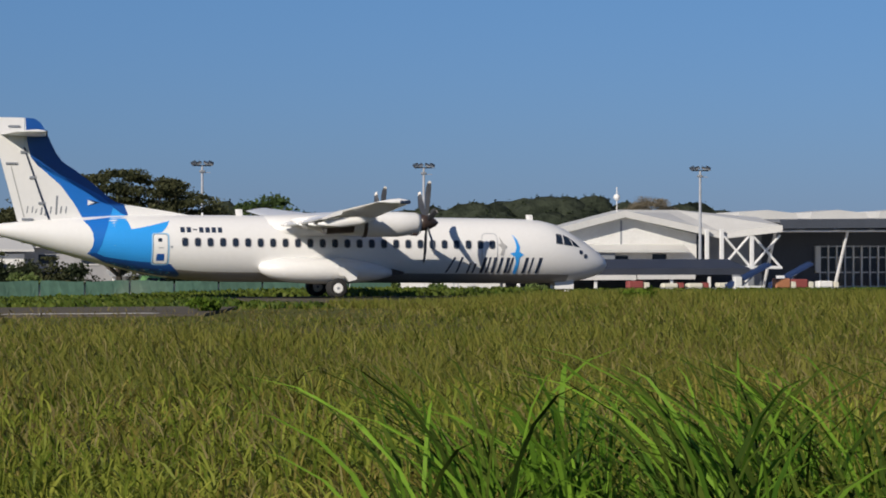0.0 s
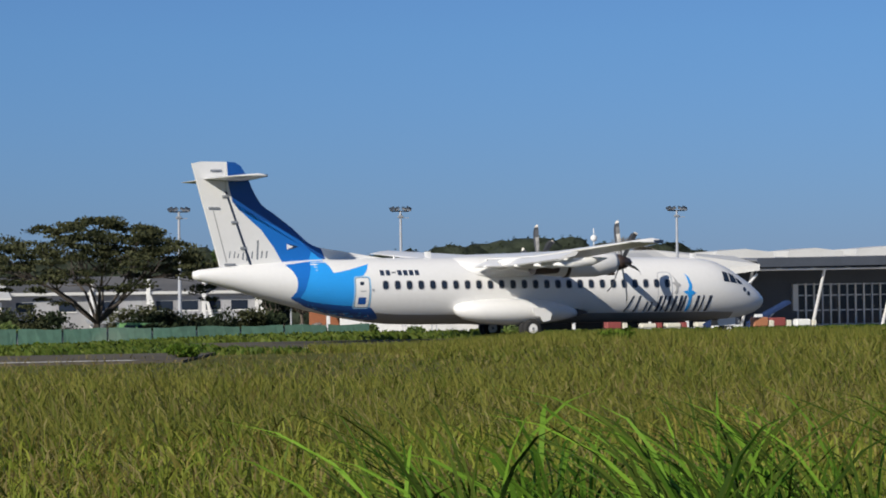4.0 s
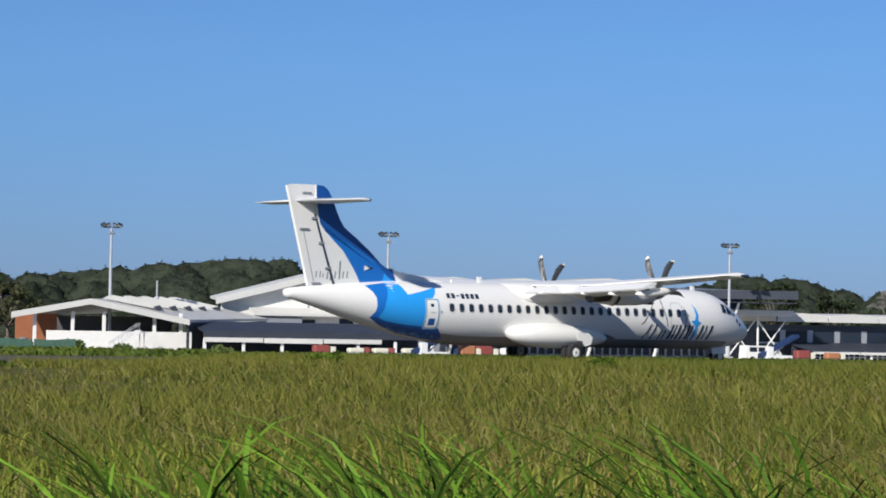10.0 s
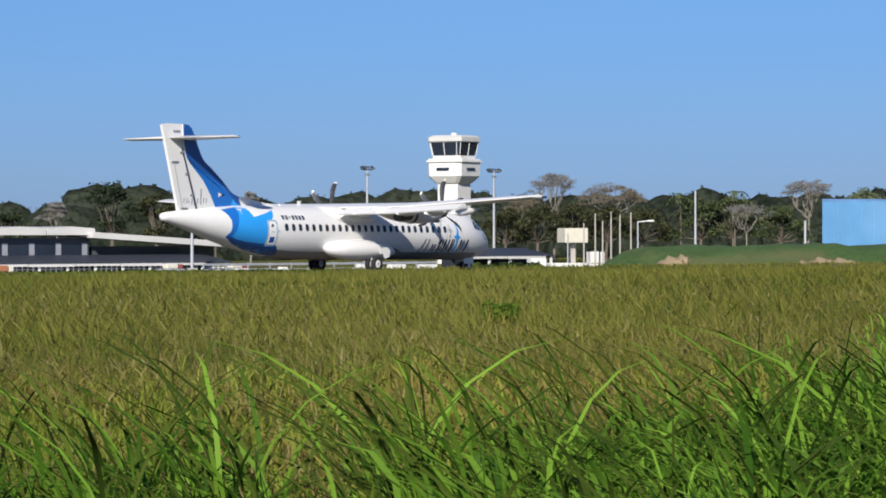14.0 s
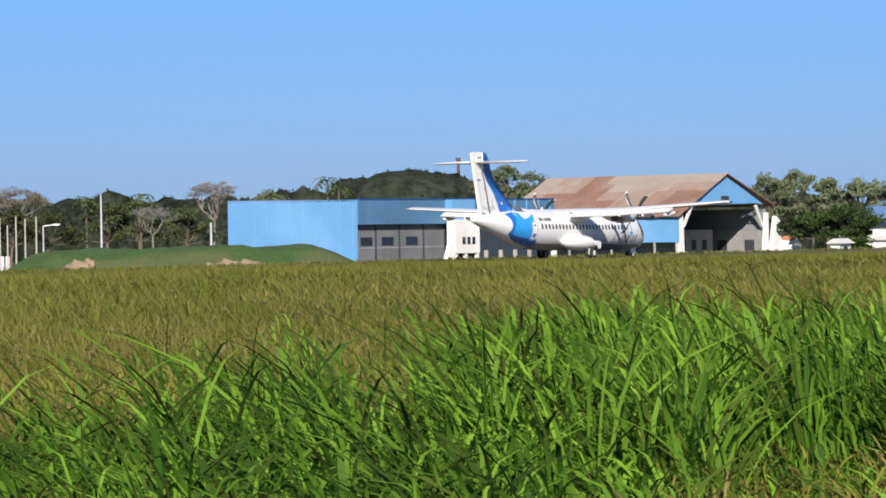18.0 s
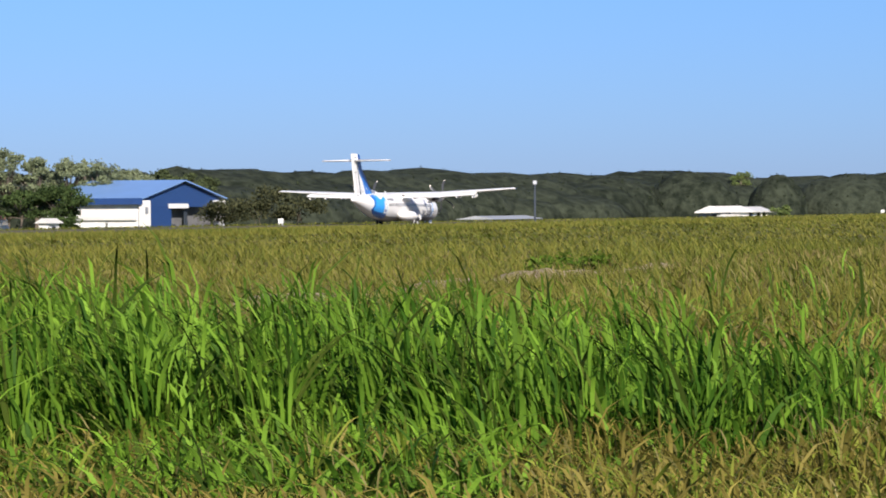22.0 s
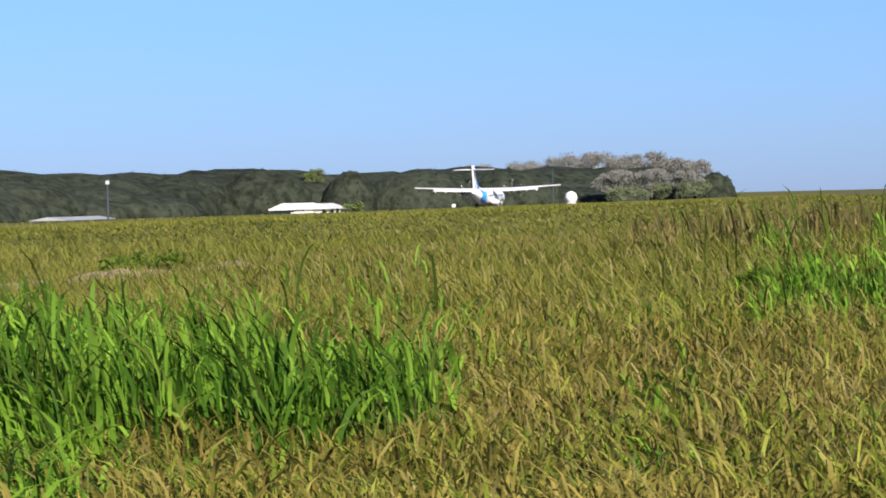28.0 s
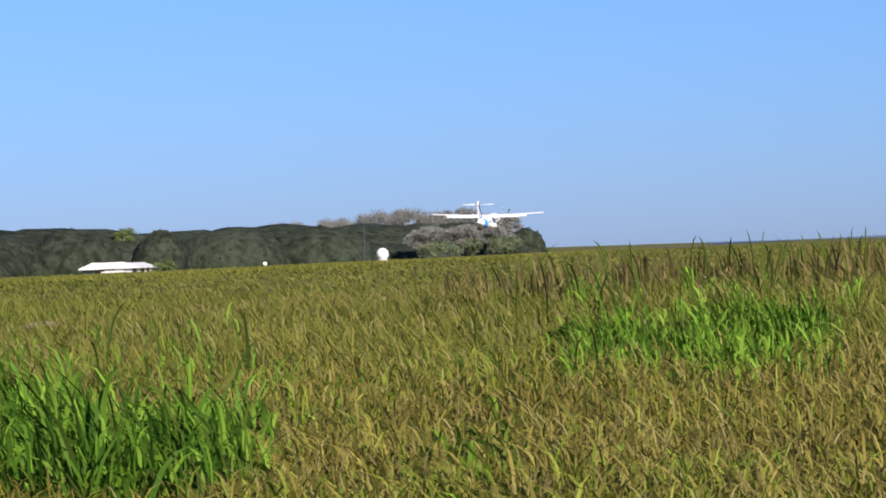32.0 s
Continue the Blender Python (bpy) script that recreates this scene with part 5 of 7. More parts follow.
# earth mound before the workshop
def mound():
    bm = bmesh.new()
    rows = []
    a, b = Vector(polar_at(26.2, 268)), Vector(polar_at(33.6, 262))
    ax = (b - a).normalized()
    side = Vector((-ax.y, ax.x, 0))
    nr = random.Random(5)
    for k in range(33):
        f = k / 32
        p = a.lerp(b, f)
        h = 2.35 * min(1, f * 9) * min(1, (1 - f) * 7) * (1 + .02 * math.sin(k * 1.3) + nr.uniform(-.03, .03))
        g = ground_z(p.x, p.y)
        rows.append([(p + side * w + Vector((0, 0, g - .3 + (h + .3) * e * (1 + nr.uniform(-.06, .06))))) for w, e in ((-9, 0), (-6.5, .3), (-4.5, .62), (-2.4, .9), (0, 1), (2.5, .9), (6, .3), (8, 0))])
    loft(bm, rows, close=False)
    bmesh.ops.recalc_face_normals(bm, faces=bm.faces[:])
    ob = tagged(part("earth_mound", bm, MOUND, smooth=True), "long green earth mound with bare tan soil patches", "mound")
    return ob


MOUND = mat("mound_turf", (0.04, 0.085, 0.018), 0.95, vary=0.35, scale=0.3, fine=2.2, bump=0.8, spot=(0.13, 0.12, 0.05), spot_amount=0.5)
mound()


# vehicles and loads on the apron
def wheels_for(root, spots, r):
    for x, y in spots:
        part("wheel", rod(bmesh.new(), (x, y - .12, r), (x, y + .12, r), r, r, 14), RUBBER, root)


def dolly(u, v, color, label, load=1.0):
    root = thing("baggage_dolly", u, v, -3.02, label, "baggage cart", "carts on the apron")
    part("deck", boxed((-1.6, -.75, .45), (1.6, .75, .6), .03), STEEL, root)
    part("load", boxed((-1.0, -.6, .61), (.75, .6, .61 + load * .75), .14), color, root)
    part("side_net", boxed((.85, -.6, .61), (1.4, .6, 1.05 + .2 * load), .06), CREAM if color is not CREAM else RED, root, "small extra load on the cart")
    part("drawbar", boxed((1.6, -.05, .4), (2.6, .05, .48)), STEEL, root)
    wheels_for(root, [(-1.1, -.7), (1.1, -.7), (-1.1, .7), (1.1, .7)], .25)


for az, v, c, lab, h in ((3.9, 290, RED, "baggage cart with a red load", 1.1), (4.6, 292, CREAM, "baggage cart with a cream cover", .7), (5.1, 292, CREAM, "baggage cart with a cream cover", .7), (5.7, 292, CREAM, "baggage cart with a cream cover", .75),
                         (6.85, 288, ORANGE, "baggage cart with an orange load", 1.4), (7.2, 288, RED, "baggage cart with a red load", 1.3), (7.7, 290, PLASTER, "baggage cart with a white cover", 1.0),
                         (13.6, 292, RED, "baggage cart with a red load", 1.3), (14.2, 292, ORANGE, "baggage cart with an orange load", 1.0), (17.6, 300, CREAM, "baggage cart with a cream cover", .8), (18.9, 300, CREAM, "baggage cart with a cream cover", .7)):
    dolly(u_of(az, v), v, c, lab, h)


def belt_loader(az, v, label):
    root = thing("belt_loader", u_of(az, v), v, -3.02, label, "belt loader")
    part("chassis", boxed((-1.8, -.8, .4), (1.6, .8, .9), .06), WHITE_STEEL, root)
    part("conveyor", boxed((-2.9, -.4, -.14), (2.9, .4, .14), .04), PAINT_NAVY_STEEL, root, "deep blue inclined conveyor", pose(.1, 0, 1.9, 0, -27, 0))
    part("belt", boxed((-2.85, -.3, .145), (2.85, .3, .17)), RUBBER, root, "black rubber belt", pose(.1, 0, 1.9, 0, -27, 0))
    for s in (-1, 1):
        part("side_rail", boxed((-2.7, s * .42 - .03, .1), (2.7, s * .42 + .03, .4), .01), PAINT_NAVY_STEEL, root, "", pose(.1, 0, 1.9, 0, -27, 0))
    part("lift_strut", rod(bmesh.new(), (-.6, 0, .8), (.9, 0, 2.2), .09), STEEL, root)
    part("cab", boxed((-1.7, -.75, .9), (-.9, .0, 1.9), .06), WHITE_STEEL, root)
    wheels_for(root, [(-1.2, -.75), (1.1, -.75), (-1.2, .75), (1.1, .75)], .34)


PAINT_NAVY_STEEL = mat("deep_blue_machine_paint", (0.02, 0.045, 0.13), 0.5, vary=0.15)
belt_loader(6.15, 286, "belt loader with a deep blue conveyor on the apron")
belt_loader(7.0, 296, "belt loader with a deep blue conveyor on the apron")
belt_loader(13.1, 296, "belt loader with a deep blue conveyor on the apron")


def van(u, v, z, body_mat, label, name="van", top_mat=None, turn=0.0):
    root = thing(name, u, v, z, label, "vehicle", "", turn)
    bm = bmesh.new()
    prism(bm, [(-2.4, .4), (2.2, .4), (2.35, .9), (1.9, 1.15), (1.3, 1.95), (-2.3, 2.0), (-2.4, .8)], "y", -.9, .9)
    body = part("body", bm, body_mat, root)
    for s in (-1, 1):
        for x in (-1.9, -.7, .45):
            part("side_window", boxed((x, s * .905 - .01, 1.25), (x + 1.0, s * .905 + .01, 1.8), .004), GLASS, body)
    part("windscreen", boxed((-.02, -.8, -.36), (.02, .8, .36)), GLASS, body, "", pose(1.64, 0, 1.58, 0, -36, 0))
    part("bumper", boxed((2.25, -.85, .38), (2.42, .85, .6), .03), GREY, body)
    if top_mat:
        part("roof_load", boxed((-2.0, -.7, 2.01), (.9, .7, 2.6), .08), top_mat, root)
    wheels_for(root, [(-1.5, -.8), (1.4, -.8), (-1.5, .8), (1.4, .8)], .36)


van(u_of(12.75, 300), 300, -3.02, PLASTER, "white van parked before the terminal columns")
van(u_of(-5.6, 250), 250, -2.5, GREEN_CAR, "pale green van parked under the broad tree")
van(u_of(42.1, 208), 208, -1.95, PLASTER, "white service truck with an orange beacon bar", "service_truck", ORANGE, 20)


def tank_stand(az, d):
    x, y, _ = polar_at(az, d)
    g = ground_z(x, y)
    root = new("water_tank")
    root.matrix_basis = pose(x, y, g, 0, 0, -az + 20)
    tagged(root, "cream box tank on a single concrete leg", "water tank")
    part("tank", boxed((-1.5, -1.5, 4.6 - 1.2), (1.5, 1.5, 5.2), .06), CREAM, root)
    part("leg", boxed((-.3, -.3, 0), (.3, .3, 3.4), .03), CONCRETE, root)
    part("base_slab", boxed((-3.5, -2, 0), (5.2, 2, .9), .05), PLASTER, root)
    part("block", boxed((1.6, -2.2, .9), (3.4, -.6, 2.3), .04), PLASTER, root)
    part("block", boxed((-6.2, -2.2, 0), (-4.2, -.6, 1.5), .04), PLASTER, root)
    part("pipe", rod(bmesh.new(), (-1.2, -1.6, .5), (-1.2, -1.6, 4.6), .08), STEEL, root)


tank_stand(25.72, 350)

walkway(u_of(23.6, 300), u_of(25.35, 300), 300, 3.0, "low dark canopy roof beside the water tank", 5, CANOPY_ROOF)


def boarding_steps(az, v, label):
    root = thing("boarding_steps", u_of(az, v), v, -3.05, label, "boarding steps")
    for y in (-.6, .6):
        bm = bmesh.new()
        prism(bm, [(-1.9, .35), (-1.7, .35), (1.5, 2.45), (1.5, 2.7), (1.2, 2.7)], "y", y - .04, y + .04)
        part("stringer", bm, WHITE_STEEL, root)
        part("handrail", rod(bmesh.new(), (-1.8, y, 1.25), (1.4, y, 3.45), .04), STEEL, root)
        for k in range(4):
            x = -1.6 + k * .95
            part("rail_post", rod(bmesh.new(), (x, y, .45 + .66 * (x + 1.8)), (x, y, 1.25 + .69 * (x + 1.8)), .03), STEEL, root)
    for k in range(9):
        part("tread", boxed((-1.75 + k * .36, -.56, .42 + k * .245), (-1.42 + k * .36, .56, .47 + k * .245)), RUBBER, root, "dark step tread")
    part("platform", boxed((1.35, -.64, 2.45), (2.1, .64, 2.56)), STEEL, root)
    for x in (1.5, 2.0):
        part("prop_leg", rod(bmesh.new(), (x, 0, .3), (x, 0, 2.45), .07), STEEL, root)
    part("chassis", boxed((-1.8, -.5, .22), (2.1, .5, .36), .02), GREY, root)
    wheels_for(root, [(-1.3, -.55), (1.6, -.55), (-1.3, .55), (1.6, .55)], .24)


boarding_steps(-.05, 296, "white boarding steps with dark treads before the shed")

# rail and white blocks along the apron's edge
def guard_rail():
    u0 = u_of(18.3, 262)
    root = thing("guard_rail", u0, 262.5, -3.05, "pale steel guard rail along the apron edge", "guard rail")
    for z in (1.0, 1.6):
        part("rail", boxed((0, -.05, z - .13), (33, .05, z + .13), .02), STEEL, root)
    for k in range(12):
        part("post", boxed((k * 3.0 - .07, -.06, 0), (k * 3.0 + .07, .06, 1.8), .01), STEEL, root)
    for x, w, h in ((3.2, 1.7, 1.15), (9.5, .8, 1.3), (13.0, 2.0, 1.0), (20.5, 1.0, 1.5), (25, 2.2, 1.45), (29.5, 2.4, 1.4)):
        block = thing("white_block", u0 + x, 260.8, -3.05, "white painted concrete block before the guard rail", "block", "white blocks along the rail")
        part("body", boxed((0, 0, 0), (w, .9, h), .06), PLASTER, block)
        part("foot", boxed((-.08, -.08, 0), (w + .08, .98, .18), .02), CONCRETE, block)


guard_rail()

# ---- vegetation ----
rng = np.random.default_rng(7)
FIELD = leaf_mat("field_grass_blades", (0.09, 0.14, 0.014), (0.28, 0.3, 0.05), 0.3, wide=0.11)
FIELD_DRY = leaf_mat("dry_field_grass_blades", (0.105, 0.095, 0.019), (0.285, 0.24, 0.058), 0.3, wide=0.2)
FAR_FIELD = leaf_mat("far_field_grass", (0.085, 0.113, 0.016), (0.225, 0.213, 0.046), 0.3, wide=0.07)
FAR_GREEN = leaf_mat("far_green_grass", (0.045, 0.085, 0.012), (0.13, 0.165, 0.03), 0.3, wide=0.05)
STRAW = leaf_mat("bleached_straw_blades", (0.13, 0.12, 0.036), (0.31, 0.27, 0.11), 0.3, wide=0.3)
SEED = leaf_mat("dry_seed_heads", (0.11, 0.09, 0.03), (0.25, 0.21, 0.08), 0.25, wide=0.2)
SEED_BROWN = leaf_mat("brown_seed_heads", (0.05, 0.05, 0.016), (0.16, 0.125, 0.045), 0.25, wide=0.25)
TALL = leaf_mat("tall_green_blades", (0.038, 0.105, 0.009), (0.225, 0.41, 0.042), 0.4, 0.6, wide=0.35)
TALL_PALE = leaf_mat("tall_yellow_green_blades", (0.055, 0.13, 0.012), (0.2, 0.345, 0.04), 0.4, 0.6, wide=0.25)
STALK = leaf_mat("dark_seed_stalks", (0.03, 0.06, 0.008), (0.075, 0.11, 0.015), 0.2, 0.9, wide=0.3)


def heights(xy):
    return np.array([ground_z(float(a), float(b)) for a, b in xy])


def quick_mesh(name, co, tris, material):
    me = bpy.data.meshes.new(name)
    me.vertices.add(len(co))
    me.vertices.foreach_set("co", co.astype(np.float32).ravel())
    me.loops.add(len(tris) * 3)
    me.loops.foreach_set("vertex_index", tris.astype(np.int32).ravel())
    me.polygons.add(len(tris))
    me.polygons.foreach_set("loop_start", np.arange(0, len(tris) * 3, 3, dtype=np.int32))
    me.update(calc_edges=True)
    me.materials.append(material)
    return new(name, me)


def blades(name, xy, z, tall, wide, lean, sway, seg, material, bend=1.0):
    """Tapered, bent blades: base points, heights, widths, how far the tip hangs over, and its direction."""
    n = len(xy)
    tall = tall / (1 - 0.25 * bend)
    face = rng.uniform(0, math.tau, n)
    side = np.stack([np.cos(face), np.sin(face), np.zeros(n)], 1) * wide[:, None] * 0.5
    over = np.stack([np.cos(sway), np.sin(sway), np.zeros(n)], 1) * lean[:, None]
    base = np.concatenate([xy, z[:, None]], 1)
    rows = []
    for k in range(seg):
        f = k / seg
        p = base + over * (f ** (1 + bend)) + np.stack([np.zeros(n), np.zeros(n), tall * (f - 0.25 * bend * f ** 3)], 1)
        w = (1 - 0.6 * f ** 2) * (0.7 + 0.6 * min(f * 2, 1) if seg > 2 else 1)
        rows += [p - side * w, p + side * w]
    rows.append(base + over + np.stack([np.zeros(n), np.zeros(n), tall * (1 - 0.25 * bend)], 1))
    co = np.stack(rows, 1).reshape(-1, 3)
    m = 2 * seg + 1
    t = []
    for k in range(seg - 1):
        a = 2 * k
        t += [(a, a + 1, a + 3), (a, a + 3, a + 2)]
    t.append((m - 3, m - 2, m - 1))
    tris = (np.arange(n)[:, None, None] * m + np.array(t)[None]).reshape(-1, 3)
    return quick_mesh(name, co, tris, material)


def scatter(n, az0, az1, d0, d1, power=0.0):
    az = np.radians(rng.uniform(az0, az1, n))
    f = rng.uniform(0, 1, n)
    d = d0 * (d1 / d0) ** f if power == 0 else np.sqrt(d0 ** 2 + (d1 ** 2 - d0 ** 2) * f)
    return np.stack([d * np.sin(az), d * np.cos(az)], 1), d


def patchy(xy, size, seed):
    return np.array([noise.noise(Vector((a / size, b / size, seed))) for a, b in xy])


def bank_line(u):
    """Where the low soil bank runs across the field."""
    return 21.6 + 3.7 * np.clip((u - 40) / 25, 0, 1)


def off_paving(xy):
    u = xy @ np.array(E_U[:2])
    v = xy @ np.array(E_V[:2])
    pad = (v > 90.7) & (v < 103.3) & (u < 18.5)
    bank = (v > bank_line(u) - 1.3) & (v < bank_line(u) + .6) & (u > 40) & (u < 75)
    return ~(pad | bank | ((v > 107.5) & (v < np.where(u < 75, 126.4, 135.3)) & (u > 22.7)))


def keep(mask, *arrays):
    return [a[mask] for a in arrays]


# short olive field, thinning with distance; drier towards the runway's far end
def field_grass():
    xy, d = scatter(185000, -12, 75, 11, 31)
    clump = patchy(xy, 1.1, 3.1)
    tall = (0.17 + 0.1 * clump + rng.normal(0, .055, len(d))).clip(.07, .5)
    lift = rng.uniform(0, .3, len(d)) * (1 + clump)
    az = np.degrees(np.arctan2(xy[:, 0], xy[:, 1]))
    dry = rng.uniform(0, 1, len(d)) < np.clip((az - 14) / 34, .2, .72) + .85 * patchy(xy, 2.6, 5.5)
    for some, material in ((~dry, FIELD), (dry, FIELD_DRY)):
        p, h, up = xy[some], tall[some], lift[some]
        n = len(h)
        blades("field_grass", p, heights(p) - 0.02 + up, h, rng.uniform(.009, .024, n), h * rng.uniform(.2, 1.6, n), rng.normal(2.6, 1.9, n), 3, material, 1.2)
    xy, d = scatter(150000, -12, 76, 30, 118)
    xy, d = keep(off_paving(xy), xy, d)
    clump = patchy(xy, 3.0, 8.2)
    tall = (0.35 + 0.2 * clump + rng.normal(0, .1, len(d))).clip(.1, .8)
    uu, vv = xy @ np.array(E_U[:2]), xy @ np.array(E_V[:2])
    tall = tall * np.where((uu < 22) & (vv > 58), .45, 1.0) * np.where(vv > 84, .62, 1.0)
    blades("field_grass", xy, heights(xy) - 0.03, tall, .02 * (d / 20) ** 0.75 * rng.uniform(.5, 1.6, len(d)), tall * rng.uniform(.2, 1.4, len(d)), rng.normal(2.6, 1.6, len(d)), 1, FAR_FIELD)
    xy, d = scatter(46000, -12, 75, 12, 85)
    xy, d = keep(patchy(xy, 6.0, 1.7) > -0.12, xy, d)
    lift = rng.uniform(.18, .46, len(d))
    blades("seed_heads", xy, heights(xy) + lift, rng.uniform(.06, .16, len(d)), rng.uniform(.008, .018, len(d)) * (d / 18) ** 0.5, rng.uniform(.05, .18, len(d)), rng.normal(2.6, 1.9, len(d)), 2, SEED, 0.6)
    # bleached blades, bowed over by the wind
    xy, d = scatter(14000, -12, 75, 11, 42)
    xy, d = keep(patchy(xy, 1.9, 4.4) > -0.08, xy, d)
    long = rng.uniform(.14, .34, len(d))
    blades("straw_blades", xy, heights(xy) + rng.uniform(.02, .3, len(d)), long, rng.uniform(.007, .014, len(d)) * (d / 16) ** 0.4, long * rng.uniform(.2, 1.1, len(d)), rng.normal(2.6, 1.0, len(d)), 4, STRAW, 1.2)
    # an unmown edge along the runway
    u, v = 24 * 30 ** rng.uniform(0, 1, 110000), rng.uniform(86, 104, 110000)
    xy = u[:, None] * np.array(E_U[:2]) + v[:, None] * np.array(E_V[:2])
    d = np.hypot(xy[:, 0], xy[:, 1])
    blades("field_grass", xy, heights(xy) - 0.03, rng.uniform(.26, .5, len(d)), .0005 * d * rng.uniform(.5, 1.5, len(d)), rng.uniform(.05, .35, len(d)), rng.normal(2.6, 1.6, len(d)), 1, FAR_FIELD)
    xy, d = scatter(34000, -12, 22, 103, 175)
    xy, d = keep(off_paving(xy), xy, d)
    low = np.where(np.arctan2(xy[:, 0], xy[:, 1]) < .03, .62, .35)
    blades("field_grass", xy, heights(xy) - 0.03, low * rng.uniform(.2, .5, len(d)), .0016 * d * rng.uniform(.6, 1.4, len(d)), rng.uniform(.05, .3, len(d)), rng.normal(2.6, 1.3, len(d)), 2, FAR_GREEN)
    xy, d = scatter(150000, 20, 77, 118, 700)
    xy, d = keep(off_paving(xy), xy, d)
    blades("field_grass", xy, heights(xy) - 0.03, rng.uniform(.08, .3, len(d)), .0007 * d * rng.uniform(.5, 1.5, len(d)), rng.uniform(.1, .5, len(d)), rng.normal(2.6, 1.3, len(d)), 1, FAR_FIELD)


# tall green stands: bearings, distances, height, blades, blades in a tuft
STANDS = [(1.0, 3.6, 14.8, 16.2, 1.15, 150, 60), (5.2, 8.4, 15, 16.4, 1.25, 240, 70), (3.0, 8.8, 13.4, 14.6, .75, 220, 35), (0.4, 1.4, 14, 15, .9, 40, 24), (9.5, 15.5, 13.2, 15.5, .75, 330, 34), (11.8, 13.2, 14.2, 15.2, .95, 60, 30),
          (15.5, 24.5, 12.8, 16, .8, 1200, 40), (-9, 0.5, 13.0, 15, .55, 200, 22),
          (24, 31, 12.4, 15.5, .8, 4600, 36), (25, 36, 13, 17.5, .78, 7000, 34), (30.6, 33.2, 15.5, 19.5, 1.02, 1500, 26), (26.6, 29, 15, 18, .8, 500, 14), (35.2, 40, 16, 24.5, 1.2, 7600, 34), (38, 46, 18, 26, 1.24, 7400, 34), (45, 52, 18, 25.5, 1.14, 5400, 30), (51, 56.5, 18, 24.5, 1.02, 3400, 28), (56, 59.4, 18.2, 23.5, .85, 1500, 28),
          (66.2, 71.0, 28, 36, .66, 2600, 30), (62.5, 64.6, 19.5, 22, .55, 300, 24), (58, 70, 15, 30, .45, 420, 16), (44.8, 52, 14, 18.6, .58, 3200, 20), (51.5, 57, 15.2, 18.4, .42, 900, 14), (31, 39.4, 13, 17.5, .75, 3200, 30), (39, 45, 14.2, 18, .52, 1900, 16), (40, 60, 12.6, 16, .34, 3000, 7), (29, 60, 26, 42, .7, 800, 10), (65, 71.8, 40, 56, .6, 300, 8)]


def tall_grass():
    XY, H, S = [], [], []
    for az0, az1, d0, d1, h, n, per in STANDS:
        c, dd = scatter(max(3, n // per), az0, az1, d0, d1, 1)
        pick = rng.integers(0, len(c), n)
        out = rng.normal(0, .15, (n, 2))
        XY.append(c[pick] + out)
        S.append(np.where(rng.uniform(0, 1, n) < .38, np.arctan2(out[:, 1], out[:, 0]), 2.6) + rng.normal(0, .65, n))
        H.append(h * (0.85 + 0.25 * rng.uniform(-1, 1, len(c))[pick]) * rng.uniform(.5, 1.1, n))
    xy, h, sway = np.concatenate(XY), np.concatenate(H), np.concatenate(S)
    z = heights(xy) - 0.03
    # the wind bows the near stands more than the far, sheltered ones
    bow = np.where(np.hypot(xy[:, 0], xy[:, 1]) < 17.3, 1.0, .55)
    # leaves curling off the stems at every height
    for k in range(2):
        n = len(h)
        up = rng.uniform(0, .72, n)
        long = (h * rng.uniform(.2, .5, n)).clip(.1, .5)
        p = xy + rng.normal(0, .05, (n, 2))
        near = (np.hypot(p[:, 0], p[:, 1]) < 18.2) | (rng.uniform(0, 1, n) < .2)
        for some, material in ((near, TALL), (~near, TALL if k else TALL_PALE)):
            j = int(some.sum())
            wide = rng.uniform(.014, .037, j)
            blades("tall_grass", p[some], (z + h * up)[some], long[some], wide, long[some] * rng.uniform(.25, 1.6, j) * bow[some], sway[some] + rng.normal(0, .9 * k, j), 3, material, 1.3)
    # whole blades and stems from the root
    some = rng.uniform(0, 1, len(h)) < 0.22
    n = int(some.sum())
    blades("tall_grass", xy[some], z[some], h[some] * rng.uniform(.75, 1.05, n), rng.uniform(.018, .042, n), h[some] * rng.uniform(.2, .95, n) * bow[some], sway[some], 5, TALL, 1.2)
    # seed stalks; near stands take more, standing in for shaded gaps between blades
    some = rng.uniform(0, 1, len(h)) < np.where(np.hypot(xy[:, 0], xy[:, 1]) < 18.2, .17, .12)
    xy, z, h, sway, bow = xy[some], z[some], h[some], sway[some], bow[some]
    n = len(h)
    blades("seed_stalks", xy, z, h * rng.uniform(.9, 1.22, n), rng.uniform(.016, .036, n), h * rng.uniform(.25, 1.1, n) * np.maximum(bow, .75), sway, 6, STALK, 1.1)
    # loose arching tufts nearest to the viewer
    XY, B = [], []
    for az0, az1, d0, d1, n, per in ((.6, 9.0, 13.8, 16.4, 560, 26), (-2, 1, 13.6, 15, 60, 12), (11.2, 15.6, 13.6, 15.8, 260, 24), (16, 26, 13, 16, 420, 20), (25, 41, 14, 18.5, 900, 18)):
        c, dd = scatter(max(3, n // per), az0, az1, d0, d1, 1)
        pick = rng.integers(0, len(c), n)
        out = rng.normal(0, .07, (n, 2))
        XY.append(c[pick] + out), B.append(np.arctan2(out[:, 1], out[:, 0]))
    p, turn = np.concatenate(XY), np.concatenate(B)
    n = len(p)
    long = .4 + 1.0 * rng.uniform(0, 1, n) ** 1.6
    for dark, material in ((rng.uniform(0, 1, n) < .5, TALL), (None, STALK)):
        first = dark if dark is not None else ~first
        k = int(first.sum())
        blades("tall_grass", p[first], heights(p[first]) - .03, long[first], rng.uniform(.014, .03, k), long[first] * rng.uniform(.3, 1.1, k), np.where(rng.uniform(0, 1, k) < .55, 2.7, turn[first]) + rng.normal(0, .45, k), 6, material, 1.2)
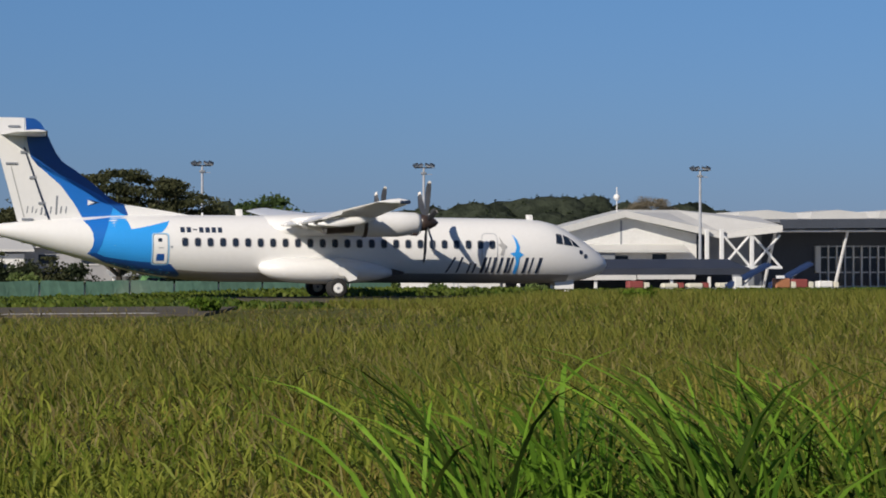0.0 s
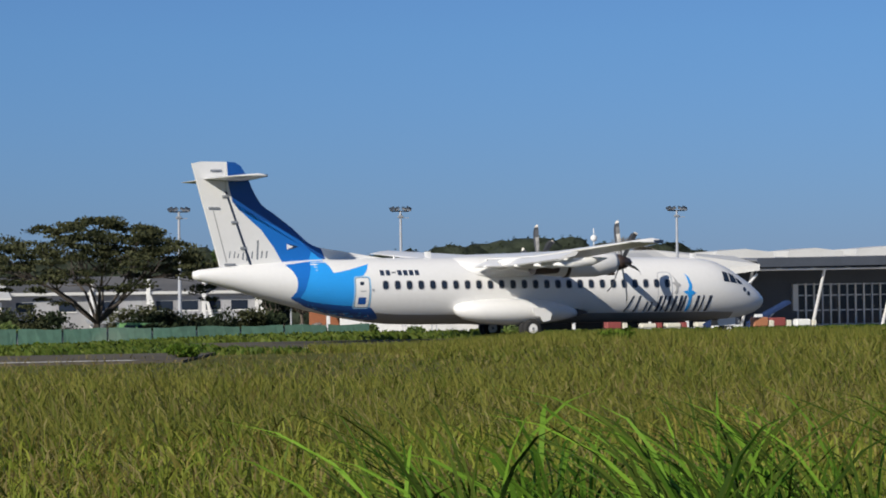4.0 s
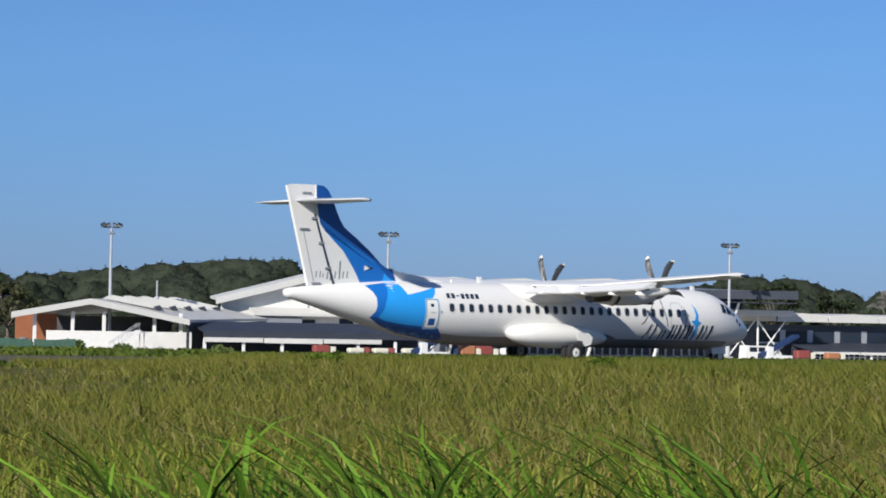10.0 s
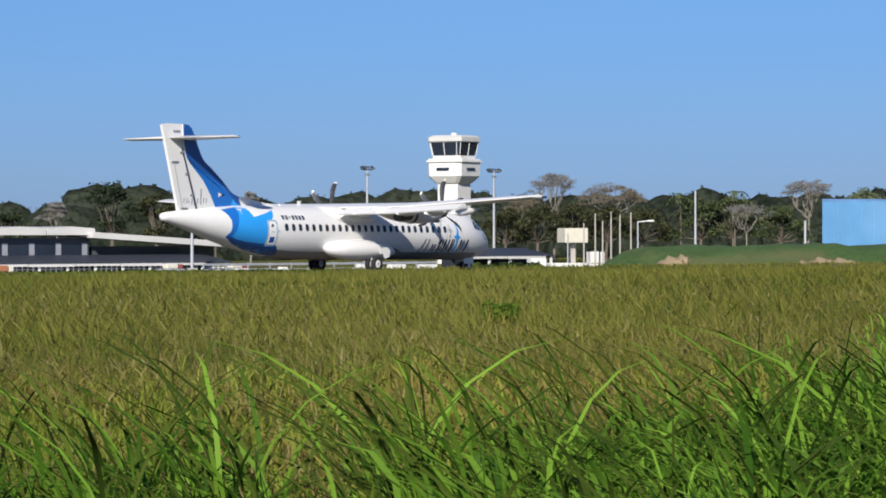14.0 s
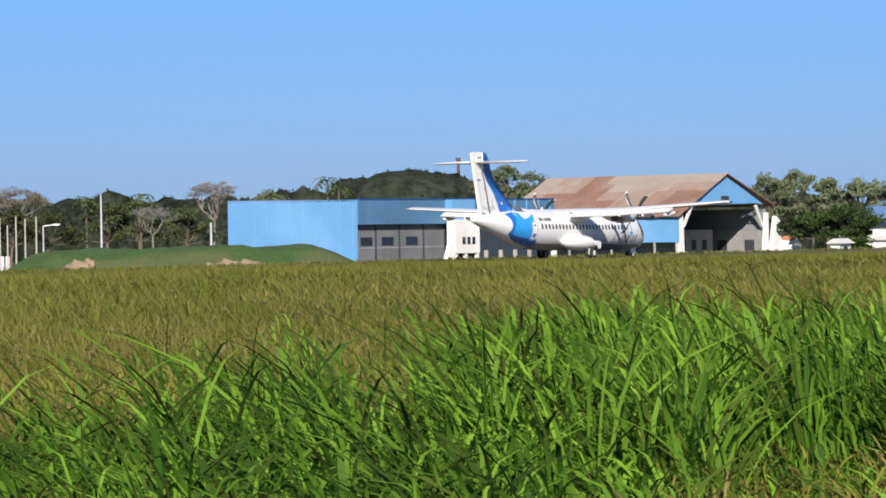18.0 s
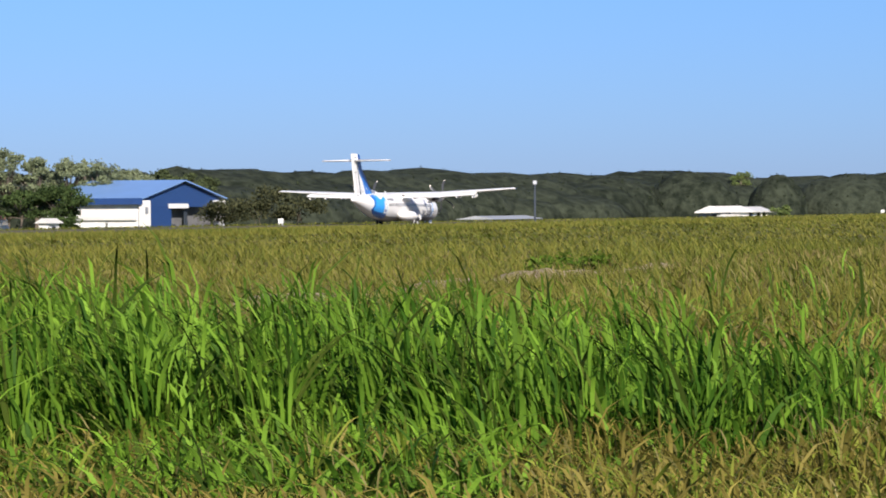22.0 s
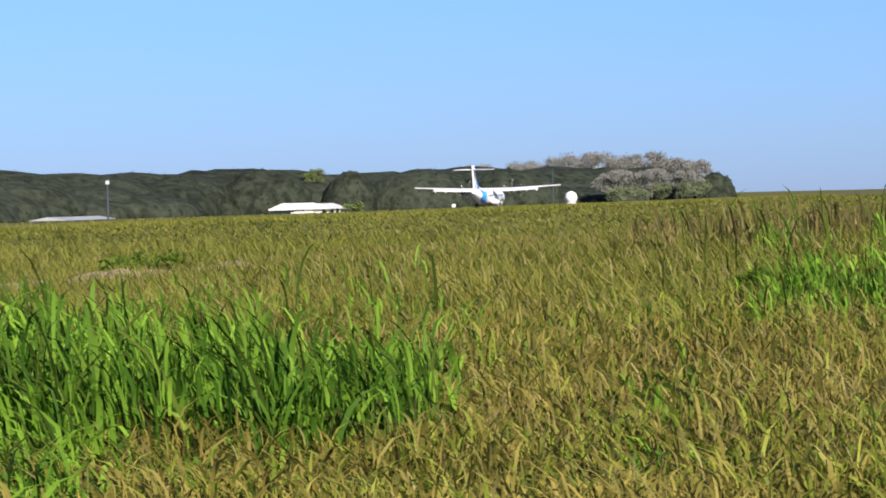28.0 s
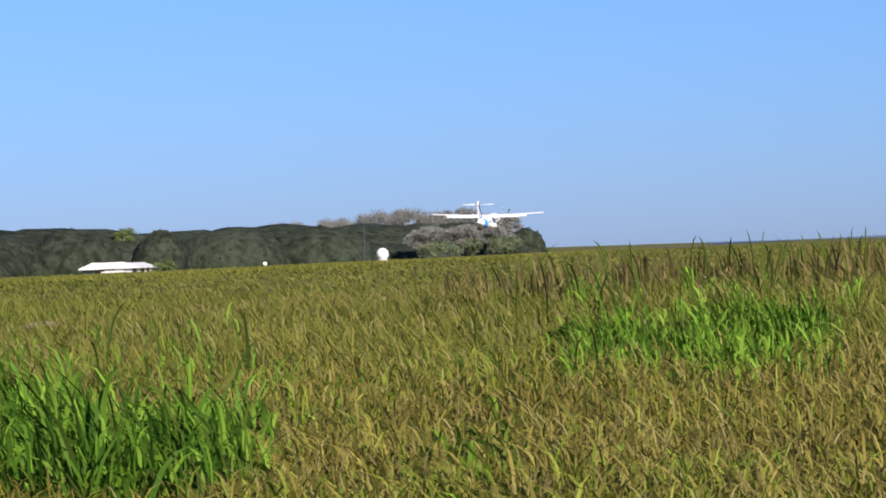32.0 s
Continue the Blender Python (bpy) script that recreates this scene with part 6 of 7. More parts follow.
    # lone dark stalks, and those on the crest of the rise
    far = [scatter(n, a, b, p, q, 1)[0] for n, a, b, p, q in ((34, 48, 60, 24, 38), (70, 64.5, 72, 36, 56), (26, 66.8, 71.6, 44, 58), (30, 28, 48, 26, 40))]
    xy = np.concatenate(far)
    n = len(xy)
    blades("seed_stalks", xy, heights(xy) - .03, rng.uniform(.45, 1.05, n) * np.where(np.hypot(xy[:, 0], xy[:, 1]) > 43, 1.15, 1.0), rng.uniform(.02, .045, n), rng.uniform(.05, .5, n), rng.normal(2.6, 1.3, n), 5, STALK, 1.1)

    # brown heads along the crest of the rise
    xy, d = scatter(2600, 63.5, 73, 46, 66, 1)
    lush = np.clip(patchy(xy, 2.4, 6.6) + .75, .35, 1.3)
    n = len(d)
    blades("seed_heads", xy, heights(xy) - .03, lush * rng.uniform(.3, .85, n), rng.uniform(.02, .05, n), rng.uniform(.05, .4, n), rng.normal(2.6, 1.3, n), 4, SEED_BROWN, .9)


field_grass()
tall_grass()
for ob in list(scene.objects):
    kindred = {"field_grass": ("olive and straw coloured field grass in uneven tufts", "grass"), "straw_blades": ("bleached straw blades bowed over in the field grass", "grass"), "seed_heads": ("dry tan seed heads over the field grass", "grass"),
               "tall_grass": ("tall bright green blades in dense stands", "grass"), "seed_stalks": ("dark thin seed stalks over the tall grass", "grass")}.get(ob.name.split(".")[0])
    if kindred:
        tagged(ob, kindred[0], kindred[1], kind="stuff")


# ---- trees ----
CANOPY = leaf_mat("dark_canopy_leaves", (0.015, 0.025, 0.013), (0.045, 0.06, 0.03), 0.2, 0.8, wide=0.03)
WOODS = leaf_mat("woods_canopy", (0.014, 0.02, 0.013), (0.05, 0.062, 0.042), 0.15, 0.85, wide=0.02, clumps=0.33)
CANOPY_PALE = leaf_mat("pale_far_crowns", (0.175, 0.18, 0.16), (0.31, 0.31, 0.285), 0.3, 0.8, wide=0.03)
CANOPY_LIGHT = leaf_mat("fresh_canopy_leaves", (0.07, 0.12, 0.03), (0.18, 0.23, 0.08), 0.25, 0.6, wide=0.05)
CANOPY_HAZE = leaf_mat("pale_feathery_leaves", (0.1, 0.13, 0.07), (0.22, 0.26, 0.15), 0.25, 0.7, wide=0.05)
CANOPY_SIDE = leaf_mat("dull_olive_leaves", (0.035, 0.05, 0.022), (0.11, 0.14, 0.06), 0.25, 0.7, wide=0.08)
LEAF_GREEN = leaf_mat("dense_green_leaves", (0.024, 0.045, 0.014), (0.08, 0.125, 0.04), 0.25, 0.7, wide=0.1)
PALM_LEAF = leaf_mat("palm_fronds", (0.04, 0.06, 0.024), (0.12, 0.15, 0.06), 0.25, 0.7, wide=0.08)
CANOPY_DRY = leaf_mat("dry_grey_crowns", (0.2, 0.195, 0.185), (0.36, 0.35, 0.335), 0.3, 0.7, wide=0.05)
BARK = mat("grey_brown_bark", (0.12, 0.1, 0.08), 0.9, vary=0.3, scale=1.2, bump=0.4)
GREY_BARK = mat("weathered_grey_bark", (0.23, 0.21, 0.18), 0.9, vary=0.25, scale=1.2)
PALE_BARK = mat("pale_dry_bark", (0.36, 0.32, 0.26), 0.9, vary=0.2, scale=1.2)


def leaf_cards(centres, size, up=0.45):
    """Small leaf sprays, each a bent four-sided card, turned at random with a bias upwards."""
    n = len(centres)
    nrm = rng.normal(0, 1, (n, 3)) + np.array([0, 0, up])
    nrm /= np.linalg.norm(nrm, axis=1)[:, None]
    a = np.cross(nrm, rng.normal(0, 1, (n, 3)))
    a /= np.linalg.norm(a, axis=1)[:, None] + 1e-9
    b = np.cross(nrm, a)
    s = size[:, None] * 0.5
    co = np.stack([centres - a * s, centres - b * s * .6 + nrm * s * .25, centres + a * s * 1.1, centres + b * s * .7 + nrm * s * .2], 1).reshape(-1, 3)
    tris = (np.arange(n)[:, None, None] * 4 + np.array([(0, 1, 2), (0, 2, 3)])[None]).reshape(-1, 3)
    return co, tris


def blob(centre, radii, n, shell=0.55):
    """Points in the upper, outer part of a lumpy ellipsoid."""
    v = rng.normal(0, 1, (n, 3))
    v /= np.linalg.norm(v, axis=1)[:, None]
    v[:, 2] = np.abs(v[:, 2]) * np.where(rng.uniform(0, 1, n) < .8, 1, -.5)
    lump = 1 + 0.22 * np.sin(v[:, 0] * 5 + centre[0]) * np.cos(v[:, 1] * 5 + centre[1])
    r = (shell + (1 - shell) * rng.uniform(0, 1, n)) * lump
    return np.array(centre) + v * r[:, None] * np.array(radii)


def polar(az, d, z=0.0):
    a = radians(az)
    return (d * math.sin(a), d * math.cos(a), z)


# the woods behind the airfield: bearing, crown top above the horizon in degrees
SKYLINE = [(-12, .75), (-9, .8), (-6, .7), (-4.4, .85), (-3.6, .8), (-2.6, .62), (-1, .75), (.4, .9), (1.6, 1.02), (2.6, 1.06), (3.4, 1.0), (4.6, .86), (6, .7), (9, .5), (11.5, .55), (12.7, .9), (13.6, .8),
           (14.4, .62), (15.4, .7), (16.4, 1.0), (17.3, .9), (18.4, .65), (19.6, .7), (21, .8), (22.5, .9), (24, .8), (25.4, .78), (27, .85), (28.6, .82), (30, .75), (31.3, .85), (32.2, .9), (33.2, 1.12), (34.4, 1.26), (35.4, 1.12),
           (36.5, .95), (38, .9), (40, .8), (41.6, .72), (42.8, .7), (43.8, .7), (44.8, .72), (46, .72), (47.4, .68), (49, .62), (50.5, .66), (52, .6), (53.4, .62), (54.6, .58), (55.6, .6), (56.6, .5), (57.2, .38), (57.8, .5), (59, .55),
           (60, .52), (61.2, .5), (62.4, .5), (63.4, .52), (64.4, .5), (65.35, .46), (65.8, .14), (66.6, .06), (68, .02)]


def skyline(az):
    for (a, e), (b, f) in zip(SKYLINE, SKYLINE[1:]):
        if a <= az <= b:
            return e + (f - e) * (az - a) / (b - a)
    return 0.1


def ico(level):
    bm = bmesh.new()
    bmesh.ops.create_icosphere(bm, subdivisions=level, radius=1)
    v = np.array([x.co[:] for x in bm.verts])
    f = np.array([[x.index for x in t.verts] for t in bm.faces])
    bm.free()
    return v, f


ICO = ico(3)


def lumpy(centre, radii, rough=.3):
    """A canopy: a dome broken up by lumps of two sizes."""
    v, f = ICO
    o = Vector(centre) * .37
    d = np.array([noise.noise(Vector(p) * 2.2 + o) * rough + noise.noise(Vector(p) * 5.5 + o) * rough * .6 + noise.noise(Vector(p) * 11 + o) * rough * .45 for p in v])
    return np.array(centre) + v * (1 + d)[:, None] * np.array(radii), f


DOMES = [(34.4, 1.75, 1.27, 490), (33.3, .8, 1.0, 495), (52.8, 1.6, .52, 760), (56.05, 1.25, .6, 800), (57.8, .7, .53, 820), (50.6, 1.7, .58, 720), (2.2, 1.3, 1.05, 480), (17.0, 1.1, 1.0, 470), (48.4, 1.5, .66, 700), (64.5, .8, .4, 900), (65.2, .5, .34, 890), (59.2, 1.5, .52, 850), (61.0, 1.4, .48, 870), (54.4, 1.4, .5, 790)]


def woods():
    pts, sizes, co_all, tr_all, count = [], [], [], [], 0
    az = -11.5
    while az < 64.6:
        far = 470 + 60 * step(-5, 15, az) + 480 * step(38, 66, az)
        top = skyline(az)
        for k, (drop, nearer) in enumerate(((0, 0), (.3, 24), (.62, 46))):
            d = far - nearer + rng.uniform(-10, 10)
            a = az + rng.uniform(-.3, .3)
            zg = ground_z(*polar(a, d)[:2])
            zt = 1.87 + d * math.tan(radians(top * (1 - drop) - drop * .1 + rng.uniform(-.05, .04)))
            tall = max(1.5, zt - zg)
            wide = d * radians(.75) * rng.uniform(.7, 1.5) * (1 - .25 * drop)
            hi = min(tall * .75, 5.5) if az < 46 else tall * .97
            wide *= 1 if az < 46 else 2.6 - 1.4 * step(62, 64.5, az)
            c = polar(a, d, zt - hi)
            co, f = lumpy(c, (wide, wide * .7, hi), .2 - .12 * step(40, 50, az))
            co_all.append(co), tr_all.append(f + count)
            count += len(co)
            n = 520 if az < 44 else 260
            pick = rng.integers(0, len(co), n)
            pts.append(np.array(c) + (co[pick] - np.array(c)) * 1.01 + rng.normal(0, .15, (n, 3)))
            sizes.append(rng.uniform(.25, .6, n) * min(d, 560) / 520)
        az += .62
    # single wide domes that stand out of the line: bearing, half width, top, distance
    for a, half, el, d in DOMES:
        zt = 1.87 + d * math.tan(radians(el))
        wide = d * radians(half)
        hi = (zt + 3) * (.62 if a < 46 else .95)
        co, f = lumpy(polar(a, d, zt - hi), (wide, wide * .8, hi), .09)
        co_all.append(co), tr_all.append(f + count)
        count += len(co)
        pick = rng.integers(0, len(co), 1500)
        pts.append(co[pick] + rng.normal(0, .16, (1500, 3)))
        sizes.append(rng.uniform(.25, .6, 1500) * min(d, 560) / 520)
    tagged(quick_mesh("woods", np.concatenate(co_all), np.concatenate(tr_all), WOODS), "dark green tropical woods in uneven canopies", "woods", kind="stuff")
    co, tris = leaf_cards(np.concatenate(pts), np.concatenate(sizes), .7)
    tagged(quick_mesh("woods_leaves", co, tris, CANOPY), "loose leaf sprays over the dark canopies", "woods", kind="stuff")
    # one upright sheet stands in for earth, undergrowth and shade under the canopies
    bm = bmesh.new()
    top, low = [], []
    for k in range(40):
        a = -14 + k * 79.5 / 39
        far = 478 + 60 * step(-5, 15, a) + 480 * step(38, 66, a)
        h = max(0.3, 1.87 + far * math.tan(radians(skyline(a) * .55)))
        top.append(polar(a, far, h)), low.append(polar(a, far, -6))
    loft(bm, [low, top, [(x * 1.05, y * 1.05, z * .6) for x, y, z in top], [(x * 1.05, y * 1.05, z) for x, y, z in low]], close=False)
    tagged(part("woods_shade", bm, WOODS), "dark sheet standing in for shade and undergrowth below the canopies", "woods", kind="stuff")


woods()

# ---- single trees and bushes ----
def limb(bm, a, b, r0, r1, kink, rnd, n=6):
    """A bent, tapered limb in three pieces; returns its end."""
    a, b = Vector(a), Vector(b)
    p = a
    for k in range(1, 4):
        f = k / 3
        q = a.lerp(b, f) + (Vector((rnd.uniform(-1, 1), rnd.uniform(-1, 1), rnd.uniform(-.5, .8))) * kink if k < 3 else Vector())
        rod(bm, p, q, r0 + (r1 - r0) * (f - 1 / 3), r0 + (r1 - r0) * f, n, False)
        p = q
    return p


def crown_mesh(name, clusters, per, size, flat, material, root, label=""):
    pts = np.concatenate([blob(c, (r, r, r * flat), per, .3) for c, r in clusters])
    co, tris = leaf_cards(pts, rng.uniform(.55, 1.25, len(pts)) * size, .6)
    ob = quick_mesh(name, co, tris, material)
    ob.parent = root
    if label:
        ob["label"] = label
    return ob


def tree_root(name, az, d, label):
    x, y, _ = polar(az, d)
    root = new(name)
    root.matrix_basis = pose(x, y, ground_z(x, y) - .1)
    return tagged(root, label, "palm" if "palm" in name else "bush" if "bush" in name or "weed" in name else "tree"), ground_z(x, y) - .1


def umbrella_tree(az, d, top, wide, label):
    root, g = tree_root("rain_tree", az, d, label)
    rnd = random.Random(11)
    h = top - g
    bm = bmesh.new()
    fork = limb(bm, (0, 0, 0), (.3, 0, h * .17), .36, .3, .08, rnd, 10)
    clusters = []
    for k in range(11):
        a = math.tau * k / 11 + rnd.uniform(-.2, .2)
        reach = wide * .5 * rnd.uniform(.55, .98)
        mid = limb(bm, fork, (math.cos(a) * reach * .5, math.sin(a) * reach * .5, h * rnd.uniform(.42, .56)), .17, .09, .3, rnd)
        for j in range(7):
            b = a + rnd.uniform(-.55, .55)
            r = reach * rnd.uniform(.6, 1.05)
            f = r / (wide * .5)
            z = h * (1.0 - .42 * f ** 2.2) * rnd.uniform(.74, .99)
            end = limb(bm, mid, (math.cos(b) * r, math.sin(b) * r, z - .5), .07, .02, .35, rnd, 5)
            clusters.append((tuple(end + Vector((0, 0, .35))), rnd.uniform(1.0, 1.75)))
    for j in range(190):
        b, f = rnd.uniform(0, math.tau), math.sqrt(rnd.uniform(0, 1.0))
        clusters.append(((math.cos(b) * f * wide * .5, math.sin(b) * f * wide * .5, h * (.99 - .45 * f ** 2.2) - rnd.uniform(.3, 1.0 + 2.6 * (j % 2))), rnd.uniform(.8, 1.5)))
    part("trunk", bm, DARK_BARK, root)
    crown_mesh("crown", clusters, 120, .3, .3, CANOPY_OPEN, root, "wide flat olive crown with gaps")
    return root


DARK_BARK = mat("dark_bark", (0.06, 0.05, 0.042), 0.9, vary=0.3, scale=1.2, bump=0.4)
CANOPY_OPEN = leaf_mat("olive_tree_leaves", (0.03, 0.038, 0.018), (0.1, 0.105, 0.05), 0.25, 0.6, wide=0.2)
umbrella_tree(-6.6, 253, 9.3, 23.0, "broad umbrella-shaped rain tree beside the office block")


def round_tree(az, d, top, wide, label, material, seed, name="tree", per=90, n=16, size=.6, bark=None):
    root, g = tree_root(name, az, d, label)
    rnd = random.Random(seed)
    h = top - g
    bm = bmesh.new()
    fork = limb(bm, (0, 0, 0), (.2, .1, h * .35), .03 * h, .022 * h, .1, rnd, 8)
    clusters = []
    for k in range(n):
        a = math.tau * k / n * 2.4 + rnd.uniform(-.4, .4)
        f = math.sqrt(rnd.uniform(.02, 1))
        z = h * (.5 + .42 * math.sqrt(max(0, 1 - f * f)) * rnd.uniform(.75, 1.05)) if k % 4 else h * rnd.uniform(.38, .6)
        end = limb(bm, fork, (math.cos(a) * f * wide * .42, math.sin(a) * f * wide * .42, z), .011 * h, .004 * h, .25, rnd, 5)
        clusters.append((tuple(end), rnd.uniform(.12, .2) * wide))
    part("trunk", bm, bark or BARK, root)
    crown_mesh("crown", clusters, per, size, .75, material, root)
    return root


def bare_tree(az, d, top, wide, label, seed, leaf=110, shade=None):
    root, g = tree_root("dry_tree", az, d, label)
    rnd = random.Random(seed)
    h = top - g
    bm = bmesh.new()
    fork = limb(bm, (0, 0, 0), (.2, 0, h * .5), .016 * h, .011 * h, .12, rnd, 8)
    clusters = []
    for k in range(8):
        a = math.tau * k / 8 + rnd.uniform(-.3, .3)
        r = wide * .5 * rnd.uniform(.35, .95)
        mid = limb(bm, fork, (math.cos(a) * r * .5, math.sin(a) * r * .5, h * rnd.uniform(.62, .78)), .007 * h, .005 * h, .3, rnd, 5)
        for j in range(5):
            b = a + rnd.uniform(-.7, .7)
            f = rnd.uniform(.4, 1.05)
            end = limb(bm, mid, (math.cos(b) * r * f, math.sin(b) * r * f, h * (.97 - .2 * (r * f / wide * 2) ** 2 - rnd.uniform(0, .1))), .004 * h, .0015 * h, .25, rnd, 4)
            clusters.append((tuple(end), wide * rnd.uniform(.09, .15)))
    part("trunk", bm, GREY_BARK, root)
    crown_mesh("crown", clusters, leaf, .2, .45, shade or CANOPY_DRY, root, "thin dry grey crown")
    return root


def palm(az, d, top, label, seed, fronds=13):
    root, g = tree_root("palm_tree", az, d, label)
    rnd = random.Random(seed)
    h = top - g - 1.0
    bm = bmesh.new()
    limb(bm, (0, 0, 0), (rnd.uniform(-.5, .5), 0, h), .17, .11, .1, rnd, 8)
    part("trunk", bm, BARK, root)
    for k in range(fronds):
        a = math.tau * k / fronds + rnd.uniform(-.2, .2)
        lift = rnd.uniform(.1, 1.3)
        fb = bmesh.new()
        pts = []
        for q in range(7):
            f = q / 6
            r = 2.6 * f
            pts.append(Vector((math.cos(a) * r, math.sin(a) * r, h + lift * math.sin(f * 2.6) - 1.5 * f * f)))
        s = Vector((-math.sin(a), math.cos(a), 0))
        for q in range(6):
            w = .55 * math.sin(math.pi * (q + .8) / 7.2)
            for sg in (-1, 1):
                v = [fb.verts.new(p) for p in (pts[q], pts[q].lerp(pts[q + 1], .7), pts[q + 1] + s * sg * w - Vector((0, 0, .25 * w)))]
                fb.faces.new(v)
        part("frond", fb, PALM_LEAF, root)
    return root


def bush(az, d, top, wide, label, material, seed, name="bush", per=150, size=.35):
    root, g = tree_root(name, az, d, label)
    rnd = random.Random(seed)
    h = top - g
    clusters = [((rnd.uniform(-.35, .35) * wide, rnd.uniform(-.3, .3) * wide, h * rnd.uniform(.2, .6)), min(wide * rnd.uniform(.16, .28), h * .6)) for _ in range(9)]
    crown_mesh("foliage", clusters, per, size, .8, material, root)
    bm = bmesh.new()
    for k in range(4):
        rod(bm, (rnd.uniform(-.15, .15) * wide, 0, 0), (rnd.uniform(-.3, .3) * wide, rnd.uniform(-.2, .2) * wide, h * .5), .03, .01, 5, False)
    part("stems", bm, BARK, root)
    return root


CANOPY_TAN = leaf_mat("dry_tan_crowns", (0.16, 0.14, 0.1), (0.3, 0.26, 0.195), 0.25, 0.7, wide=0.05)
round_tree(-3.5, 345, 8.3, 11, "dense green bushy tree behind the office block", LEAF_GREEN, 21, per=230, n=26, size=.5)
round_tree(-2.45, 325, 4.6, 8.0, "brownish green tree beside the shed", CANOPY_OPEN, 22, per=170, n=22, size=.4)
round_tree(-3.0, 318, 2.6, 5.0, "low dark tree beside the office block", CANOPY, 23, size=.45)
round_tree(13.0, 415, 8.4, 9.0, "dark green bushy tree behind the terminal", CANOPY, 24)
round_tree(14.2, 425, 6.6, 8.0, "dark green bushy tree behind the terminal", CANOPY, 25)
round_tree(16.4, 430, 9.6, 11.0, "tall dark tree behind the low building", CANOPY, 26)
round_tree(17.3, 430, 8.2, 8.0, "tall dark tree behind the low building", CANOPY_OPEN, 27)
bare_tree(15.3, 440, 7.2, 6.0, "leafless pale tree behind the low building", 28)
bare_tree(19.2, 430, 9.0, 3.0, "leafless pale tree beside the apron", 29)
bare_tree(25.34, 430, 11.4, 9.6, "tall leafless grey tree over the woods", 30)
bare_tree(26.5, 425, 9.5, 12.5, "dry brown tree over the woods", 31, 130, CANOPY_TAN)
bare_tree(30.45, 430, 10.4, 9.0, "pale leafless tree beside the workshop", 32)
bare_tree(4.2, 462, 10.6, 11.5, "wide dry tan tree behind the white hall", 33, 150, CANOPY_TAN)
bare_tree(24.75, 428, 7.4, 8.0, "dry brown tree among the woods", 34, 110, CANOPY_TAN)
for k, (az, t, w) in enumerate(((24.35, 5.6, 9), (25.0, 6.4, 10), (25.75, 6.6, 10), (26.4, 6.2, 9), (27.1, 6.4, 9), (28.3, 7.4, 9), (28.95, 7.8, 9), (29.9, 6.0, 9))):
    round_tree(az, 421, t, w, "dull olive tree below the dry crowns", CANOPY_OPEN if k < 5 else CANOPY_SIDE, 180 + k, per=150, n=20, size=.42)
bare_tree(29.2, 405, 6.2, 9.5, "bare spreading tree before the dark woods", 35, 40)
for k, (az, d, t) in enumerate(((27.9, 420, 8.2), (29.0, 420, 8.6), (32.75, 400, 10.2), (18.5, 420, 8.8), (33.0, 420, 9.6))):
    palm(az, d, t, "slender palm with arching fronds", 40 + k)
for k, (az, d, t, w) in enumerate(((41.75, 430, 10.4, 8), (42.2, 432, 10.9, 8), (42.85, 430, 9.4, 7), (43.55, 435, 9.6, 8), (44.15, 435, 9.2, 8), (44.75, 438, 8.2, 8), (36.3, 430, 12.3, 10), (37.0, 432, 11.0, 9), (31.6, 425, 9.0, 8), (57.1, 860, 11.6, 9))):
    round_tree(az, d, t, w, "feathery pale green tree behind the hangars", CANOPY_HAZE if az < 46 else CANOPY_LIGHT, 60 + k, per=190, n=24, size=.42)
for k, (az, t) in enumerate(((43.42, 10.9), (43.78, 10.7))):
    round_tree(az, 440, t, 2.6, "slender tree with a small tufted top", CANOPY_HAZE, 55 + k, per=60, n=7, size=.4)
for k, (az, t, w) in enumerate(((45.4, 7.6, 7), (46.1, 7.7, 7))):
    round_tree(az, 440, t, w, "olive tree in the edge of the woods", CANOPY_SIDE, 50 + k, per=170, n=20, size=.42)
for k, (az, t, w) in enumerate(((46.6, 5.4, 9), (47.3, 7.0, 9), (48.1, 5.6, 9))):
    bush(az, 430, t, w, "tall dark thicket in the edge of the woods", CANOPY_OPEN, 56 + k, "thicket", 300, .42)
round_tree(43.28, 372, 4.5, 9, "broad dark green tree beside the blue hangar", LEAF_GREEN, 71, per=260, n=34, size=.36)
bush(43.5, 368, .9, 5, "leafy bush under the broad tree", LEAF_GREEN, 74, "bush", 260)
bush(57.86, 645, 2.4, 4.4, "fresh green bush beside the far white building", CANOPY_LIGHT, 75, "bush", 260)
round_tree(42.55, 380, 4.2, 6, "dark green tree beside the blue hangar", LEAF_GREEN, 73, per=160, n=22, size=.42)
round_tree(42.3, 400, 3.5, 7, "dark green tree beside the hangar", CANOPY, 72, per=120, size=.5)
for k, (az, t, w) in enumerate(((60.4, .62, 12), (61.4, .68, 14), (62.2, .78, 15), (62.8, .88, 13), (63.4, .74, 14), (63.9, .82, 14), (64.4, .72, 12), (64.8, .6, 11))):
    round_tree(az, 1035, 1.87 + 1035 * math.tan(radians(t)), w * 1.5, "pale dry tree over the far woods", CANOPY_PALE, 80 + k, "dry_tree", 420, 22, .5, PALE_BARK)
for k, (az, d, t, w) in enumerate(((63.2, 905, .4, 15), (63.9, 892, .46, 16), (64.5, 880, .38, 13))):
    round_tree(az, d, 1.87 + d * math.tan(radians(t)), w, "pale grey tree before the end of the woods", CANOPY_PALE, 95 + k, "dry_tree", 300, 26, .5, GREY_BARK)
for k, (az, w) in enumerate(((24.0, 3.5), (24.55, 4.0), (25.05, 3.0))):
    bush(az, 298, -1.1, w, "dark leafy bush before the low canopy", LEAF_GREEN, 190 + k)
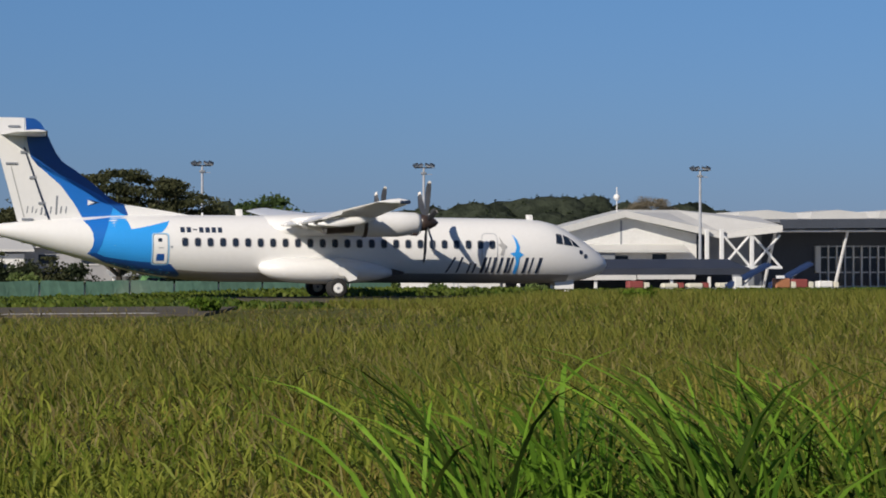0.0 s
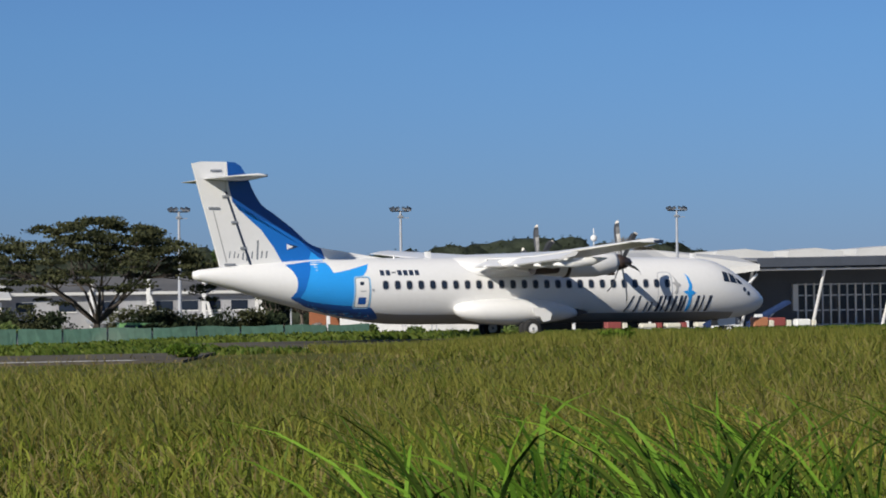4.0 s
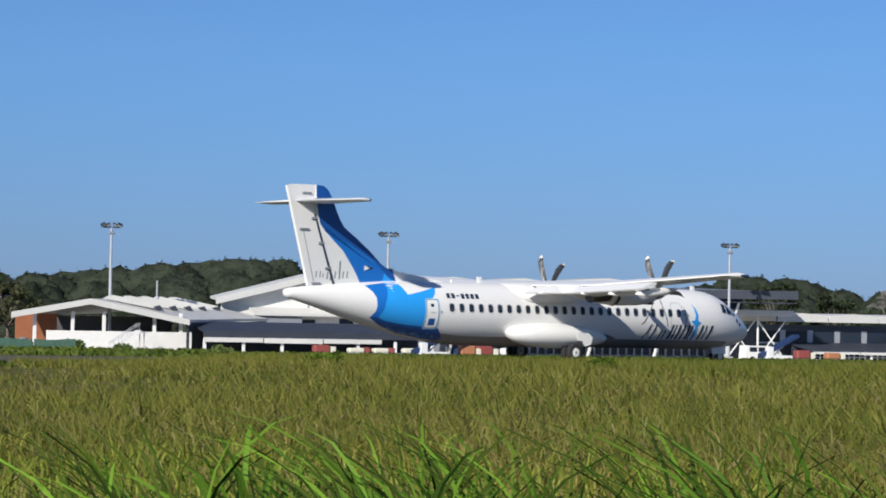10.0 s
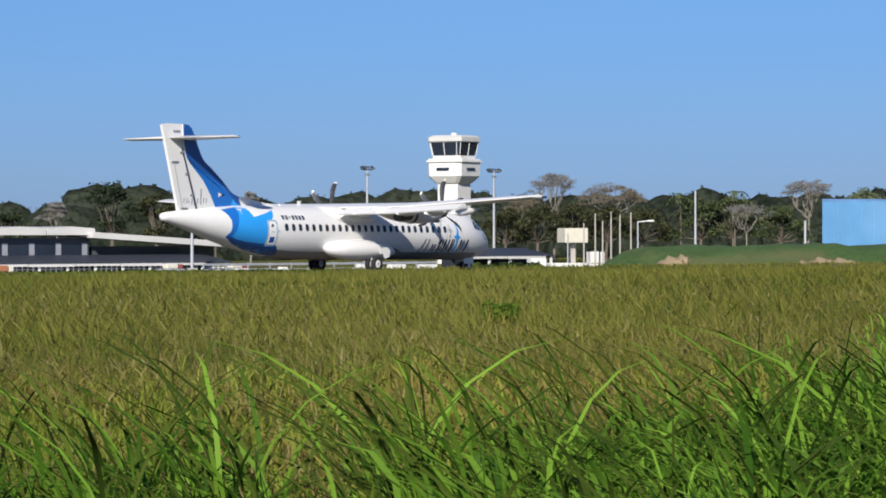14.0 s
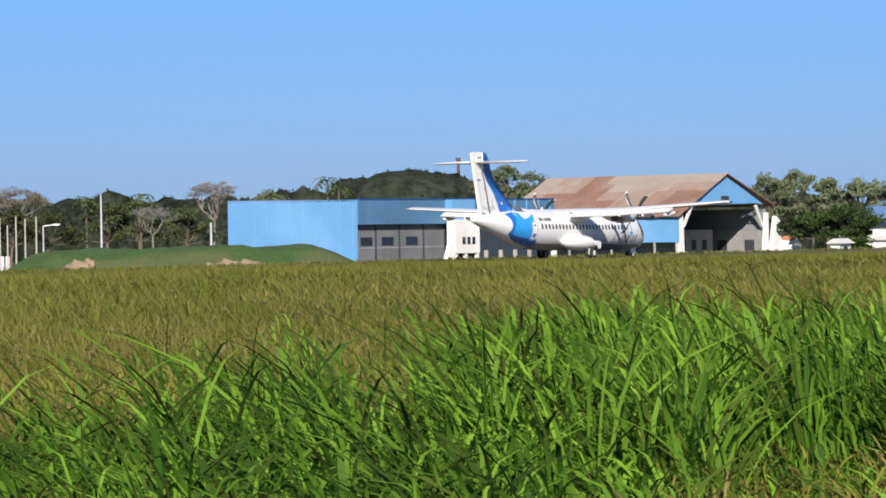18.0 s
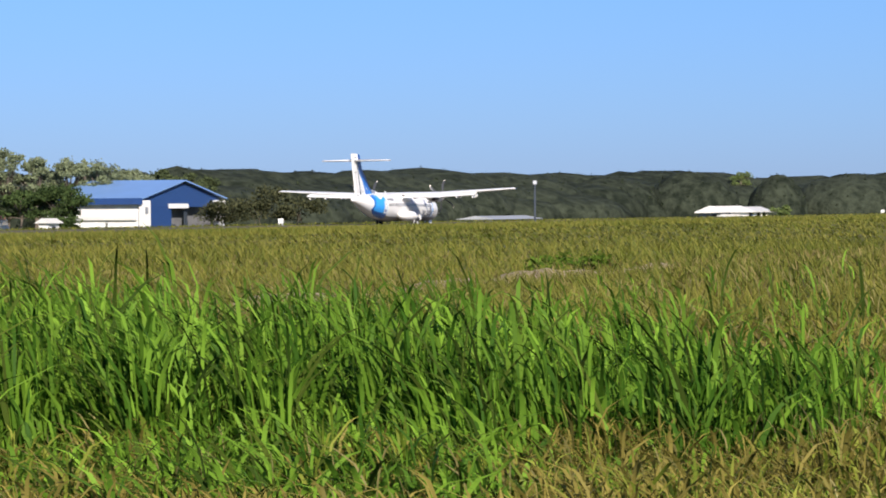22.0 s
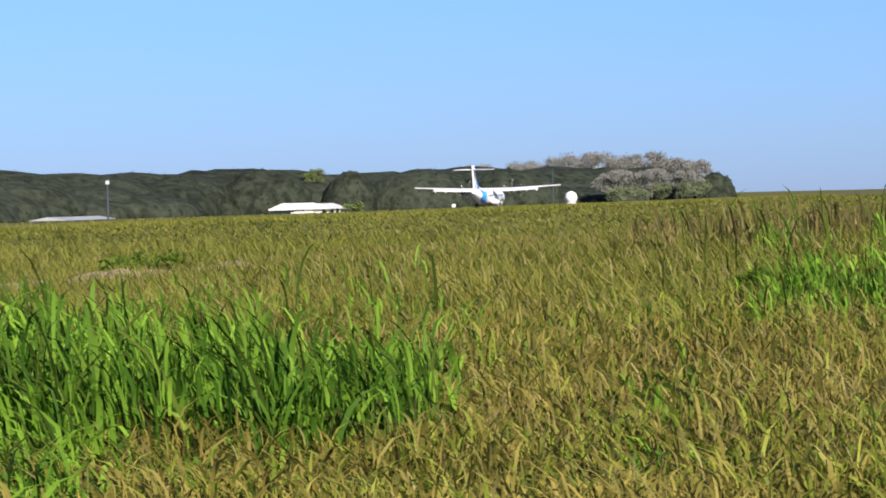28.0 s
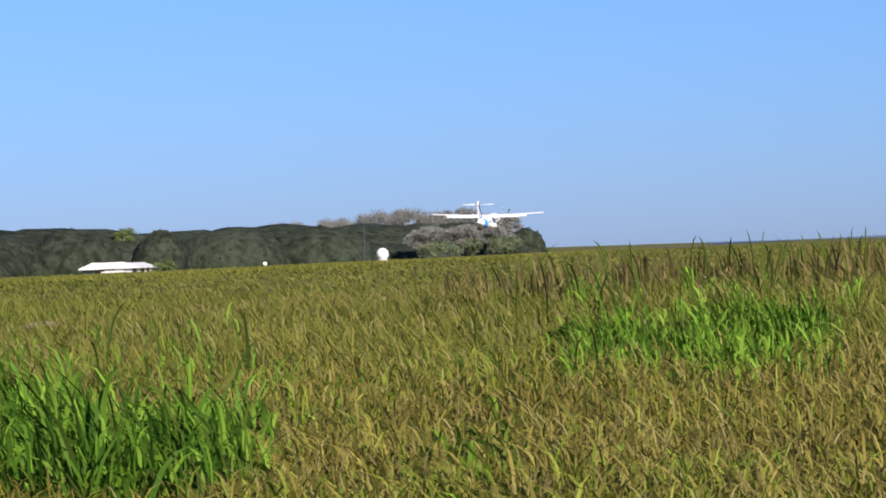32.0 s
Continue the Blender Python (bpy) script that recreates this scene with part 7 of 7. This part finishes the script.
for k, (az, w) in enumerate(((63.3, 12), (64.0, 13), (64.7, 12))):
    bush(az, 872, 5.6, w, "grey-green bush below the pale trees", CANOPY_HAZE, 175 + k, "bush", 330, .5)
for k, (az, d, t, w, m) in enumerate(((-8.4, 238, .8, 3.4, CANOPY_LIGHT), (-7.7, 240, .3, 3.0, CANOPY_OPEN), (-5.9, 250, -.4, 3.0, CANOPY), (-5.2, 250, .2, 4.0, CANOPY), (-1.2, 292, -1.0, 3.5, CANOPY_LIGHT), (-.2, 291, -1.6, 2.6, CANOPY_LIGHT), (-2.2, 300, -.6, 3.4, CANOPY_DRY),
                                      (1.9, 290, -1.4, 2.6, CANOPY_LIGHT), (27.9, 300, .2, 5, CANOPY), (29.5, 300, .4, 6, CANOPY))):
    bush(az, d, t, w, "leafy green bush at the edge of the apron", m, 100 + k)
WEED = leaf_mat("weed_leaves", (0.04, 0.09, 0.01), (0.13, 0.2, 0.025), 0.3, 0.8, wide=0.2)
for k, (az, d, t, w) in enumerate(((-4.85, 97, .35, 1.1), (4.0, 97, .62, 1.5), (9.6, 99, .55, 1.2), (53.3, 74, .55, 4.2), (65.9, 34, 1.1, .4), (24.2, 60, .62, .8), (-7.5, 150, -.55, 3), (-5.9, 152, -.6, 3))):
    bush(az, d, t, w, "low green weed standing out of the grass", WEED, 130 + k, "weed", 110, .16 if d < 110 else .25)


# bare strip and low bank in the field
def soil_bank():
    bm = bmesh.new()
    rows = []
    nr = random.Random(9)
    for k in range(33):
        u = 40 + k * 1.1
        p = at_uv(u, bank_line(u) + math.sin(k * .4) * .3, 0)
        g = ground_z(p.x, p.y)
        e = min(1, k / 3, (32 - k) / 3) * (.45 + .55 * abs(math.sin(k * .37)))
        rows.append([p + E_V * w + Vector((0, 0, g - .1 + e * h * nr.uniform(.8, 1.15))) for w, h in ((-.8, 0), (-.4, .27), (-.1, .36), (.3, .32), (.8, 0))])
    loft(bm, rows, close=False)
    tagged(part("soil_bank", bm, SOIL, smooth=True), "low bank of bare pale soil in the field", "soil bank")


soil_bank()


for k, (az, d, t, w) in enumerate(((-4.3, 300, .2, 5), (-3.4, 300, -.4, 4), (-3.0, 298, .6, 4), (-7.0, 262, -.9, 4), (-6.0, 262, -.6, 4), (-4.7, 262, -.3, 5), (-8.9, 262, 1.2, 5), (-9.5, 240, 1.0, 4))):
    bush(az, d, t, w, "dark leafy bush before the office block", CANOPY_OPEN if k % 2 else CANOPY, 150 + k)


for k, (az, d, t, w, m) in enumerate(((-8.7, 262, 2.4, 6, CANOPY), (-8.1, 270, 2.0, 6, CANOPY_OPEN), (-7.3, 275, 1.9, 6, CANOPY), (-5.9, 275, 2.2, 6, CANOPY_OPEN), (-5.2, 278, 2.6, 6, CANOPY), (-9.3, 258, 2.8, 7, CANOPY), (-5.5, 258, 1.7, 5, CANOPY), (-4.9, 262, 1.4, 5, CANOPY_OPEN), (-4.1, 285, 2.4, 6, CANOPY), (-3.5, 285, 2.0, 5, CANOPY_OPEN), (-2.9, 288, .8, 4, CANOPY), (-7.3, 244, -.2, 3, CANOPY), (-8.0, 246, .7, 4, CANOPY_OPEN), (-6.6, 246, -.9, 3, CANOPY_LIGHT))):
    bush(az, d, t, w, "dark leafy bush before the office block", m, 190 + k)


# bare soil and rubble on the flank of the mound
for k, (az, d, z, rx, rz) in enumerate(((27.75, 260.2, -1.0, 1.5, .6), (27.95, 260.8, -.7, .8, .5), (28.9, 260, -1.2, .5, .4), (30.4, 257.5, -1.2, 1.2, .45), (30.75, 257.2, -.95, 1.4, .5), (31.15, 256.8, -1.0, 1.5, .5), (31.4, 256.4, -1.15, .9, .35), (32.3, 256, -1.1, 1.2, .35))):
    co, f = lumpy((0, 0, 0), (rx, 1.3, rz), .55)
    x, y, _ = polar(az, d)
    heap = quick_mesh("soil_heap", co, f, SOIL)
    heap.matrix_basis = pose(x, y, z, 0, 0, -az)
    tagged(heap, "bare tan soil and rubble on the mound", "soil heap")


# an insect that crosses close before the lens
def insect():
    root = new("dragonfly")
    tagged(root, "orange-brown dragonfly in flight with a long thin tail", "insect")
    rings = []
    for x, r in ((-.05, .0008), (-.046, .002), (-.02, .0016), (-.01, .0024), (-.004, .0048), (.005, .005), (.009, .003), (.012, .0042), (.015, .003), (.017, .001)):
        rings.append([(x, r * math.cos(math.tau * k / 8), r * math.sin(math.tau * k / 8)) for k in range(8)])
    part("body", loft(bmesh.new(), rings), ORANGE, root, smooth=True)
    for s in (-1, 1):
        bm = bmesh.new()
        prism(bm, [(-.012, s * .003), (.006, s * .003), (.01, s * .022), (-.004, s * .03), (-.014, s * .018)], "z", .0035, .0042)
        part("wing", bm, CREAM, root, "pale thin wing")
    return root


INSECT = insect()



# ---- what moves ----
def motions():
    # seconds, place, heading, nose up, bank of the aeroplane
    poses = [(0, -5.18, 125.35, -0.26, 74.8, -0.5, 0.0), (0.5, -3.95, 125.38, -0.29, 73.7, -0.5, 0.0), (1, -2.73, 125.4, -0.3, 72.7, -0.5, 0.0),
             (1.5, -1.54, 125.41, -0.31, 71.3, -0.5, 0.0), (2, -0.4, 125.4, -0.29, 69.9, -0.4, 0.0), (2.5, 0.72, 125.49, -0.27, 68.8, -0.4, 0.0),
             (3, 1.81, 125.58, -0.26, 67.9, -0.3, 0.0), (3.5, 2.86, 125.65, -0.24, 66.8, -0.3, 0.0), (4, 3.93, 125.73, -0.22, 65.8, -0.3, 0.0),
             (4.5, 4.97, 126.02, -0.22, 64.8, -0.3, 0.0), (6.5, 8.96, 127.09, -0.19, 61.1, -0.2, 0.0), (7, 9.94, 127.36, -0.19, 60.2, -0.2, 0.0),
             (7.5, 10.98, 127.95, -0.19, 60.0, -0.2, 0.0), (8, 12.22, 128.61, -0.18, 59.6, -0.2, 0.0), (8.5, 13.68, 129.43, -0.18, 59.3, -0.2, 0.0),
             (9, 15.33, 130.3, -0.17, 59.0, -0.2, 0.0), (9.5, 17.24, 131.22, -0.17, 59.0, -0.2, 0.0), (10, 19.5, 132.23, -0.17, 58.9, -0.2, 0.0),
             (10.5, 22.17, 133.22, -0.15, 58.7, -0.2, 0.0), (11, 25.32, 134.62, -0.14, 58.9, -0.2, 0.0), (11.5, 28.98, 136.17, -0.13, 59.1, -0.3, 0.0),
             (12, 33.23, 137.87, -0.13, 59.3, -0.3, 0.0), (12.5, 38.19, 139.96, -0.13, 59.5, -0.4, 0.0), (13, 43.75, 142.2, -0.14, 59.9, -0.4, 0.0),
             (13.5, 49.91, 144.41, -0.16, 60.2, -0.4, 0.0), (14, 56.67, 146.78, -0.17, 60.7, -0.5, 0.0), (14.5, 63.88, 149.08, -0.19, 60.9, -0.5, 0.0),
             (16.5, 99.12, 160.22, -0.23, 62.8, -0.6, 0.0), (17, 108.93, 163.28, -0.24, 63.3, -0.6, 0.0), (17.5, 119.54, 166.5, -0.25, 63.9, -0.6, -0.1),
             (18, 130.78, 169.89, -0.28, 64.5, -0.6, -0.1), (18.5, 142.63, 173.45, -0.29, 65.2, -0.6, -0.2), (19, 154.96, 177.15, -0.31, 65.8, -0.6, -0.3),
             (19.5, 167.24, 180.23, -0.37, 66.4, -0.6, -0.3), (20, 180.14, 183.49, -0.48, 66.8, -0.6, -0.4), (20.5, 193.9, 186.98, -0.55, 67.4, -0.6, -0.4),
             (21, 208.2, 190.69, -0.61, 67.8, -0.6, -0.4), (21.5, 222.6, 194.43, -0.63, 68.1, -0.6, -0.4), (22, 237.1, 198.2, -0.65, 68.5, -0.5, -0.3),
             (22.5, 252.31, 202.41, -0.63, 68.9, -0.5, -0.3), (23, 267.83, 206.72, -0.61, 69.3, -0.5, -0.3), (23.5, 283.79, 210.93, -0.53, 69.5, -0.5, -0.2),
             (24, 300.52, 215.33, -0.49, 69.7, -0.5, -0.1), (24.5, 317.76, 219.81, -0.51, 69.9, -0.5, -0.1), (25, 335.09, 224.32, -0.53, 70.0, -0.5, 0.0),
             (25.5, 352.98, 229.07, -0.56, 70.2, -0.5, 0.0), (28, 448.21, 252.84, -0.69, 70.9, -0.3, 0.0), (29, 485.36, 261.42, -0.63, 72.0, 1.7, -0.3),
             (30, 523.67, 269.91, -0.04, 73.0, 4.5, 0.8), (31, 565.39, 280.36, 2.61, 73.5, 5.0, 1.0), (32, 608.08, 291.09, 5.66, 73.7, 4.0, 0.8)]
    walk(PLANE, [(t, pose(x, y, z, 0, 0, 90 - head) @ pose(0, 0, 0, bank, -up, 0)) for t, x, y, z, head, up, bank in poses])
    # the blades turn as the film shows them: slowly against the shutter
    for k, prop in enumerate(PROPELLERS):
        base = prop.matrix_basis.copy()
        walk(prop, [(t * 0.5, base @ pose(0, 0, 0, 7 * k + t * 19)) for t in range(65)])

    # the wheels roll until the aeroplane lifts off
    for wheel, radius in WHEELS:
        base = wheel.matrix_basis.copy()
        walk(wheel, [(t * 0.5, base @ pose(0, 0, 0, 0, 62 * min(t, 59), 0)) for t in range(65)])

    # the insect rests out of sight in the grass, and crosses once
    rest = bearing(85, -40, 2.4)
    path = [(0, rest), (20.0, rest), (20.4, bearing(60, 1.2, 1.1)), (20.5, bearing(55.2, 1.75, 1.1)), (20.6, bearing(50, 5.2, 1.1)), (21.0, bearing(20, 25, 3)), (32, bearing(10, 30, 30))]
    walk(INSECT, [(t, Matrix.Translation(EYE + p) @ pose(0, 0, 0, 10, 5, 125)) for t, p in path])


motions()
